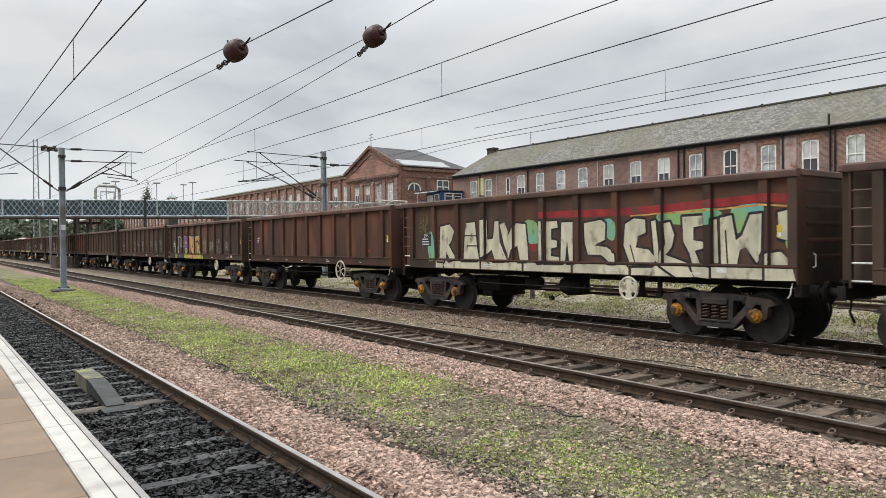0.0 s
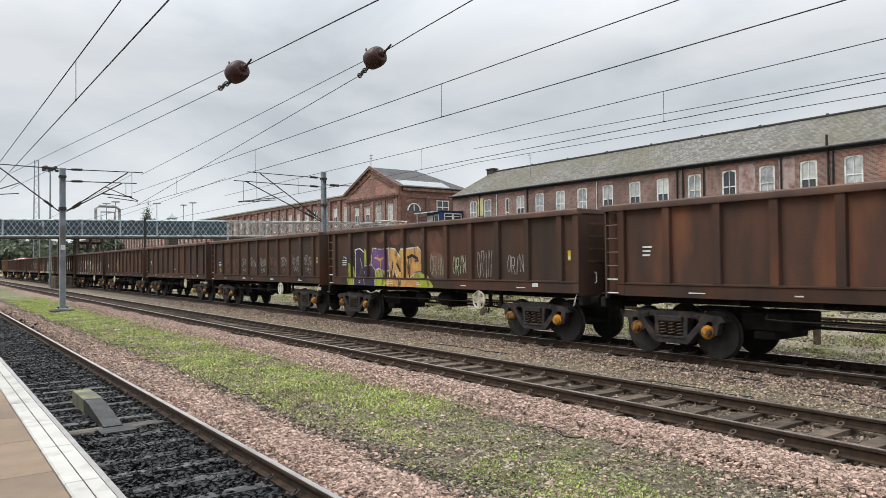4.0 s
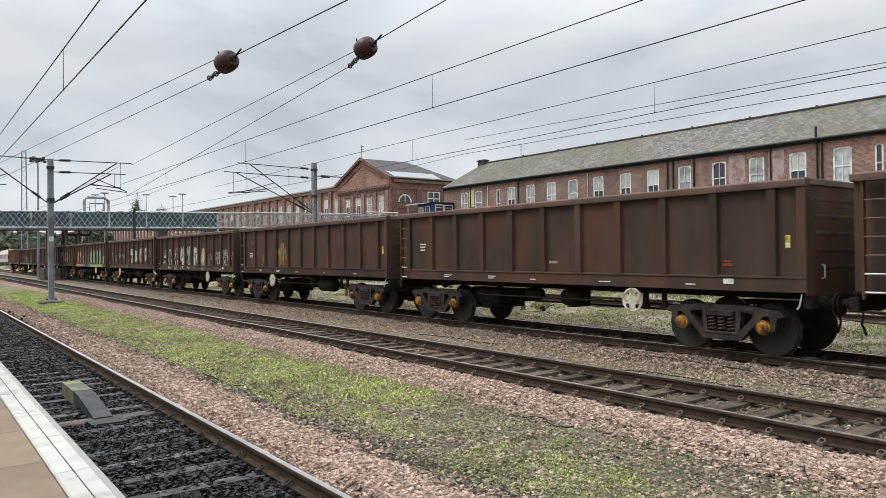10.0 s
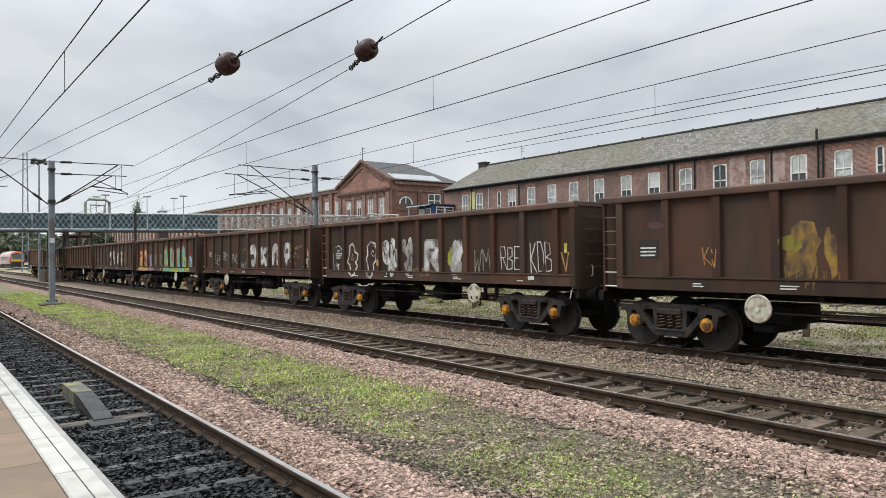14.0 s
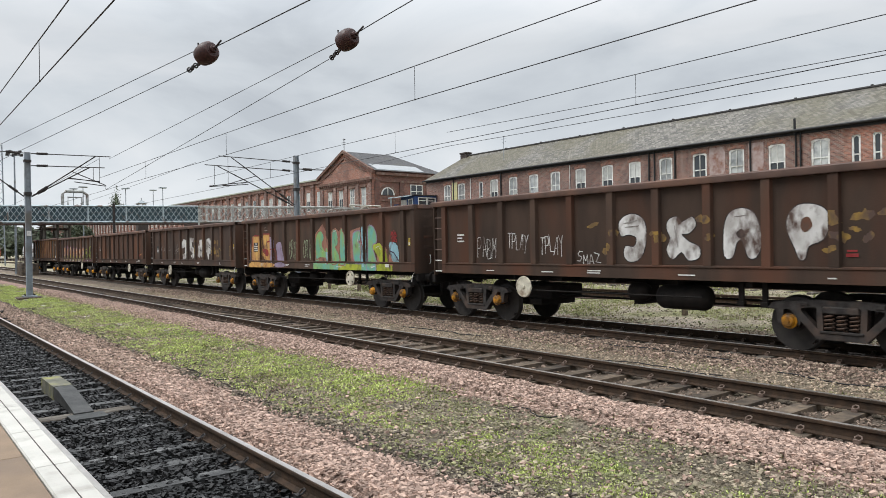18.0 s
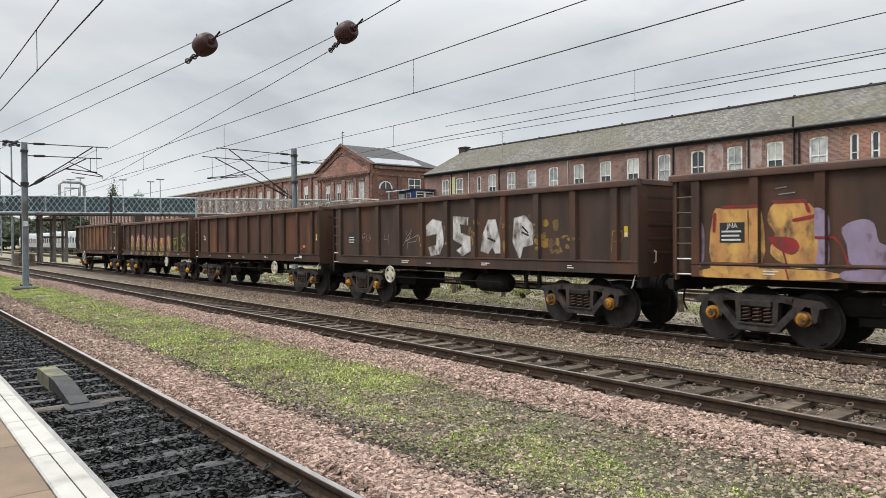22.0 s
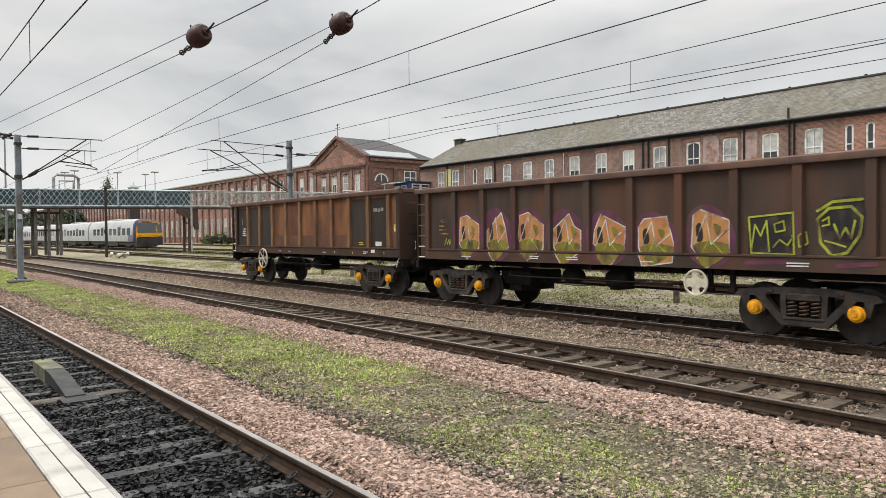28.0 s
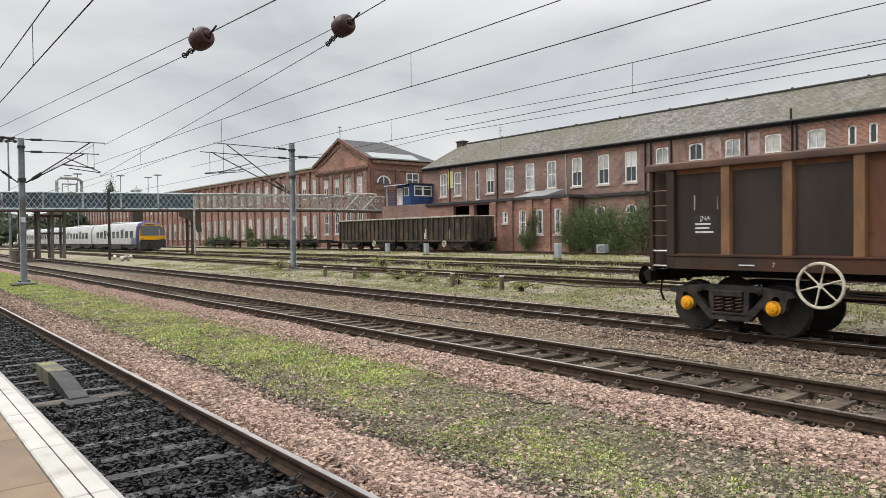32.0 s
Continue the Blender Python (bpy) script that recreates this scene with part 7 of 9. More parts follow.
# ---------------------------------------------------------------- paint and lettering on the wagon sides
def spray(name, c, c2=None, worn=0.50):
    """Worn spray paint: a second tone in clouds, and the brown of the wagon showing through in streaks."""
    m = mat(name, c, c2 or tuple(v * 0.66 for v in c), 3.2, 0.65, 0, 0.08, 30, (0.075, 0.048, 0.038), 4.5, worn, worn + 0.2, stretch=(1, 1, 0.6))
    return m


PAINT = {"violet": spray("violet_spray_paint", (0.15, 0.075, 0.20), (0.09, 0.05, 0.13), 0.56), "salmon": spray("salmon_spray_paint", (0.30, 0.145, 0.095), (0.22, 0.10, 0.075), 0.52),
         "cream": spray("cream_spray_paint", (0.54, 0.49, 0.36), (0.36, 0.34, 0.26), 0.56), "black": spray("black_spray_paint", (0.022, 0.02, 0.02)), "white": spray("white_spray_paint", (0.60, 0.59, 0.57), (0.34, 0.32, 0.30), 0.47),
         "teal": spray("teal_spray_paint", (0.12, 0.33, 0.29), (0.20, 0.32, 0.12), 0.60), "green": spray("green_spray_paint", (0.22, 0.35, 0.10), (0.13, 0.30, 0.20), 0.60), "lime": spray("lime_spray_paint", (0.34, 0.38, 0.04)), "red": spray("red_spray_paint", (0.26, 0.03, 0.03)),
         "orange": spray("orange_spray_paint", (0.46, 0.23, 0.08), (0.33, 0.14, 0.06), 0.58), "amber": spray("amber_spray_paint", (0.54, 0.33, 0.09), (0.38, 0.18, 0.07)), "purple": spray("purple_spray_paint", (0.045, 0.030, 0.062)), "lilac": spray("lilac_spray_paint", (0.26, 0.21, 0.30), (0.20, 0.15, 0.20), 0.58),
         "pink": spray("pink_brown_spray_paint", (0.17, 0.085, 0.065)), "magenta": spray("magenta_spray_haze", (0.12, 0.04, 0.07)), "blue": spray("pale_blue_spray_paint", (0.25, 0.42, 0.48)), "yellow": spray("yellow_spray_paint", (0.55, 0.42, 0.04)),
         "mustard": spray("mustard_spray_paint", (0.27, 0.165, 0.035), (0.15, 0.095, 0.03), 0.42), "palegreen": spray("pale_green_spray_line", (0.34, 0.40, 0.26)), "chalk": spray("chalky_spray_line", (0.30, 0.28, 0.26)), "rust": spray("rust_bloom", (0.12, 0.055, 0.032)),
         "olive": spray("olive_spray_paint", (0.20, 0.17, 0.03)), "label": LABEL, "panel": LABELDARK, "dark": BODYGREY}

STROKES = {
    "R": [[(0, 0), (0, 1), (0.8, 1), (0.95, 0.76), (0.8, 0.52), (0.1, 0.5)], [(0.4, 0.5), (1, 0)]], "I": [[(0.5, 0), (0.5, 1)]],
    "S": [[(0.95, 0.95), (0.25, 1), (0.05, 0.74), (0.3, 0.54), (0.8, 0.47), (0.95, 0.25), (0.75, 0.0), (0.05, 0.05)]], "M": [[(0, 0), (0.08, 1), (0.5, 0.4), (0.92, 1), (1, 0)]],
    "F": [[(0, 0), (0, 1), (0.9, 1)], [(0, 0.5), (0.7, 0.5)]], "E": [[(1, 1), (0.05, 1), (0.05, 0), (1, 0)], [(0.05, 0.5), (0.75, 0.5)]], "N": [[(0, 0), (0.05, 1), (0.95, 0), (1, 1)]], "C": [[(1, 0.92), (0.35, 1), (0, 0.65), (0, 0.35), (0.3, 0), (1, 0.06)]],
    "W": [[(0, 1), (0.2, 0), (0.5, 0.65), (0.8, 0), (1, 1)]], "A": [[(0, 0), (0.42, 1), (0.6, 1), (1, 0)], [(0.2, 0.36), (0.8, 0.36)]], "P": [[(0.05, 0), (0, 1), (0.8, 1), (0.98, 0.76), (0.8, 0.48), (0.05, 0.46)]],
    "O": [[(0.5, 0), (0.1, 0.2), (0, 0.6), (0.3, 1), (0.75, 0.95), (1, 0.5), (0.85, 0.1), (0.5, 0)]], "L": [[(0, 1), (0, 0), (0.9, 0)]], "T": [[(0, 1), (1, 1)], [(0.5, 1), (0.5, 0)]], "D": [[(0, 0), (0, 1), (0.6, 1), (1, 0.6), (0.9, 0.2), (0.55, 0), (0, 0)]],
    "Q": [[(0.05, 0.95), (0.65, 1), (1, 0.7), (1, 0.3), (0.7, 0), (0.1, 0.05), (0, 0.3)]], "H": [[(0, 0), (0, 1)], [(1, 0), (1, 1)], [(0, 0.5), (1, 0.5)]], "Y": [[(0, 1), (0.5, 0.5), (1, 1)], [(0.5, 0.5), (0.3, -0.2)]],
    "Z": [[(0, 1), (1, 0.85), (0.1, 0.1), (1, 0)]], "V": [[(0, 1), (0.45, 0), (1, 1)]], "K": [[(0, 0), (0, 1)], [(0.9, 1), (0.05, 0.45), (1, 0)]], "B": [[(0, 0), (0, 1), (0.8, 0.95), (0.85, 0.6), (0.1, 0.5), (0.95, 0.4), (0.9, 0.05), (0, 0)]]}


def clip_poly(poly, i, lo, hi):
    """A convex outline cut to lo..hi along its axis i."""
    for lim, sign in ((lo, 1), (hi, -1)):
        out = []
        for a, b in zip(poly, poly[1:] + poly[:1]):
            da, db = (a[i] - lim) * sign, (b[i] - lim) * sign
            if da >= 0:
                out.append(a)
            if da * db < 0:
                t = da / (da - db)
                out.append((a[0] + (b[0] - a[0]) * t, a[1] + (b[1] - a[1]) * t))
        poly = out
        if len(poly) < 3:
            return []
    return poly


SURFACES = [(-6.0, 6.6, SILL + 0.004, LEDGE - 0.035, -WIDE + 0.02)]
_edges = [-5.9] + [v for x in RIBS for v in (x - RIBW - 0.02, x + RIBW + 0.02)] + [6.42]
for _a, _b in zip(_edges[::2], _edges[1::2]):
    SURFACES.append((_a, _b, LEDGE + 0.032, TOP - 0.152, -PANEL))
for _x in RIBS:
    SURFACES.append((_x - RIBW, _x + RIBW, LEDGE + 0.032, TOP - 0.152, -WIDE + 0.015))


class Mural:
    """Sprayed paint on one wagon's side, laid on sheets, posts and sill alike."""

    def __init__(self, wagon, seed):
        self.w, self.n, self.r, self.groups, self.current = wagon, 0, random.Random(seed), [], None

    def begin(self, name, label=""):
        """What follows until finish() is one painted shape."""
        self.current = (name, label, {})
        self.groups.append(self.current)

    def finish(self):
        self.current = None

    def lay(self, poly, colour, layer):
        self.n += 1
        off = 0.0025 + 0.0022 * layer + 0.00002 * (self.n % 60)
        if self.current is None:
            self.groups.append(("stencil" if colour in ("label", "panel") else "paint_patch", "", {}))
        g = (self.current or self.groups[-1])[2].setdefault(colour, Geo())
        for x0, x1, z0, z1, y in SURFACES:
            p = clip_poly(clip_poly(poly, 0, x0, x1), 1, z0, z1)
            if len(p) >= 3:
                g.add([(a, y - off, b) for a, b in p], [tuple(range(len(p)))])

    def line(self, pts, wide, colour, layer):
        mine = self.current is None
        if mine:
            self.begin("sprayed_line", colour + " sprayed line")
        for (x0, z0), (x1, z1) in zip(pts, pts[1:]):
            ln = math.hypot(x1 - x0, z1 - z0) or 1e-6
            nx, nz = -(z1 - z0) / ln * wide / 2, (x1 - x0) / ln * wide / 2
            self.lay([(x0 + nx, z0 + nz), (x1 + nx, z1 + nz), (x1 - nx, z1 - nz), (x0 - nx, z0 - nz)], colour, layer)
        if wide > 0.02:
            for x, z in pts:
                self.lay([(x + wide / 2 * math.cos(k * math.pi / 5), z + wide / 2 * math.sin(k * math.pi / 5)) for k in range(10)], colour, layer)
        if mine:
            self.finish()

    def shape(self, pts, colour, layer, edge=None, rim=0.04, smooth=True):
        """A closed outline filled with paint; a dark rim lies under it, a pale one over it."""
        n = len(pts)
        if smooth:
            out = []
            for i in range(n):
                p, a, b, q = (pts[(i + k) % n] for k in (-1, 0, 1, 2))
                for t in (0, 1 / 3, 2 / 3):
                    out.append(tuple(0.5 * (2 * a[c] + (b[c] - p[c]) * t + (2 * p[c] - 5 * a[c] + 4 * b[c] - q[c]) * t * t + (3 * a[c] - p[c] - 3 * b[c] + q[c]) * t ** 3) for c in (0, 1)))
            pts = out
        self.begin("paint_shape", colour + " sprayed shape")
        if edge == "black":
            self.line(pts + pts[:1], 2 * rim, edge, layer - 1)
        for tri in tessellate_polygon([[Vector((x, z, 0)) for x, z in pts]]):
            self.lay([pts[i] for i in tri], colour, layer)
        if edge and edge != "black":
            self.line(pts + pts[:1], 1.4 * rim, edge, layer + 1)
        self.finish()

    def word(self, text, x0, x1, z0, z1, wide, fill, edge="black", rim=0.05, gap=0.3, layer=1, jitter=0.04):
        n = len(text)
        step = (x1 - x0) / n
        for i, ch in enumerate(text):
            if ch == " ":
                continue
            a, w = x0 + i * step + step * gap / 2, step * (1 - gap)
            dz = self.r.uniform(-jitter, jitter)
            sl = self.r.uniform(-0.06, 0.06)
            f = fill[i % len(fill)] if isinstance(fill, (list, tuple)) else fill
            mine = self.current is None
            if mine:
                self.begin("graffiti_letter", f + " sprayed letter")
            for s in STROKES[ch]:
                pts = [(a + w * p + sl * (q - 0.5), z0 + dz + (z1 - z0) * q) for p, q in s]
                if edge:
                    self.line(pts, wide + 2 * rim, edge, layer)
                self.line(pts, wide, f, layer + 1)
            if mine:
                self.finish()

    def tag(self, text, x0, x1, z0, z1, colour, wide=0.022):
        self.begin("sprayed_tag", colour + " sprayed tag")
        self.word(text, x0, x1, z0, z1, wide, colour, None, 0, 0.22, 3, 0.05)
        self.finish()

    def blob(self, x, z, rx, rz, colour, layer=0, rough=0.25, n=16):
        ph = self.r.uniform(0, 9)
        mine = self.current is None
        if mine:
            self.begin("paint_patch", colour + " sprayed patch")
        rim = []
        for k in range(n):
            a = 2 * math.pi * k / n
            q = 1 + rough * math.sin(2.0 * a + ph) * 0.6 + rough * self.r.uniform(-0.5, 0.5)
            rim.append((x + rx * q * math.cos(a), z + rz * q * math.sin(a)))
        for k in range(n):
            self.lay([(x, z), rim[k], rim[(k + 1) % n]], colour, layer)
        if mine:
            self.finish()

    def rect(self, x0, x1, z0, z1, colour, layer=3):
        self.lay([(x0, z0), (x1, z0), (x1, z1), (x0, z1)], colour, layer)

    def drips(self, x0, x1, z, n, colour, layer=1):
        for i in range(n):
            x = self.r.uniform(x0, x1)
            self.rect(x, x + 0.015, z - self.r.uniform(0.1, 0.35), z, colour, layer)

    def done(self):
        for name, label, geos in self.groups:
            v, f, mi = [], [], []
            for i, g in enumerate(geos.values()):
                f += [tuple(len(v) + q for q in p) for p in g.f]
                mi += [i] * len(g.f)
                v += g.v
            if f:
                me = bpy.data.meshes.new(name)
                me.from_pydata(v, [], f)
                for c in geos:
                    me.materials.append(PAINT[c])
                me.polygons.foreach_set("material_index", mi)
                part(name, me, None, self.w, label)


def stencils(m, k):
    rr = random.Random(k + 30)
    if k == 11:
        for i, ln in enumerate((0.44, 0.36, 0.28)):
            m.rect(-5.45, -5.45 + ln, 1.98 + i * 0.11, 2.02 + i * 0.11, "mustard", 4)
        m.line([(-5.2, 1.68), (-5.12, 1.86), (-5.08, 1.70), (-5.0, 1.84), (-4.97, 1.68), (-4.9, 1.86)], 0.025, "lime", 5)
    elif k % 3 != 1:
        m.rect(-5.46, -4.95, 1.95, 2.34, "panel", 2)
        for i in range(3):
            m.rect(-5.42, -5.42 + rr.uniform(0.3, 0.44), 1.99 + i * 0.08, 2.025 + i * 0.08, "label", 4)
    else:
        for i in range(3):
            m.rect(-5.4, -5.4 + rr.uniform(0.2, 0.34), 2.15 + i * 0.09, 2.19 + i * 0.09, "label", 4)
    for x in (-4.3, -2.0, -0.6, 1.8, 4.4):
        x += rr.uniform(-0.3, 0.3)
        for i in range(rr.choice((1, 2))):
            m.rect(x, x + rr.uniform(0.12, 0.4), 1.36 + i * 0.05, 1.385 + i * 0.05, "label", 4)
    if k % 2 == 0:
        m.rect(5.0, 5.22, 1.40, 1.50, "label", 4)
    m.rect(6.20, 6.30, 2.08, 2.32, "yellow", 4)
    m.rect(6.215, 6.285, 2.10, 2.18, "label", 5)
    if k in (1, 4, 7, 10):
        m.rect(4.95, 5.15, 1.74, 1.80, "red", 4), m.rect(4.97, 5.13, 1.83, 1.86, "red", 4)


def text_mesh(body, size, material):
    cu = bpy.data.curves.new("lettering", "FONT")
    cu.body, cu.size, cu.align_x = body, size, "CENTER"
    ob = bpy.data.objects.new("lettering", cu)
    me = bpy.data.meshes.new_from_object(ob)
    bpy.data.objects.remove(ob)
    me.materials.append(material)
    return me


def paint_train():
    mu = {k: Mural(w, k + 5) for k, w in WAGONS.items()}
    for k, m in mu.items():
        stencils(m, k)
    # whole-side lettering in cream
    m = mu[0]
    m.begin("paint_band", "cream sprayed band along the sill")
    for i in range(26):
        x = -4.6 + i * 0.44
        m.rect(x, x + (0.46 if i % 4 else 0.36), 1.29, 1.56, "cream", 0)
    m.finish()
    m.shape([(-5.12, 2.27), (-4.78, 2.38), (-4.66, 1.58), (-5.06, 1.54)], "teal", 0, None, 0.05, True)
    m.shape([(-0.66, 2.59), (-0.21, 2.53), (-0.17, 2.01), (-0.56, 2.06)], "teal", 0, None, 0.05, True)
    m.shape([(2.06, 2.55), (2.41, 2.49), (2.4, 2.07), (2.08, 2.16)], "teal", 0, None, 0.05, True)
    m.shape([(3.74, 2.65), (4.92, 2.69), (4.99, 2.38), (3.96, 2.39), (3.59, 2.5)], "green", 0, None, 0.05, True)
    m.shape([(5.28, 2.66), (5.92, 2.73), (5.95, 2.52), (5.62, 2.29), (5.35, 2.19)], "teal", 0, None, 0.05, True)
    m.shape([(-0.48, 2.3), (-0.14, 2.29), (-0.18, 1.82), (-0.48, 1.86)], "red", 0, None, 0.05, True)
    m.line([(-0.07, 2.73), (2.39, 2.71), (3.6, 2.73), (4.92, 2.79), (5.92, 2.84), (6.56, 2.8)], 0.17, "red", 0)
    m.line([(2.81, 2.61), (4.92, 2.66), (5.92, 2.71), (6.56, 2.65)], 0.035, "amber", 1)
    m.shape([(-4.45, 2.54), (-3.96, 2.6), (-3.75, 2.39), (-3.9, 2.09), (-4.03, 1.98), (-3.67, 1.56), (-3.94, 1.49), (-4.16, 1.78), (-4.17, 1.48), (-4.51, 1.48)], "cream", 2, "black", 0.055, False)
    m.shape([(-3.17, 2.62), (-2.76, 2.63), (-2.67, 1.92), (-2.58, 1.53), (-3.3, 1.52), (-3.25, 2.13)], "cream", 2, "black", 0.055, False)
    m.shape([(-2.49, 2.68), (-2.23, 2.69), (-2.21, 2.12), (-1.96, 2.15), (-1.88, 2.63), (-1.73, 2.63), (-1.68, 2.07), (-1.38, 1.54), (-1.87, 1.52), (-2.02, 1.84), (-2.38, 1.63), (-2.54, 1.68)], "cream", 2, "black", 0.055, False)
    m.shape([(-1.67, 2.53), (-1.48, 2.59), (-1.25, 2.18), (-1.01, 2.55), (-0.64, 2.52), (-0.56, 1.91), (-0.54, 1.54), (-0.85, 1.53), (-0.96, 1.96), (-1.14, 1.84), (-1.26, 1.53), (-1.49, 1.96)], "cream", 2, "black", 0.055, False)
    m.shape([(-0.11, 2.56), (0.02, 2.58), (0.04, 1.51), (-0.13, 1.5)], "cream", 2, "black", 0.055, False)
    m.shape([(0.13, 2.56), (0.52, 2.56), (0.54, 2.4), (0.31, 2.37), (0.31, 2.1), (0.51, 2.07), (0.51, 1.91), (0.3, 1.88), (0.3, 1.68), (0.58, 1.66), (0.58, 1.51), (0.12, 1.51)], "cream", 2, "black", 0.055, False)
    m.shape([(0.67, 2.52), (1.07, 2.53), (1.13, 1.52), (0.93, 1.52), (0.86, 2.09), (0.78, 1.52), (0.63, 1.51)], "cream", 2, "black", 0.055, False)
    m.shape([(1.42, 2.48), (1.95, 2.55), (2.08, 2.46), (2.06, 2.08), (1.72, 1.95), (2.11, 1.91), (2.4, 1.74), (2.42, 1.54), (2.21, 1.54), (1.94, 1.73), (1.54, 1.73), (1.44, 2)], "cream", 2, "black", 0.055, False)
    m.shape([(2.66, 2.43), (2.91, 2.55), (3.21, 2.51), (3.22, 2.23), (3.01, 2.15), (2.95, 1.9), (3.3, 1.85), (3.53, 1.61), (3.43, 1.51), (2.8, 1.5), (2.61, 1.95)], "cream", 2, "black", 0.055, False)
    m.shape([(3.37, 2.47), (3.54, 2.49), (3.61, 1.94), (3.62, 1.56), (3.45, 1.66)], "cream", 2, "black", 0.055, False)
    m.shape([(3.69, 2.42), (3.85, 2.44), (3.96, 2.17), (3.89, 1.9), (3.73, 1.74), (4.31, 1.56), (4.47, 1.29), (4.04, 1.28), (3.64, 1.51), (3.64, 1.78), (3.73, 1.98)], "cream", 2, "black", 0.055, False)
    m.shape([(4.16, 2.54), (4.65, 2.55), (4.65, 2.35), (4.42, 2.32), (4.42, 2.05), (4.66, 2.01), (4.64, 1.88), (4.45, 1.83), (4.57, 1.56), (4.82, 1.48), (4.82, 1.27), (4.48, 1.3), (4.32, 1.79), (4.18, 2.02)], "cream", 2, "black", 0.055, False)
    m.shape([(4.88, 2.45), (4.96, 2.47), (4.99, 1.58), (4.89, 1.58)], "cream", 2, "black", 0.055, False)
    m.shape([(5.03, 2.49), (5.28, 2.53), (5.37, 2.04), (5.5, 2.13), (5.67, 2.53), (5.95, 2.54), (5.93, 1.83), (5.8, 1.6), (5.58, 1.9), (5.45, 1.85), (5.39, 1.57), (5.05, 1.57)], "cream", 2, "black", 0.055, False)
    m.shape([(6.22, 2.55), (6.41, 2.59), (6.56, 2.53), (6.56, 2.26), (6.41, 2.03), (6.24, 2.07)], "cream", 2, "black", 0.055, False)
    m.shape([(6, 1.78), (6.27, 1.82), (6.51, 1.59), (6.59, 1.29), (6, 1.27)], "cream", 2, "black", 0.055, False)
    m.shape([(6.36, 2), (6.59, 2.16), (6.6, 1.61), (6.49, 1.73)], "green", 2, None, 0.05, True)
    m.line([(-3.21, 2.25), (-2.67, 2.24)], 0.03, "black", 5)
    m.line([(-3.13, 1.95), (-2.64, 1.95)], 0.03, "black", 5)
    m.line([(-2.38, 1.63), (-2.03, 1.45)], 0.03, "black", 5)
    m.line([(2.8, 1.95), (2.95, 1.5)], 0.03, "black", 5)
    m.line([(5.15, 2.23), (5.19, 1.59)], 0.03, "black", 5)
    m.tag("ISFA", -5.56, -5.11, 2.69, 3.14, "olive", 0.024)
    m.tag("EAE", -5.57, -5.12, 2.36, 2.62, "olive", 0.024)
    # purple and orange piece, and pale tags
    m = mu[2]
    for x, z, rx, rz in ((0.6, 2.6, 0.5, 0.5), (-0.4, 2.85, 0.4, 0.3), (-1.6, 2.9, 0.4, 0.25), (-2.6, 2.95, 0.35, 0.2)):
        m.blob(x, z, rx, rz, "rust", 0)
    m.shape([(-4.91, 1.98), (-4.7, 2.06), (-4.51, 1.76), (-4.45, 1.26), (-4.87, 1.27)], "lime", 0, None, 0.05, True)
    m.shape([(-3.77, 2.49), (-3.54, 2.53), (-3.5, 2.03), (-3.67, 2)], "lime", 0, None, 0.05, True)
    m.shape([(-1.49, 2.44), (-1.33, 2.46), (-1.3, 2.14), (-1.42, 2.24)], "green", 0, None, 0.05, True)
    m.shape([(-3.02, 1.86), (-2.31, 1.86), (-2.24, 1.29), (-2.9, 1.24)], "lime", 0, None, 0.05, True)
    m.shape([(-0.63, 1.7), (-0.05, 1.74), (0.43, 1.45), (0.49, 1.26), (-0.57, 1.25)], "lime", 0, None, 0.05, True)
    m.shape([(-1.33, 1.54), (-0.34, 1.55), (-0.34, 1.25), (-1.33, 1.25)], "amber", 0, None, 0.05, True)
    m.shape([(-2.16, 1.53), (-1.33, 1.54), (-1.33, 1.24), (-2.09, 1.24)], "amber", 0, None, 0.05, True)
    m.shape([(0.33, 2.35), (0.85, 2.33), (1.09, 2.04), (1.06, 1.6), (0.38, 1.65)], "pink", 0, None, 0.05, True)
    m.shape([(-4.44, 2.56), (-4.1, 2.6), (-3.77, 2.44), (-3.67, 2.12), (-3.64, 1.96), (-3.15, 2.02), (-3.02, 1.76), (-2.94, 1.45), (-2.9, 1.24), (-4.42, 1.25)], "purple", 1, "white", 0.03, False)
    m.shape([(-3.21, 2.59), (-2.54, 2.53), (-2.06, 2.56), (-2.03, 1.83), (-2.31, 1.77), (-2.46, 1.86), (-2.56, 1.76), (-2.79, 1.88), (-3.02, 1.81), (-3.31, 2.03)], "violet", 1, "white", 0.03, False)
    m.shape([(-2.14, 2.57), (-1.72, 2.53), (-1.32, 2.18), (-1.33, 1.52), (-1.62, 1.54), (-1.73, 1.83), (-1.89, 1.53), (-2.08, 1.56)], "amber", 2, "white", 0.03, False)
    m.shape([(-1.3, 2.51), (-0.35, 2.56), (-0.13, 2.39), (-0.11, 1.77), (-0.5, 1.73), (-0.82, 1.57), (-1.04, 1.54), (-1.29, 1.57)], "amber", 2, "white", 0.03, False)
    m.line([(-3.01, 2.25), (-2.68, 2.18), (-2.35, 2.23)], 0.08, "amber", 5)
    m.line([(-2.63, 2.2), (-2.66, 1.81)], 0.06, "amber", 5)
    m.line([(-2.84, 2.34), (-2.78, 2.14)], 0.04, "amber", 5)
    m.line([(-1.99, 1.56), (-1.84, 2.09)], 0.06, "black", 5)
    m.line([(-1.6, 2.03), (-1.41, 1.79)], 0.09, "black", 5)
    m.line([(-0.93, 2.23), (-0.69, 2.3), (-0.39, 2.2)], 0.1, "black", 5)
    m.line([(-0.48, 2.12), (-0.33, 2.13)], 0.07, "black", 5)
    m.line([(-0.89, 2.15), (-0.85, 1.58)], 0.05, "black", 5)
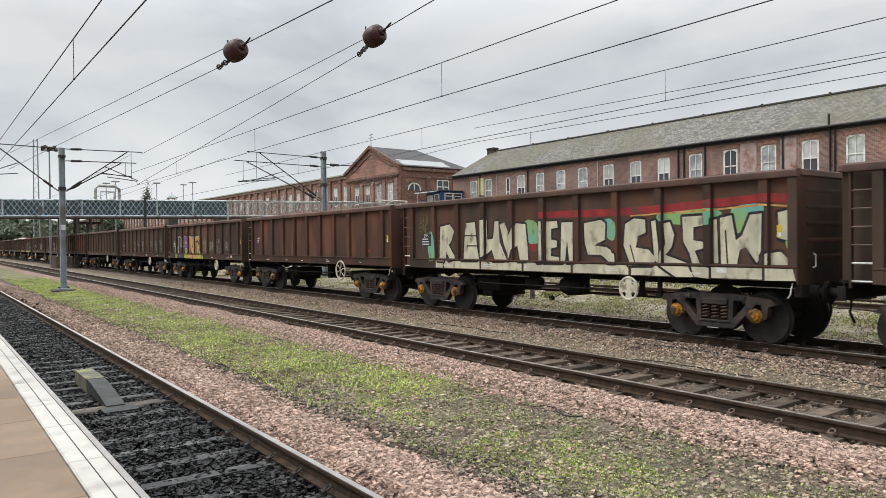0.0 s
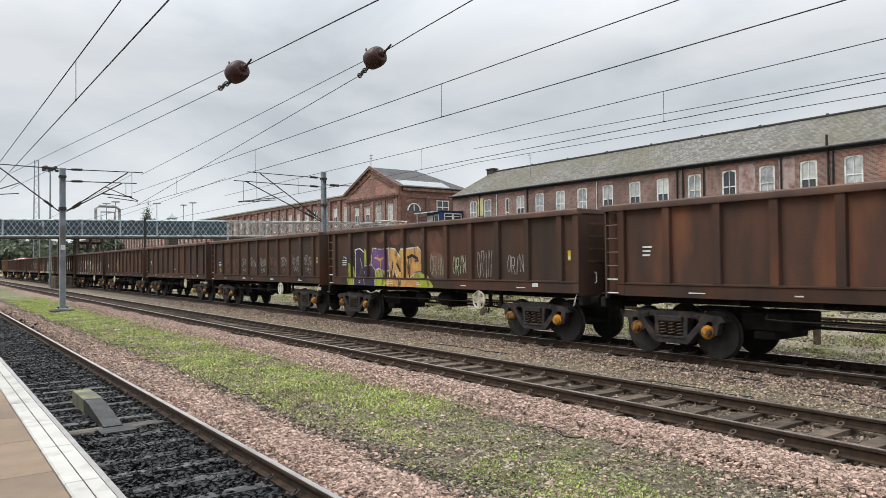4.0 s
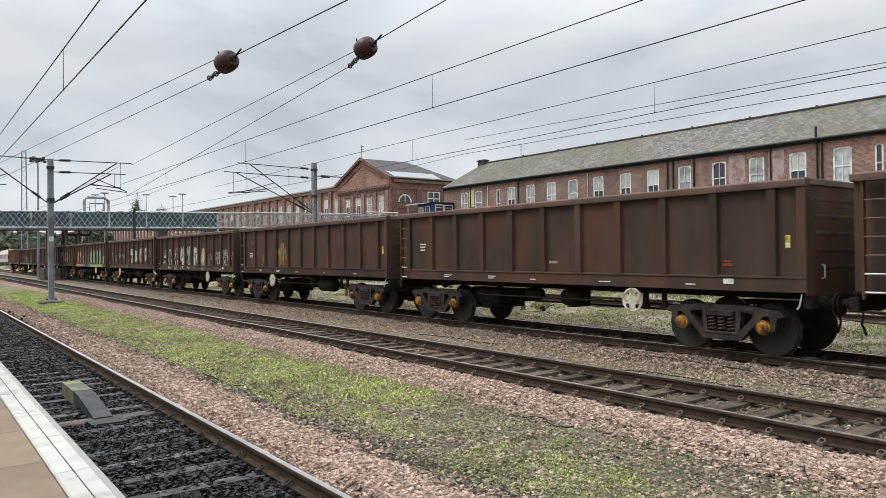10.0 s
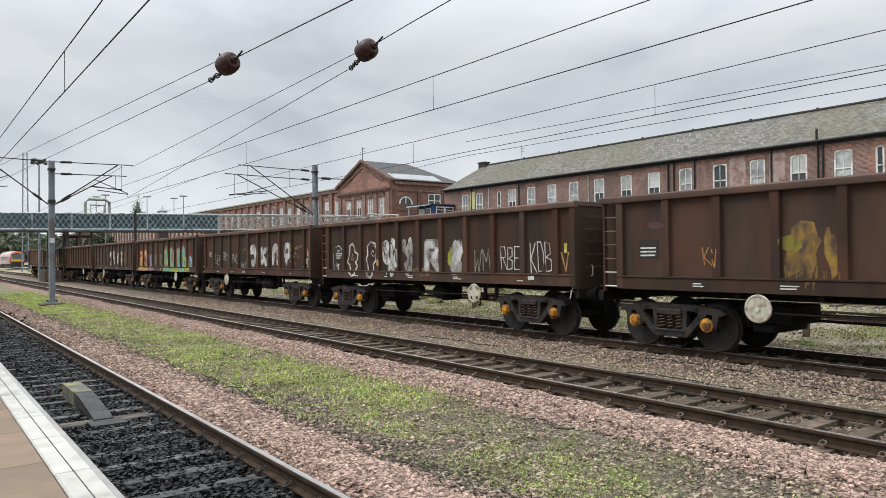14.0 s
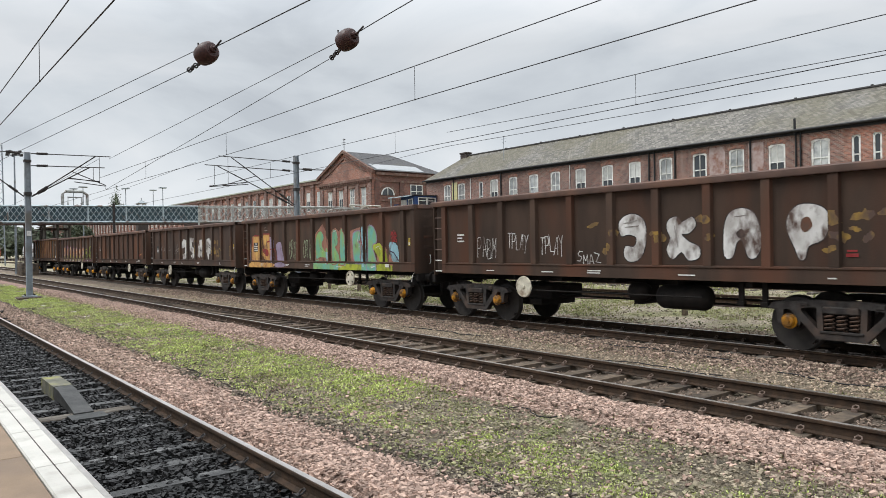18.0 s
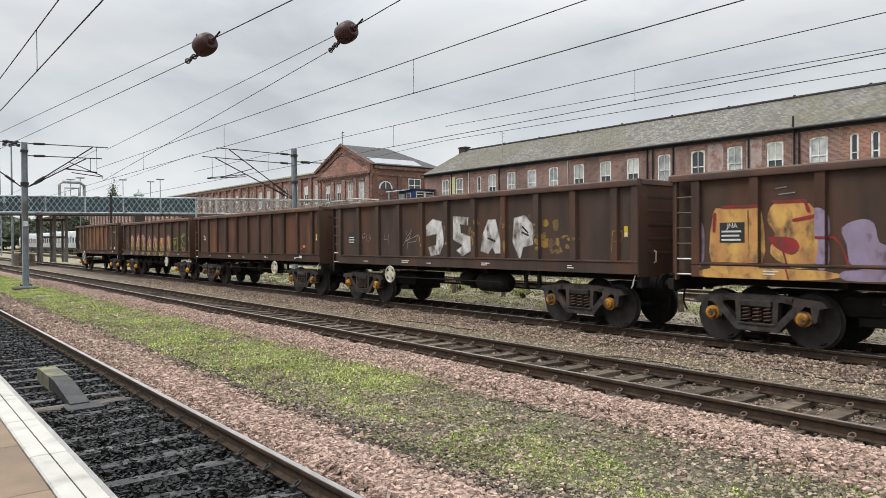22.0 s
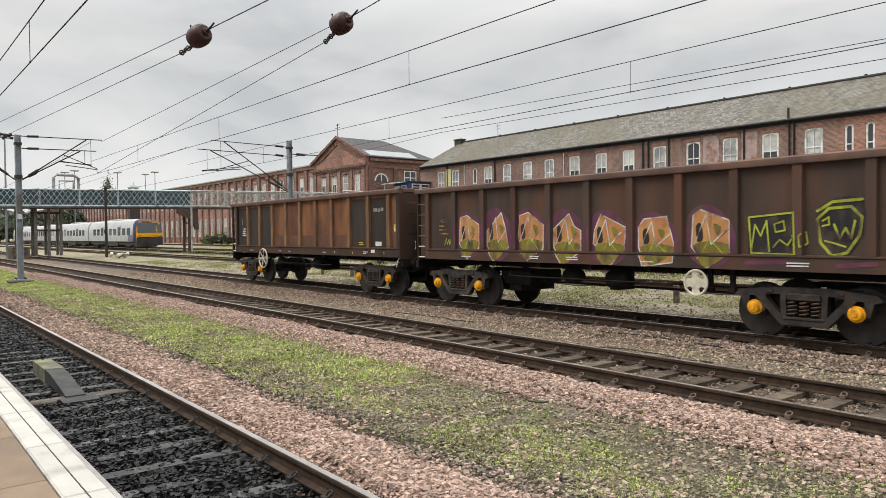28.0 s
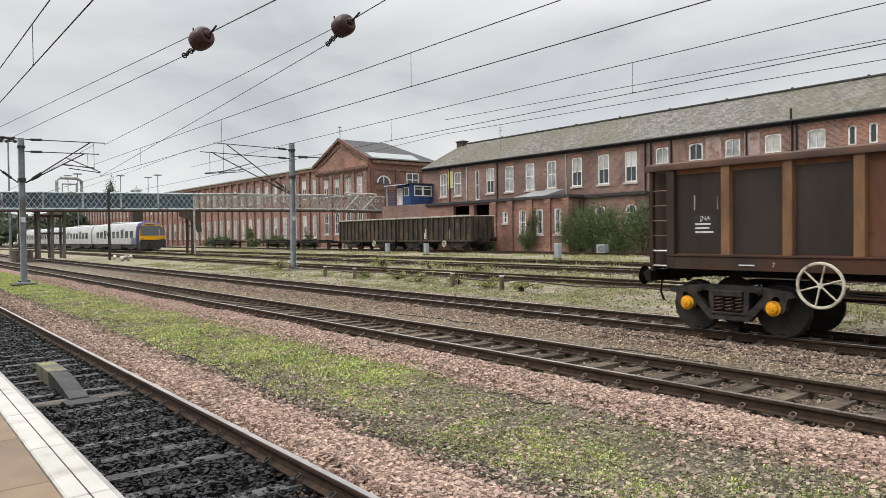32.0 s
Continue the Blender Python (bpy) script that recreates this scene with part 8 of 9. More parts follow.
    m.line([(-0.53, 1.76), (-0.05, 1.77)], 0.03, "black", 5)
    m.line([(-4.06, 2.23), (-3.92, 1.9)], 0.05, "chalk", 5)
    m.line([(-3.78, 1.76), (-3.63, 1.27)], 0.03, "white", 5)
    m.line([(-2.68, 1.76), (-2.73, 1.55)], 0.05, "chalk", 5)
    m.line([(-2.44, 1.76), (-2.4, 1.56)], 0.05, "chalk", 5)
    m.line([(-1.51, 1.63), (-1.33, 1.35)], 0.03, "black", 5)
    m.tag("ORIN", 1.49, 2.14, 1.72, 2.23, "palegreen", 0.028)
    m.tag("ORIN", 0.32, 1.04, 1.71, 2.29, "palegreen", 0.016)
    for x, za, zb, c in ((2.65, 1.65, 2.38, "chalk"), (3.95, 1.75, 2.2, "chalk")):
        m.tag("ORIN", x, x + 0.66, za, zb, c, 0.026)
    # rows of chalky tags
    m = mu[3]
    for i in range(9):
        x = -4.55 + 1.19 * i
        faint = i in (0, 1, 5)
        m.tag("ORIN", x + 0.1, x + 0.75, 1.98, 2.36, "pink" if faint else "chalk", 0.024)
        m.tag("SMZ", x + 0.2, x + 0.7, 1.72, 1.9, "pink" if faint or i % 3 == 0 else "chalk", 0.018)
    m.blob(-5.2, 1.8, 0.15, 0.1, "mustard")
    m = mu[4]
    m.rect(0.2, 0.5, 1.78, 1.84, "chalk")
    m = mu[5]
    m.blob(-1.9, 2.1, 0.40, 0.36, "mustard", 0, 0.5), m.blob(-1.38, 2.0, 0.10, 0.45, "mustard", 1, 0.4), m.blob(-2.1, 2.2, 0.2, 0.16, "olive", 1), m.drips(-2.3, -1.5, 1.8, 12, "olive"), m.drips(-2.2, -1.2, 1.7, 14, "mustard")
    m.tag("KV", -3.9, -3.5, 1.8, 2.15, "orange"), m.blob(-5.0, 2.65, 0.26, 0.07, "magenta", 0)
    m = mu[6]
    m.line([(-4.38, 2.44), (-4.2, 2.52), (-4.02, 2.39), (-4, 2.22), (-3.79, 2.14), (-3.85, 1.93), (-3.97, 1.85), (-3.83, 1.71), (-3.94, 1.62), (-3.92, 1.43), (-4.12, 1.35), (-4.3, 1.46), (-4.39, 1.76), (-4.57, 1.85), (-4.45, 2.01), (-4.38, 2.25), (-4.38, 2.44)], 0.07, "white", 2)
    m.line([(-3.15, 2.4), (-2.91, 2.56), (-2.61, 2.49), (-2.52, 2.21), (-2.58, 1.92), (-2.76, 1.78), (-2.69, 1.42), (-2.85, 1.31), (-3.04, 1.38), (-3.11, 1.74), (-3.21, 1.96), (-3.11, 2.15), (-3.15, 2.4)], 0.07, "white", 2)
    m.line([(-4.25, 1.93), (-4.2, 2.16), (-4.11, 1.91)], 0.03, "chalk", 2)
    m.line([(-4.29, 1.93), (-4.05, 1.97)], 0.02, "chalk", 2)
    m.shape([(-2.14, 2.51), (-1.89, 2.6), (-1.72, 2.43), (-1.76, 2.16), (-1.68, 1.85), (-1.9, 1.77), (-2.11, 1.92), (-2.16, 2.27)], "white", 1, None, 0.05, True)
    m.shape([(-1.62, 2.59), (-1.49, 2.65), (-1.33, 2.51), (-1.37, 2.25), (-1.14, 2.28), (-1.13, 1.72), (-1.31, 1.69), (-1.34, 1.44), (-1.54, 1.38), (-1.63, 1.65), (-1.8, 1.41), (-1.81, 1.72), (-1.66, 1.92)], "white", 1, None, 0.05, True)
    m.shape([(-0.93, 2.56), (-0.75, 2.58), (-0.74, 2.33), (-0.63, 2.45), (-0.4, 2.53), (-0.35, 2.28), (-0.41, 1.57), (-0.61, 1.41), (-0.84, 1.79), (-0.66, 1.98), (-0.93, 2.24)], "chalk", 1, None, 0.05, True)
    m.shape([(-0.56, 2.62), (-0.43, 2.65), (-0.39, 2.47), (-0.49, 2.4), (-0.58, 2.48)], "white", 1, None, 0.05, True)
    m.line([(-2.1, 2.46), (-1.83, 2.23)], 0.03, "black", 4)
    m.line([(-2.14, 2.3), (-1.9, 2.07)], 0.03, "black", 4)
    m.line([(-1.93, 2.52), (-2.03, 2.09)], 0.03, "black", 4)
    m.line([(-1.59, 2.52), (-1.46, 2.25), (-1.5, 1.85)], 0.03, "black", 4)
    m.line([(-1.3, 2.15), (-1.18, 1.85)], 0.03, "black", 4)
    m.line([(-1.63, 1.92), (-1.4, 1.62)], 0.03, "black", 4)
    m.line([(-1.5, 1.52), (-1.24, 1.65)], 0.03, "black", 4)
    m.line([(-0.84, 2.3), (-0.7, 1.85)], 0.03, "black", 4)
    m.line([(-0.57, 2.23), (-0.47, 1.73)], 0.03, "black", 4)
    m.line([(-0.7, 1.53), (-0.43, 2.1)], 0.03, "black", 4)
    m.line([(-5.59, 2.36), (-5.18, 2.47), (-4.82, 2.22), (-4.84, 2.05)], 0.03, "white", 4)
    m.line([(-5.63, 2.17), (-5.58, 1.6)], 0.03, "teal", 4)
    m.tag("SIME", -5.58, -5.14, 1.6, 1.79, "white", 0.024)
    m.shape([(-2.41, 1.91), (-2.31, 1.94), (-2.26, 1.75), (-2.38, 1.73)], "amber", 2, None, 0.05, True)
    m.line([(-2.75 + 0.022 * k * math.cos(k * 0.7), 2.2 + 0.022 * k * math.sin(k * 0.7)) for k in range(12)], 0.03, "white", 2)
    m.word("R", 0.35, 1.1, 1.65, 2.4, 0.22, "white", "chalk", 0.05, 0.2, 1), m.blob(1.95, 2.15, 0.25, 0.42, "white", 1), m.blob(1.9, 1.75, 0.32, 0.25, "chalk", 0), m.blob(1.62, 2.0, 0.12, 0.3, "lime", 0)
    m.tag("WM", 2.7, 3.45, 1.6, 2.2, "chalk", 0.035), m.tag("RBE", 3.85, 4.65, 1.7, 2.3, "white", 0.03), m.tag("KDB", 5.0, 5.8, 1.6, 2.35, "white", 0.03), m.tag("V", 6.1, 6.4, 1.65, 2.1, "amber", 0.04)
    m.blob(0.2, 1.55, 0.5, 0.15, "mustard", 0)
    m = mu[7]
    m.shape([(0.22, 2.47), (0.4, 2.64), (0.68, 2.66), (0.9, 2.49), (0.94, 2.11), (0.8, 1.73), (0.52, 1.63), (0.36, 1.76), (0.4, 1.97), (0.62, 1.96), (0.69, 2.15), (0.48, 2.23), (0.29, 2.2)], "white", 2, "black", 0.02, True)
    m.shape([(1.49, 2.5), (1.68, 2.57), (1.8, 2.45), (2.04, 2.55), (2.12, 2.37), (1.96, 2.22), (1.8, 2.2), (1.96, 2.05), (2.19, 1.94), (2.19, 1.73), (1.95, 1.67), (1.79, 1.84), (1.58, 1.69), (1.44, 1.88), (1.53, 2.13), (1.45, 2.32)], "white", 2, "black", 0.02, True)
    m.shape([(2.73, 2.28), (2.84, 2.58), (3.1, 2.67), (3.34, 2.56), (3.45, 2.26), (3.46, 1.93), (3.36, 1.73), (3.22, 1.73), (3.15, 1.93), (3.09, 2.07), (2.98, 2), (2.9, 1.74), (2.73, 1.76)], "white", 2, "black", 0.02, True)
    m.shape([(3.97, 2.47), (4.16, 2.67), (4.46, 2.66), (4.65, 2.53), (4.68, 2.28), (4.57, 2.04), (4.33, 1.93), (4.27, 1.72), (4.17, 1.7), (4.08, 1.92), (3.96, 2.21)], "white", 2, "black", 0.02, True)
    m.shape([(2.98, 2.19), (3.09, 2.28), (3.16, 2.15), (3.05, 2.1)], "black", 4, None, 0.05, True)
    m.shape([(4.22, 2.41), (4.34, 2.45), (4.4, 2.29), (4.27, 2.18), (4.2, 2.27)], "rust", 4, None, 0.05, True)
    m.line([(0.35, 2.47), (0.72, 2.53)], 0.02, "chalk", 5)
    m.line([(0.39, 2.39), (0.76, 2.41)], 0.02, "chalk", 5)
    m.line([(1.63, 2.39), (1.71, 1.95)], 0.02, "chalk", 5)
    m.line([(2.95, 2.51), (3.23, 2.53)], 0.02, "chalk", 5)
    m.tag("PABM", -4.55, -3.77, 1.72, 2.26, "white", 0.02)
    m.tag("TPLAY", -3.34, -2.59, 1.95, 2.33, "white", 0.022)
    m.tag("TPLAY", -2.18, -1.4, 1.83, 2.25, "white", 0.022)
    m.tag("SMAZ", -0.99, -0.3, 1.59, 1.82, "white", 0.022)
    rr = random.Random(2)
    for x in (-0.5, -0.1, 0.1, 1.15, 1.3, 2.3, 2.45, 4.7, 4.85, 5.1, 5.3, 5.6, 4.75, 5.2):
        m.blob(x, rr.uniform(1.85, 2.5), rr.uniform(0.06, 0.16), rr.uniform(0.05, 0.14), "mustard", 0, 0.6)
    m.blob(6.2, 2.3, 0.12, 0.16, "red", 0), m.tag("MD", 6.05, 6.4, 1.65, 2.0, "white", 0.03)
    m = mu[8]
    m.shape([(0.15, 2.57), (0.74, 2.94), (1.03, 2.61), (1.3, 2.32), (1.29, 1.48), (0.14, 1.48)], "salmon", 0, None, 0, False)
    m.shape([(1.38, 2.63), (1.69, 2.77), (1.92, 2.64), (2.11, 2.75), (2.5, 2.49), (2.54, 1.5), (1.37, 1.49)], "salmon", 0, None, 0, False)
    m.shape([(2.72, 2.64), (3.4, 2.75), (3.56, 2.51), (3.55, 1.52), (2.71, 1.56)], "salmon", 0, None, 0, False)
    m.shape([(0.14, 1.48), (2.57, 1.5), (2.57, 1.27), (0.14, 1.23)], "green", 0, None, 0, False)
    m.shape([(0.85, 1.47), (2.71, 1.49), (4.46, 1.47), (4.45, 1.25), (2.71, 1.25), (0.85, 1.24)], "teal", 0, None, 0, False)
    m.shape([(1.98, 1.48), (3.52, 1.47), (3.52, 1.24), (1.98, 1.25)], "lime", 0, None, 0, False)
    m.shape([(4.48, 1.47), (5.4, 1.46), (5.4, 1.24), (4.48, 1.25)], "lime", 0, None, 0, False)
    m.shape([(4.37, 2.04), (4.71, 2.18), (5.01, 1.97), (5.03, 1.48), (4.43, 1.47)], "salmon", 0, None, 0, False)
    m.shape([(5.09, 1.81), (5.4, 1.75), (5.42, 1.45), (5.09, 1.47)], "salmon", 0, None, 0, False)
    m.shape([(0.23, 2.45), (0.6, 2.7), (0.86, 2.44), (0.69, 2.19), (0.94, 1.93), (1.24, 2.07), (1.25, 1.48), (0.94, 1.67), (0.51, 1.69), (0.23, 1.66)], "green", 2, "salmon", 0.03, True)
    m.shape([(0.22, 1.74), (0.37, 1.77), (0.46, 1.47), (0.21, 1.49)], "teal", 2, None, 0.03, True)
    m.shape([(0.98, 2), (1.26, 2.05), (1.25, 1.48), (1.06, 1.49)], "blue", 2, None, 0.03, True)
    m.shape([(1.46, 2.59), (1.68, 2.71), (1.85, 2.51), (1.84, 2.17), (1.68, 2.07), (1.91, 1.83), (1.95, 1.53), (1.45, 1.54)], "green", 2, "salmon", 0.03, True)
    m.shape([(2.03, 2.65), (2.26, 2.68), (2.44, 2.46), (2.5, 1.52), (2.03, 1.55)], "teal", 2, "salmon", 0.03, True)
    m.shape([(2.35, 2.49), (2.49, 2.42), (2.52, 1.51), (2.39, 1.53)], "blue", 2, None, 0.03, True)
    m.shape([(2.92, 2.54), (3.37, 2.61), (3.43, 2.36), (3.26, 2.24), (3.49, 2.11), (3.47, 1.89), (3.33, 1.71), (3.53, 1.51), (2.99, 1.56), (2.89, 2.02)], "teal", 2, "lilac", 0.03, True)
    m.shape([(3.57, 2.62), (3.69, 2.64), (3.75, 1.51), (3.56, 1.51)], "blue", 2, None, 0.03, True)
    m.shape([(3.89, 2.75), (4.2, 2.72), (4.38, 2.48), (4.38, 2.21), (4.14, 2.1), (4.31, 1.71), (4.45, 1.28), (3.89, 1.32), (3.87, 2.13)], "teal", 2, "lilac", 0.03, True)
    m.shape([(4.11, 2.1), (4.66, 2.18), (4.85, 2.03), (4.98, 1.78), (5.01, 1.48), (4.71, 1.36), (4.49, 1.72), (4.26, 1.92)], "lime", 2, None, 0.03, True)
    m.shape([(4.79, 1.89), (4.96, 1.86), (4.99, 1.49), (4.82, 1.48)], "yellow", 2, None, 0.03, True)
    m.shape([(5.12, 2.03), (5.22, 2.22), (5.6, 2.08), (5.65, 1.56), (5.3, 1.61)], "blue", 2, None, 0.03, True)
    m.line([(3.56, 2.36), (3.7, 1.92)], 0.04, "red", 5)
    m.line([(5.12, 1.93), (5.4, 1.86), (5.65, 1.62)], 0.04, "purple", 5)
    m.line([(0.47, 2.37), (0.55, 2.08), (0.73, 1.93)], 0.025, "white", 6)
    m.line([(1.53, 2.62), (1.76, 2.68), (1.87, 2.41)], 0.025, "white", 6)
    m.line([(3.18, 2.11), (3.21, 2.27), (3.33, 2.58)], 0.025, "white", 6)
    m.line([(3.25, 2.05), (3.47, 2.14)], 0.025, "white", 6)
    m.line([(4.37, 2.04), (4.6, 2.09), (4.77, 1.98)], 0.025, "white", 6)
    m.tag("ROM", 5.24, 5.55, 2.42, 2.55, "red", 0.035)
    m.tag("TDS", 5.26, 5.58, 2.21, 2.37, "red", 0.035)
    m.shape([(-5.95, 2.3), (-5.86, 2.37), (-5.79, 2.13), (-5.82, 1.52), (-5.96, 1.51)], "lilac", 0, None, 0.05, True)
    m.shape([(-5.36, 2.61), (-4.93, 2.6), (-4.63, 2.55), (-4.64, 1.47), (-5.61, 1.46), (-5.6, 2.52)], "amber", 1, None, 0.05, True)
    m.shape([(-4.36, 2.69), (-3.86, 2.69), (-3.62, 2.4), (-3.62, 1.59), (-4.04, 1.5), (-4.46, 1.75), (-4.37, 2.11), (-4.52, 2.38)], "amber", 1, None, 0.05, True)
    m.shape([(-3.68, 2.51), (-3.52, 2.54), (-3.43, 2.4), (-3.43, 2.05), (-3.63, 2.05)], "lilac", 2, None, 0.05, True)
    m.shape([(-3.22, 2.2), (-2.92, 2.34), (-2.72, 2.26), (-2.64, 1.95), (-2.42, 1.86), (-2.36, 1.53), (-3.03, 1.52), (-3.14, 1.9)], "lilac", 1, None, 0.05, True)
    m.shape([(-5.64, 1.45), (-3.47, 1.46), (-3.47, 1.3), (-5.65, 1.26)], "amber", 0, None, 0.05, True)
    m.shape([(-3.14, 1.47), (-2.36, 1.47), (-2.36, 1.32), (-3.14, 1.31)], "lilac", 0, None, 0.05, True)
    m.shape([(-4.49, 2.05), (-4.04, 2.03), (-3.93, 1.85), (-4.07, 1.73), (-4.34, 1.85)], "red", 3, None, 0.05, True)
    m.shape([(-3.63, 2), (-3.44, 2), (-3.44, 1.51), (-3.61, 1.53)], "lilac", 1, None, 0.05, True)
    m.line([(-5.39, 2.64), (-4.64, 2.63)], 0.06, "red", 5)
    m.line([(-5.56, 2.51), (-5.58, 2.18)], 0.06, "red", 5)
    m.line([(-4.39, 2.7), (-3.83, 2.69), (-3.77, 2.51)], 0.06, "red", 5)
    m.line([(-3.63, 2.04), (-3.35, 2.04), (-3.22, 1.9), (-3.11, 1.56)], 0.04, "red", 5)
    m.line([(-4.22, 1.8), (-4.09, 1.29)], 0.03, "red", 5)
    m.line([(-4.03, 2.35), (-3.66, 2.42)], 0.06, "red", 5)
    m.line([(-4.88, 2.55), (-4.85, 1.59)], 0.03, "rust", 5)
    m.line([(-4.36, 2.94), (-4.15, 2.96)], 0.02, "chalk", 5)
    m.line([(-4.3, 2.83), (-4, 2.85)], 0.02, "chalk", 5)
    m.tag("ORIN", -1.98, -1.26, 1.67, 2.36, "palegreen", 0.022)
    m.tag("ORIN", -0.78, 0.01, 1.65, 2.32, "palegreen", 0.026)
    m = mu[9]
    m.shape([(-0.99, 2.48), (-0.67, 2.67), (-0.25, 2.59), (-0.12, 2), (-0.34, 1.64), (-0.77, 1.58), (-0.89, 1.84), (-0.51, 1.9), (-0.47, 2.24), (-0.97, 2.17)], "white", 2, "chalk", 0.015, False)
    m.shape([(0.28, 2.73), (0.95, 2.67), (0.92, 2.46), (0.59, 2.5), (0.62, 2.25), (1.03, 2.14), (1.06, 1.75), (0.69, 1.6), (0.43, 1.75), (0.71, 1.9), (0.28, 2.06)], "white", 2, "chalk", 0.015, False)
    m.shape([(1.76, 2.58), (2.05, 2.59), (2.36, 1.7), (2.03, 1.68), (1.92, 1.85), (1.76, 1.67), (1.46, 1.75), (1.56, 2.23)], "white", 2, "chalk", 0.015, False)
    m.shape([(2.76, 2.6), (3.14, 2.66), (3.56, 2.3), (3.48, 1.93), (3.08, 1.85), (2.96, 1.52), (2.7, 1.99)], "white", 2, "chalk", 0.015, False)
    m.line([(1.76, 2.09), (2.03, 2.01)], 0.05, "black", 5)
    m.line([(3.06, 2.37), (3.25, 2.22)], 0.05, "black", 5)
    m.line([(3.05, 2.23), (3.27, 2.15)], 0.05, "black", 5)
    for x, z, rx, rz in ((-1.2, 2.05, 0.08, 0.18), (-0.1, 2.3, 0.08, 0.25), (0.0, 2.0, 0.1, 0.1), (1.1, 2.2, 0.12, 0.2), (1.25, 2.35, 0.12, 0.15), (2.35, 2.2, 0.13, 0.3), (2.5, 2.45, 0.07, 0.1), (3.35, 2.5, 0.15, 0.12), (3.7, 2.1, 0.2, 0.14), (4.1, 2.2, 0.25, 0.28), (4.35, 1.9, 0.25, 0.13), (4.65, 2.1, 0.2, 0.08), (3.6, 1.85, 0.2, 0.14)):
        for q in range(6):
            m.blob(x + m.r.uniform(-1, 1) * rx * 1.3, z + m.r.uniform(-1, 1) * rz * 1.3, rx * m.r.uniform(0.2, 0.5), rz * m.r.uniform(0.25, 0.55), "mustard", 0)
    m.line([(-4.62, 1.98), (-4.52, 2.28), (-4.38, 2.30), (-4.42, 2.16), (-4.55, 2.12)], 0.014, "chalk", 0)
    m.line([(-4.32, 2.22), (-4.30, 2.04), (-4.18, 2.02), (-4.10, 2.24), (-4.02, 2.06)], 0.014, "chalk", 0)
    m.line([(-3.18, 2.34), (-3.26, 2.08), (-3.02, 2.10)], 0.012, "chalk", 0)
    m.line([(-3.00, 2.26), (-3.02, 1.96)], 0.012, "chalk", 0)
    m.line([(-2.22, 1.86), (-2.02, 2.10), (-1.72, 2.40), (-1.86, 2.12), (-2.08, 2.02), (-1.66, 2.14), (-1.38, 2.22), (-1.52, 2.02), (-1.92, 1.98)], 0.014, "chalk", 0)
    m.line([(-2.00, 2.34), (-1.94, 1.80)], 0.012, "chalk", 0)
    m.tag("P", 5.9, 6.2, 1.75, 2.2, "mustard")
    m = mu[10]
    m.rect(5.15, 5.35, 1.80, 1.90, "orange")
    # orange faceted letters, and two lime pieces
    m = mu[11]
    m.shape([(-4.67, 2.39), (-4.13, 2.62), (-3.57, 2.13), (-3.61, 1.55), (-4.15, 1.3), (-4.68, 1.66)], "magenta", 0, None, 0.05, True)
    m.shape([(-4.51, 2.45), (-4.22, 2.5), (-3.72, 2.23), (-3.73, 1.62), (-4.15, 1.3), (-4.55, 1.71)], "orange", 1, "white", 0.02, False)
    m.shape([(-4.51, 1.75), (-4.14, 1.84), (-3.75, 1.76), (-3.89, 1.48), (-4.19, 1.32), (-4.38, 1.51)], "olive", 3, None, 0.05, True)
    m.shape([(-4.06, 2.2), (-3.9, 2.14), (-3.98, 1.96)], "olive", 3, None, 0.05, True)
    m.shape([(-4.44, 2.14), (-4.34, 2.2), (-4.3, 1.9), (-4.41, 1.84)], "dark", 3, None, 0.05, True)
    m.line([(-4.48, 1.78), (-4.2, 2.38), (-4.1, 1.78), (-3.82, 2.08)], 0.025, "white", 5)
    m.line([(-4.38, 1.48), (-4.14, 1.9), (-3.85, 1.54)], 0.02, "lime", 5)
    m.shape([(-3.52, 2.43), (-3, 2.67), (-2.45, 2.15), (-2.48, 1.52), (-3.01, 1.26), (-3.53, 1.64)], "magenta", 0, None, 0.05, True)
    m.shape([(-3.41, 2.07), (-2.86, 2.54), (-2.7, 2.12), (-2.59, 1.63), (-3.09, 1.26), (-3.41, 1.67)], "orange", 1, "white", 0.02, False)
    m.shape([(-3.37, 1.75), (-3.01, 1.84), (-2.62, 1.75), (-2.75, 1.46), (-3.06, 1.28), (-3.25, 1.49)], "olive", 3, None, 0.05, True)
    m.shape([(-2.92, 2.22), (-2.76, 2.16), (-2.84, 1.97)], "olive", 3, None, 0.05, True)
    m.shape([(-3.31, 2.16), (-3.2, 2.23), (-3.16, 1.9), (-3.28, 1.84)], "dark", 3, None, 0.05, True)
    m.line([(-3.34, 1.77), (-3.07, 2.42), (-2.97, 1.77), (-2.68, 2.09)], 0.025, "white", 5)
    m.line([(-3.25, 1.45), (-3.01, 1.9), (-2.71, 1.52)], 0.02, "lime", 5)
    m.shape([(-2.35, 2.41), (-1.81, 2.63), (-1.25, 2.15), (-1.28, 1.56), (-1.82, 1.31), (-2.36, 1.66)], "magenta", 0, None, 0.05, True)
    m.shape([(-2.17, 2.45), (-1.88, 2.52), (-1.37, 2.2), (-1.38, 1.6), (-1.85, 1.31), (-2.25, 1.87)], "orange", 1, "white", 0.02, False)
    m.shape([(-2.2, 1.76), (-1.81, 1.85), (-1.4, 1.77), (-1.55, 1.49), (-1.86, 1.33), (-2.07, 1.52)], "olive", 3, None, 0.05, True)
    m.shape([(-1.72, 2.21), (-1.55, 2.15), (-1.64, 1.97)], "olive", 3, None, 0.05, True)
    m.shape([(-2.14, 2.16), (-2.03, 2.22), (-1.98, 1.91), (-2.1, 1.85)], "dark", 3, None, 0.05, True)
    m.line([(-2.18, 1.79), (-1.88, 2.4), (-1.77, 1.79), (-1.48, 2.09)], 0.025, "white", 5)
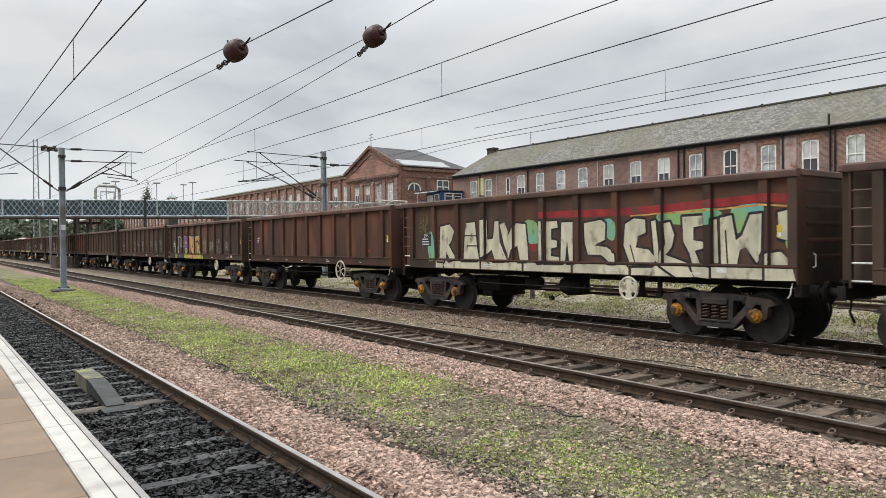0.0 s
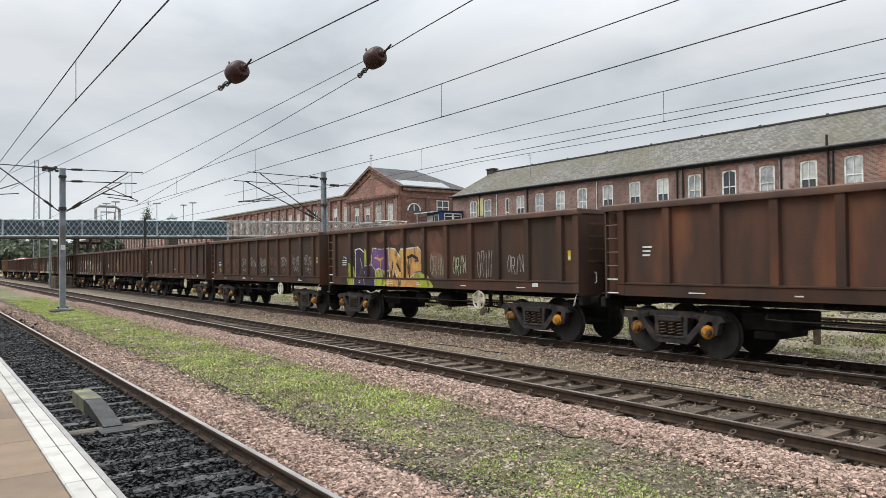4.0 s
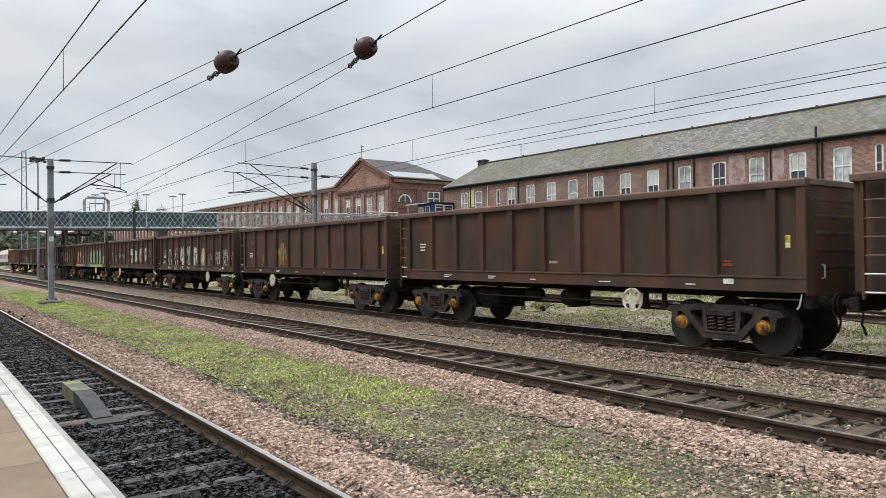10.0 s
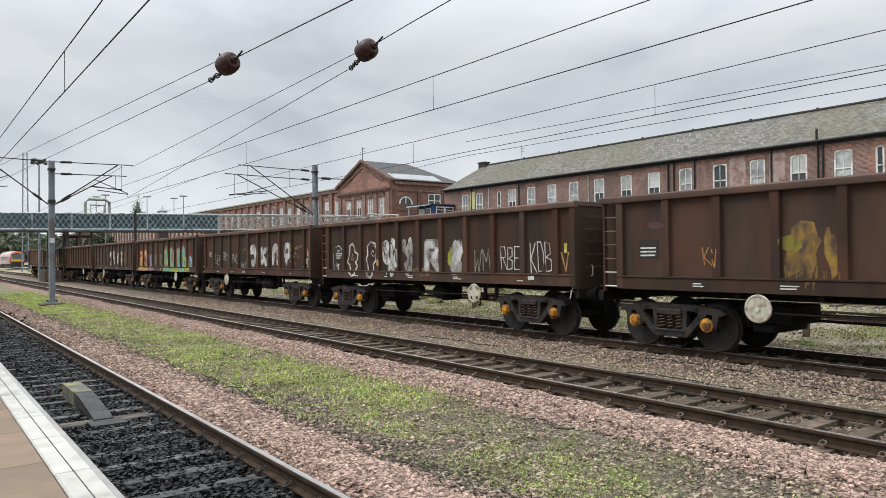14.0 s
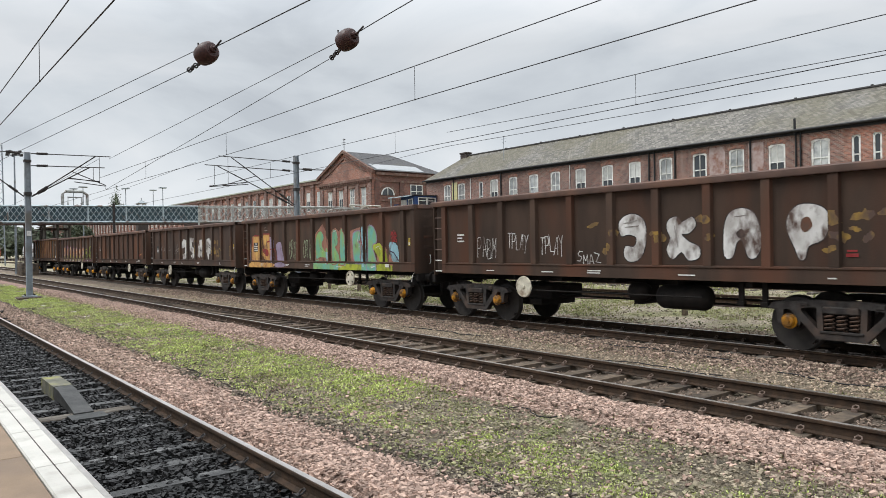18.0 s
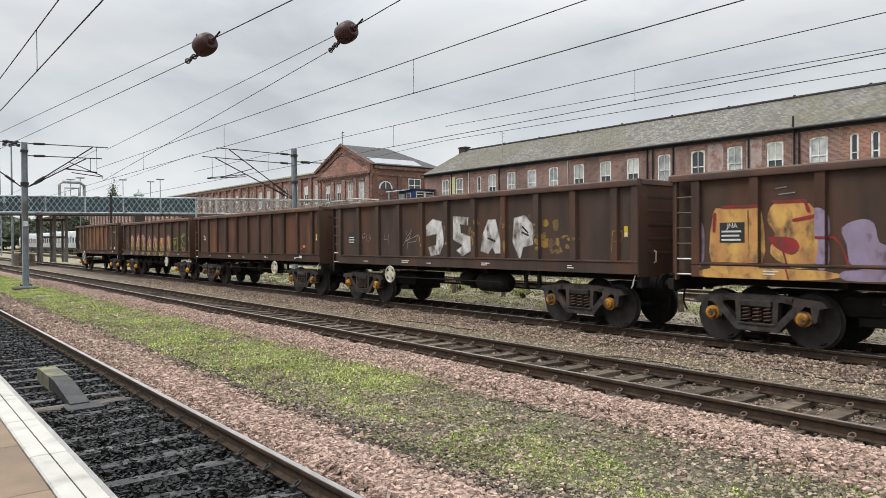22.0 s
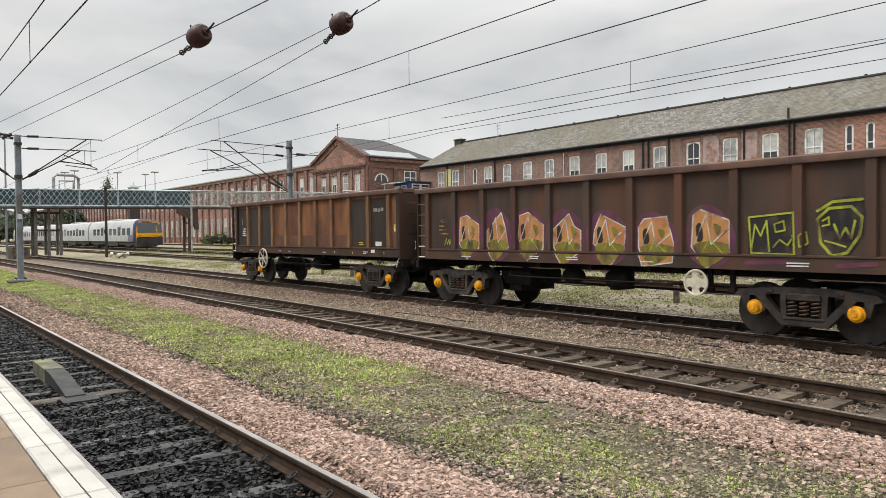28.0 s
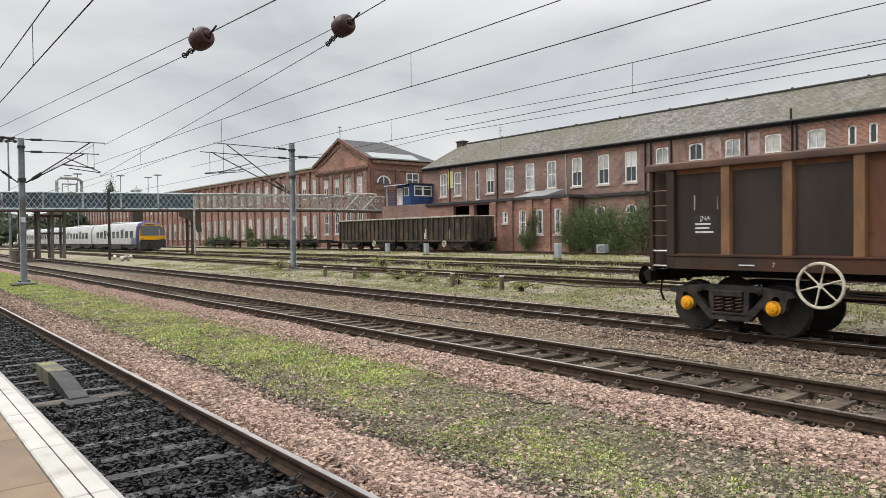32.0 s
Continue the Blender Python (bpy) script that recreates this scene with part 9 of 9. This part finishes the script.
    m.line([(-2.07, 1.48), (-1.81, 1.91), (-1.51, 1.55)], 0.02, "lime", 5)
    m.shape([(-1.13, 2.34), (-0.58, 2.56), (-0.08, 2.09), (-0.1, 1.5), (-0.59, 1.25), (-1.13, 1.6)], "magenta", 0, None, 0.05, True)
    m.shape([(-1.03, 2.1), (-0.55, 2.45), (-0.38, 2.14), (-0.19, 2.05), (-0.19, 1.52), (-0.74, 1.24), (-1.03, 1.65)], "orange", 1, "white", 0.02, False)
    m.shape([(-0.99, 1.7), (-0.58, 1.79), (-0.22, 1.71), (-0.36, 1.43), (-0.63, 1.27), (-0.86, 1.46)], "olive", 3, None, 0.05, True)
    m.shape([(-0.5, 2.15), (-0.33, 2.09), (-0.42, 1.91)], "olive", 3, None, 0.05, True)
    m.shape([(-0.93, 2.1), (-0.82, 2.16), (-0.77, 1.85), (-0.89, 1.79)], "dark", 3, None, 0.05, True)
    m.line([(-0.96, 1.73), (-0.65, 2.33), (-0.54, 1.73), (-0.29, 2.03)], 0.025, "white", 5)
    m.line([(-0.86, 1.42), (-0.58, 1.85), (-0.32, 1.5)], 0.02, "lime", 5)
    m.shape([(0.09, 2.3), (0.6, 2.51), (1.16, 2.05), (1.13, 1.49), (0.6, 1.24), (0.08, 1.58)], "magenta", 0, None, 0.05, True)
    m.shape([(0.21, 2.05), (0.39, 2.41), (1.06, 2.11), (1.03, 1.63), (0.7, 1.24), (0.17, 1.75)], "orange", 1, "white", 0.02, False)
    m.shape([(0.22, 1.68), (0.6, 1.77), (1.03, 1.69), (0.88, 1.42), (0.55, 1.26), (0.35, 1.45)], "olive", 3, None, 0.05, True)
    m.shape([(0.69, 2.11), (0.86, 2.05), (0.77, 1.88)], "olive", 3, None, 0.05, True)
    m.shape([(0.28, 2.06), (0.39, 2.12), (0.45, 1.82), (0.32, 1.76)], "dark", 3, None, 0.05, True)
    m.line([(0.25, 1.7), (0.53, 2.29), (0.64, 1.71), (0.95, 2)], 0.025, "white", 5)
    m.line([(0.35, 1.41), (0.6, 1.82), (0.93, 1.48)], 0.02, "lime", 5)
    m.shape([(1.32, 2.23), (1.8, 2.42), (2.37, 2.01), (2.36, 1.5), (1.79, 1.28), (1.32, 1.59)], "magenta", 0, None, 0.05, True)
    m.shape([(1.4, 2.12), (1.54, 2.28), (2.09, 2.32), (2.29, 1.64), (2.27, 1.37), (1.54, 1.27), (1.4, 1.67)], "orange", 1, "white", 0.02, False)
    m.shape([(1.44, 1.67), (1.8, 1.75), (2.26, 1.68), (2.11, 1.44), (1.75, 1.3), (1.58, 1.46)], "olive", 3, None, 0.05, True)
    m.shape([(1.89, 2.06), (2.06, 2.01), (1.97, 1.86)], "olive", 3, None, 0.05, True)
    m.shape([(1.51, 2.01), (1.62, 2.07), (1.67, 1.8), (1.54, 1.75)], "dark", 3, None, 0.05, True)
    m.line([(1.47, 1.7), (1.73, 2.22), (1.84, 1.7), (2.18, 1.96)], 0.025, "white", 5)
    m.line([(1.58, 1.43), (1.8, 1.8), (2.16, 1.5)], 0.02, "lime", 5)
    m.shape([(2.59, 2.34), (3.05, 2.53), (3.59, 2.09), (3.58, 1.52), (3.05, 1.28), (2.59, 1.62)], "magenta", 0, None, 0.05, True)
    m.shape([(2.7, 2.33), (2.82, 2.45), (3.51, 2.2), (3.51, 1.59), (3.03, 1.28), (2.66, 1.69)], "orange", 1, "white", 0.02, False)
    m.shape([(2.7, 1.72), (3.05, 1.81), (3.49, 1.73), (3.35, 1.46), (3, 1.3), (2.83, 1.49)], "olive", 3, None, 0.05, True)
    m.shape([(3.13, 2.15), (3.3, 2.09), (3.22, 1.92)], "olive", 3, None, 0.05, True)
    m.shape([(2.76, 2.1), (2.87, 2.16), (2.92, 1.86), (2.8, 1.8)], "dark", 3, None, 0.05, True)
    m.line([(2.73, 1.75), (2.98, 2.33), (3.09, 1.75), (3.42, 2.04)], 0.025, "white", 5)
    m.line([(2.83, 1.45), (3.05, 1.86), (3.39, 1.52)], 0.02, "lime", 5)
    m.shape([(3.84, 2.27), (4.72, 2.35), (4.75, 1.57), (3.85, 1.56)], "black", 0, None, 0, False)
    m.line([(3.86, 2.26), (4.72, 2.33), (4.74, 1.57), (3.91, 1.59), (3.86, 2.26)], 0.035, "lime", 4)
    m.line([(3.91, 1.63), (3.98, 2.12), (4.09, 1.91), (4.2, 2.19), (4.25, 1.63)], 0.03, "lime", 4)
    m.line([(4.34, 2.12), (4.51, 2.18), (4.54, 2.01), (4.37, 1.98), (4.34, 2.12)], 0.03, "lime", 4)
    m.line([(4.32, 1.7), (4.44, 1.84), (4.58, 1.74), (4.7, 1.91)], 0.03, "lime", 4)
    m.line([(4.81, 1.91), (4.91, 1.98), (4.94, 1.78), (4.83, 1.71), (4.81, 1.91)], 0.03, "lime", 4)
    m.shape([(5.07, 2.27), (5.29, 2.52), (5.68, 2.57), (5.89, 2.38), (5.88, 1.97), (5.62, 1.59), (5.35, 1.54), (5.15, 1.81)], "black", 0, None, 0.05, True)
    m.line([(5.1, 2.34), (5.35, 2.49), (5.82, 2.52)], 0.05, "lime", 5)
    m.line([(5.1, 2.2), (5.29, 2.38), (5.65, 2.4), (5.82, 2.22), (5.78, 1.91), (5.59, 1.62), (5.35, 1.56), (5.16, 1.78), (5.1, 2.2)], 0.05, "lime", 5)
    m.line([(5.38, 2.1), (5.47, 1.86), (5.56, 2.04), (5.65, 1.86), (5.71, 2.16)], 0.04, "lime", 5)
    m.line([(5.19, 2.17), (5.29, 2.23), (5.3, 2.1), (5.19, 2.08)], 0.03, "lime", 5)
    m.line([(5.23, 1.82), (5.38, 1.78), (5.56, 1.72)], 0.03, "lime", 5)
    m.line([(4.75, 2.24), (4.76, 1.88)], 0.1, "magenta", 0)
    m.line([(3.84, 1.41), (4.71, 1.44)], 0.08, "magenta", 1)
    m.line([(5.47, 1.39), (6.05, 1.44)], 0.08, "magenta", 1)
    m = mu[12]
    for a, b in zip(_edges[::2], _edges[1::2]):
        shut = a < -2.5 or 3.4 < a < 5.9
        m.rect(a + 0.01, b - 0.01, 1.58, 3.18 if shut else 1.98, "dark" if shut else "rust", 0)
    m.rect(4.1, 4.5, 1.62, 1.78, "panel", 2), m.rect(4.14, 4.46, 1.65, 1.68, "yellow", 4), m.rect(4.14, 4.4, 1.71, 1.74, "yellow", 4), m.rect(5.15, 5.5, 1.62, 1.76, "label", 2)
    m.rect(5.05, 5.28, 2.74, 2.85, "chalk"), m.rect(5.32, 5.42, 2.72, 2.84, "chalk"), m.rect(5.46, 5.62, 2.75, 2.86, "chalk"), m.rect(-5.45, -5.42, 2.45, 2.75, "chalk"), m.rect(-4.95, -4.93, 2.45, 2.72, "chalk")
    for m in mu.values():
        m.done()
    jn = text_mesh("JNA", 0.13, LABEL)
    for k in (12, 2, 0, 6, 8):
        part("lettering", jn, None, WAGONS[k], "white stencilled letters", at=pose(-5.2, -PANEL - 0.014, 2.235, 90, 0, 0))
    part("lettering", text_mesh("KEA", 0.15, PAINT["mustard"]), None, WAGONS[11], "dull yellow stencilled letters", at=pose(-5.24, -PANEL - 0.014, 2.31, 90, 0, 0))
    n7 = text_mesh("7", 0.12, LABEL)
    n6 = text_mesh("6", 0.12, LABEL)
    n5 = text_mesh("5", 0.12, LABEL)
    n4 = text_mesh("4", 0.12, LABEL)
    for me, x in ((n7, -3.8), (n4, 2.65), (n6, 3.85), (n5, 5.75)):
        part("lettering", me, None, WAGONS[12], "white stencilled figure", at=pose(x, -WIDE + 0.013, 1.35, 90, 0, 0))


paint_train()


def repaint(k, names, material):
    for ob in WAGONS[k].children:
        if ob.name.split(".")[0] in names and ob.material_slots:
            ob.material_slots[0].link = "OBJECT"
            ob.material_slots[0].material = material


repaint(12, ("side_post",), POSTRUST)
repaint(12, ("corner_post",), BODYGREY)
repaint(12, ("side_sheet",), RUSTPANEL)
for k in (11, 12):
    for bo in WAGONS[k].children:
        for ob in bo.children:
            if ob.name.startswith("axle_cap"):
                ob.material_slots[0].link = "OBJECT"
                ob.material_slots[0].material = FRESHYELLOW
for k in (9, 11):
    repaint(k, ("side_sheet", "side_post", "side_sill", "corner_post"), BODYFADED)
repaint(1, ("side_sheet", "side_post"), BODYRUST)
repaint(10, ("side_sheet",), BODYRUST)
repaint(5, ("side_post",), BODYRUST)
tagged(WAGONS[0], "brown open wagon with large cream and black graffiti letters")
tagged(WAGONS[1], "rusty brown open wagon with spoked cream hand wheel")
tagged(WAGONS[2], "brown open wagon with purple and orange graffiti")
tagged(WAGONS[3], "brown open wagon with rows of chalky sprayed tags")
tagged(WAGONS[5], "brown open wagon with a yellow-green sprayed blotch")
tagged(WAGONS[6], "brown open wagon with white sprayed shapes and tags")
tagged(WAGONS[7], "brown open wagon with round white graffiti letters")
tagged(WAGONS[8], "brown open wagon with teal and orange graffiti")
tagged(WAGONS[9], "brown open wagon with white letters and mustard splashes")
tagged(WAGONS[10], "plain rust-stained brown open box wagon")
tagged(WAGONS[11], "brown open wagon with orange and lime graffiti")
tagged(WAGONS[12], "last open wagon with orange rusted posts and panels")


# ---------------------------------------------------------------- what moves
def motions():
    turn = math.degrees(1 / 0.50)
    times = [i * 0.12 for i in range(267)] + [32.0]
    spin = [(t, run(t) * turn) for t in times]
    for k, w in WAGONS.items():
        x = place(k)
        walk(w, [(t, pose(x + run(t), TRAIN_Y, 0)) for t in range(0, 33, 2)])
        for bo in w.children:
            if bo.name.split(".")[0] == "bogie":
                for ws in bo.children:
                    if ws.name.split(".")[0] == "wheelset":
                        px = ws.location.x
                        walk(ws, [(t, pose(px, 0, 0.50, 0, (a + 180) % 360 - 180, 0)) for t, a in spin])


motions()
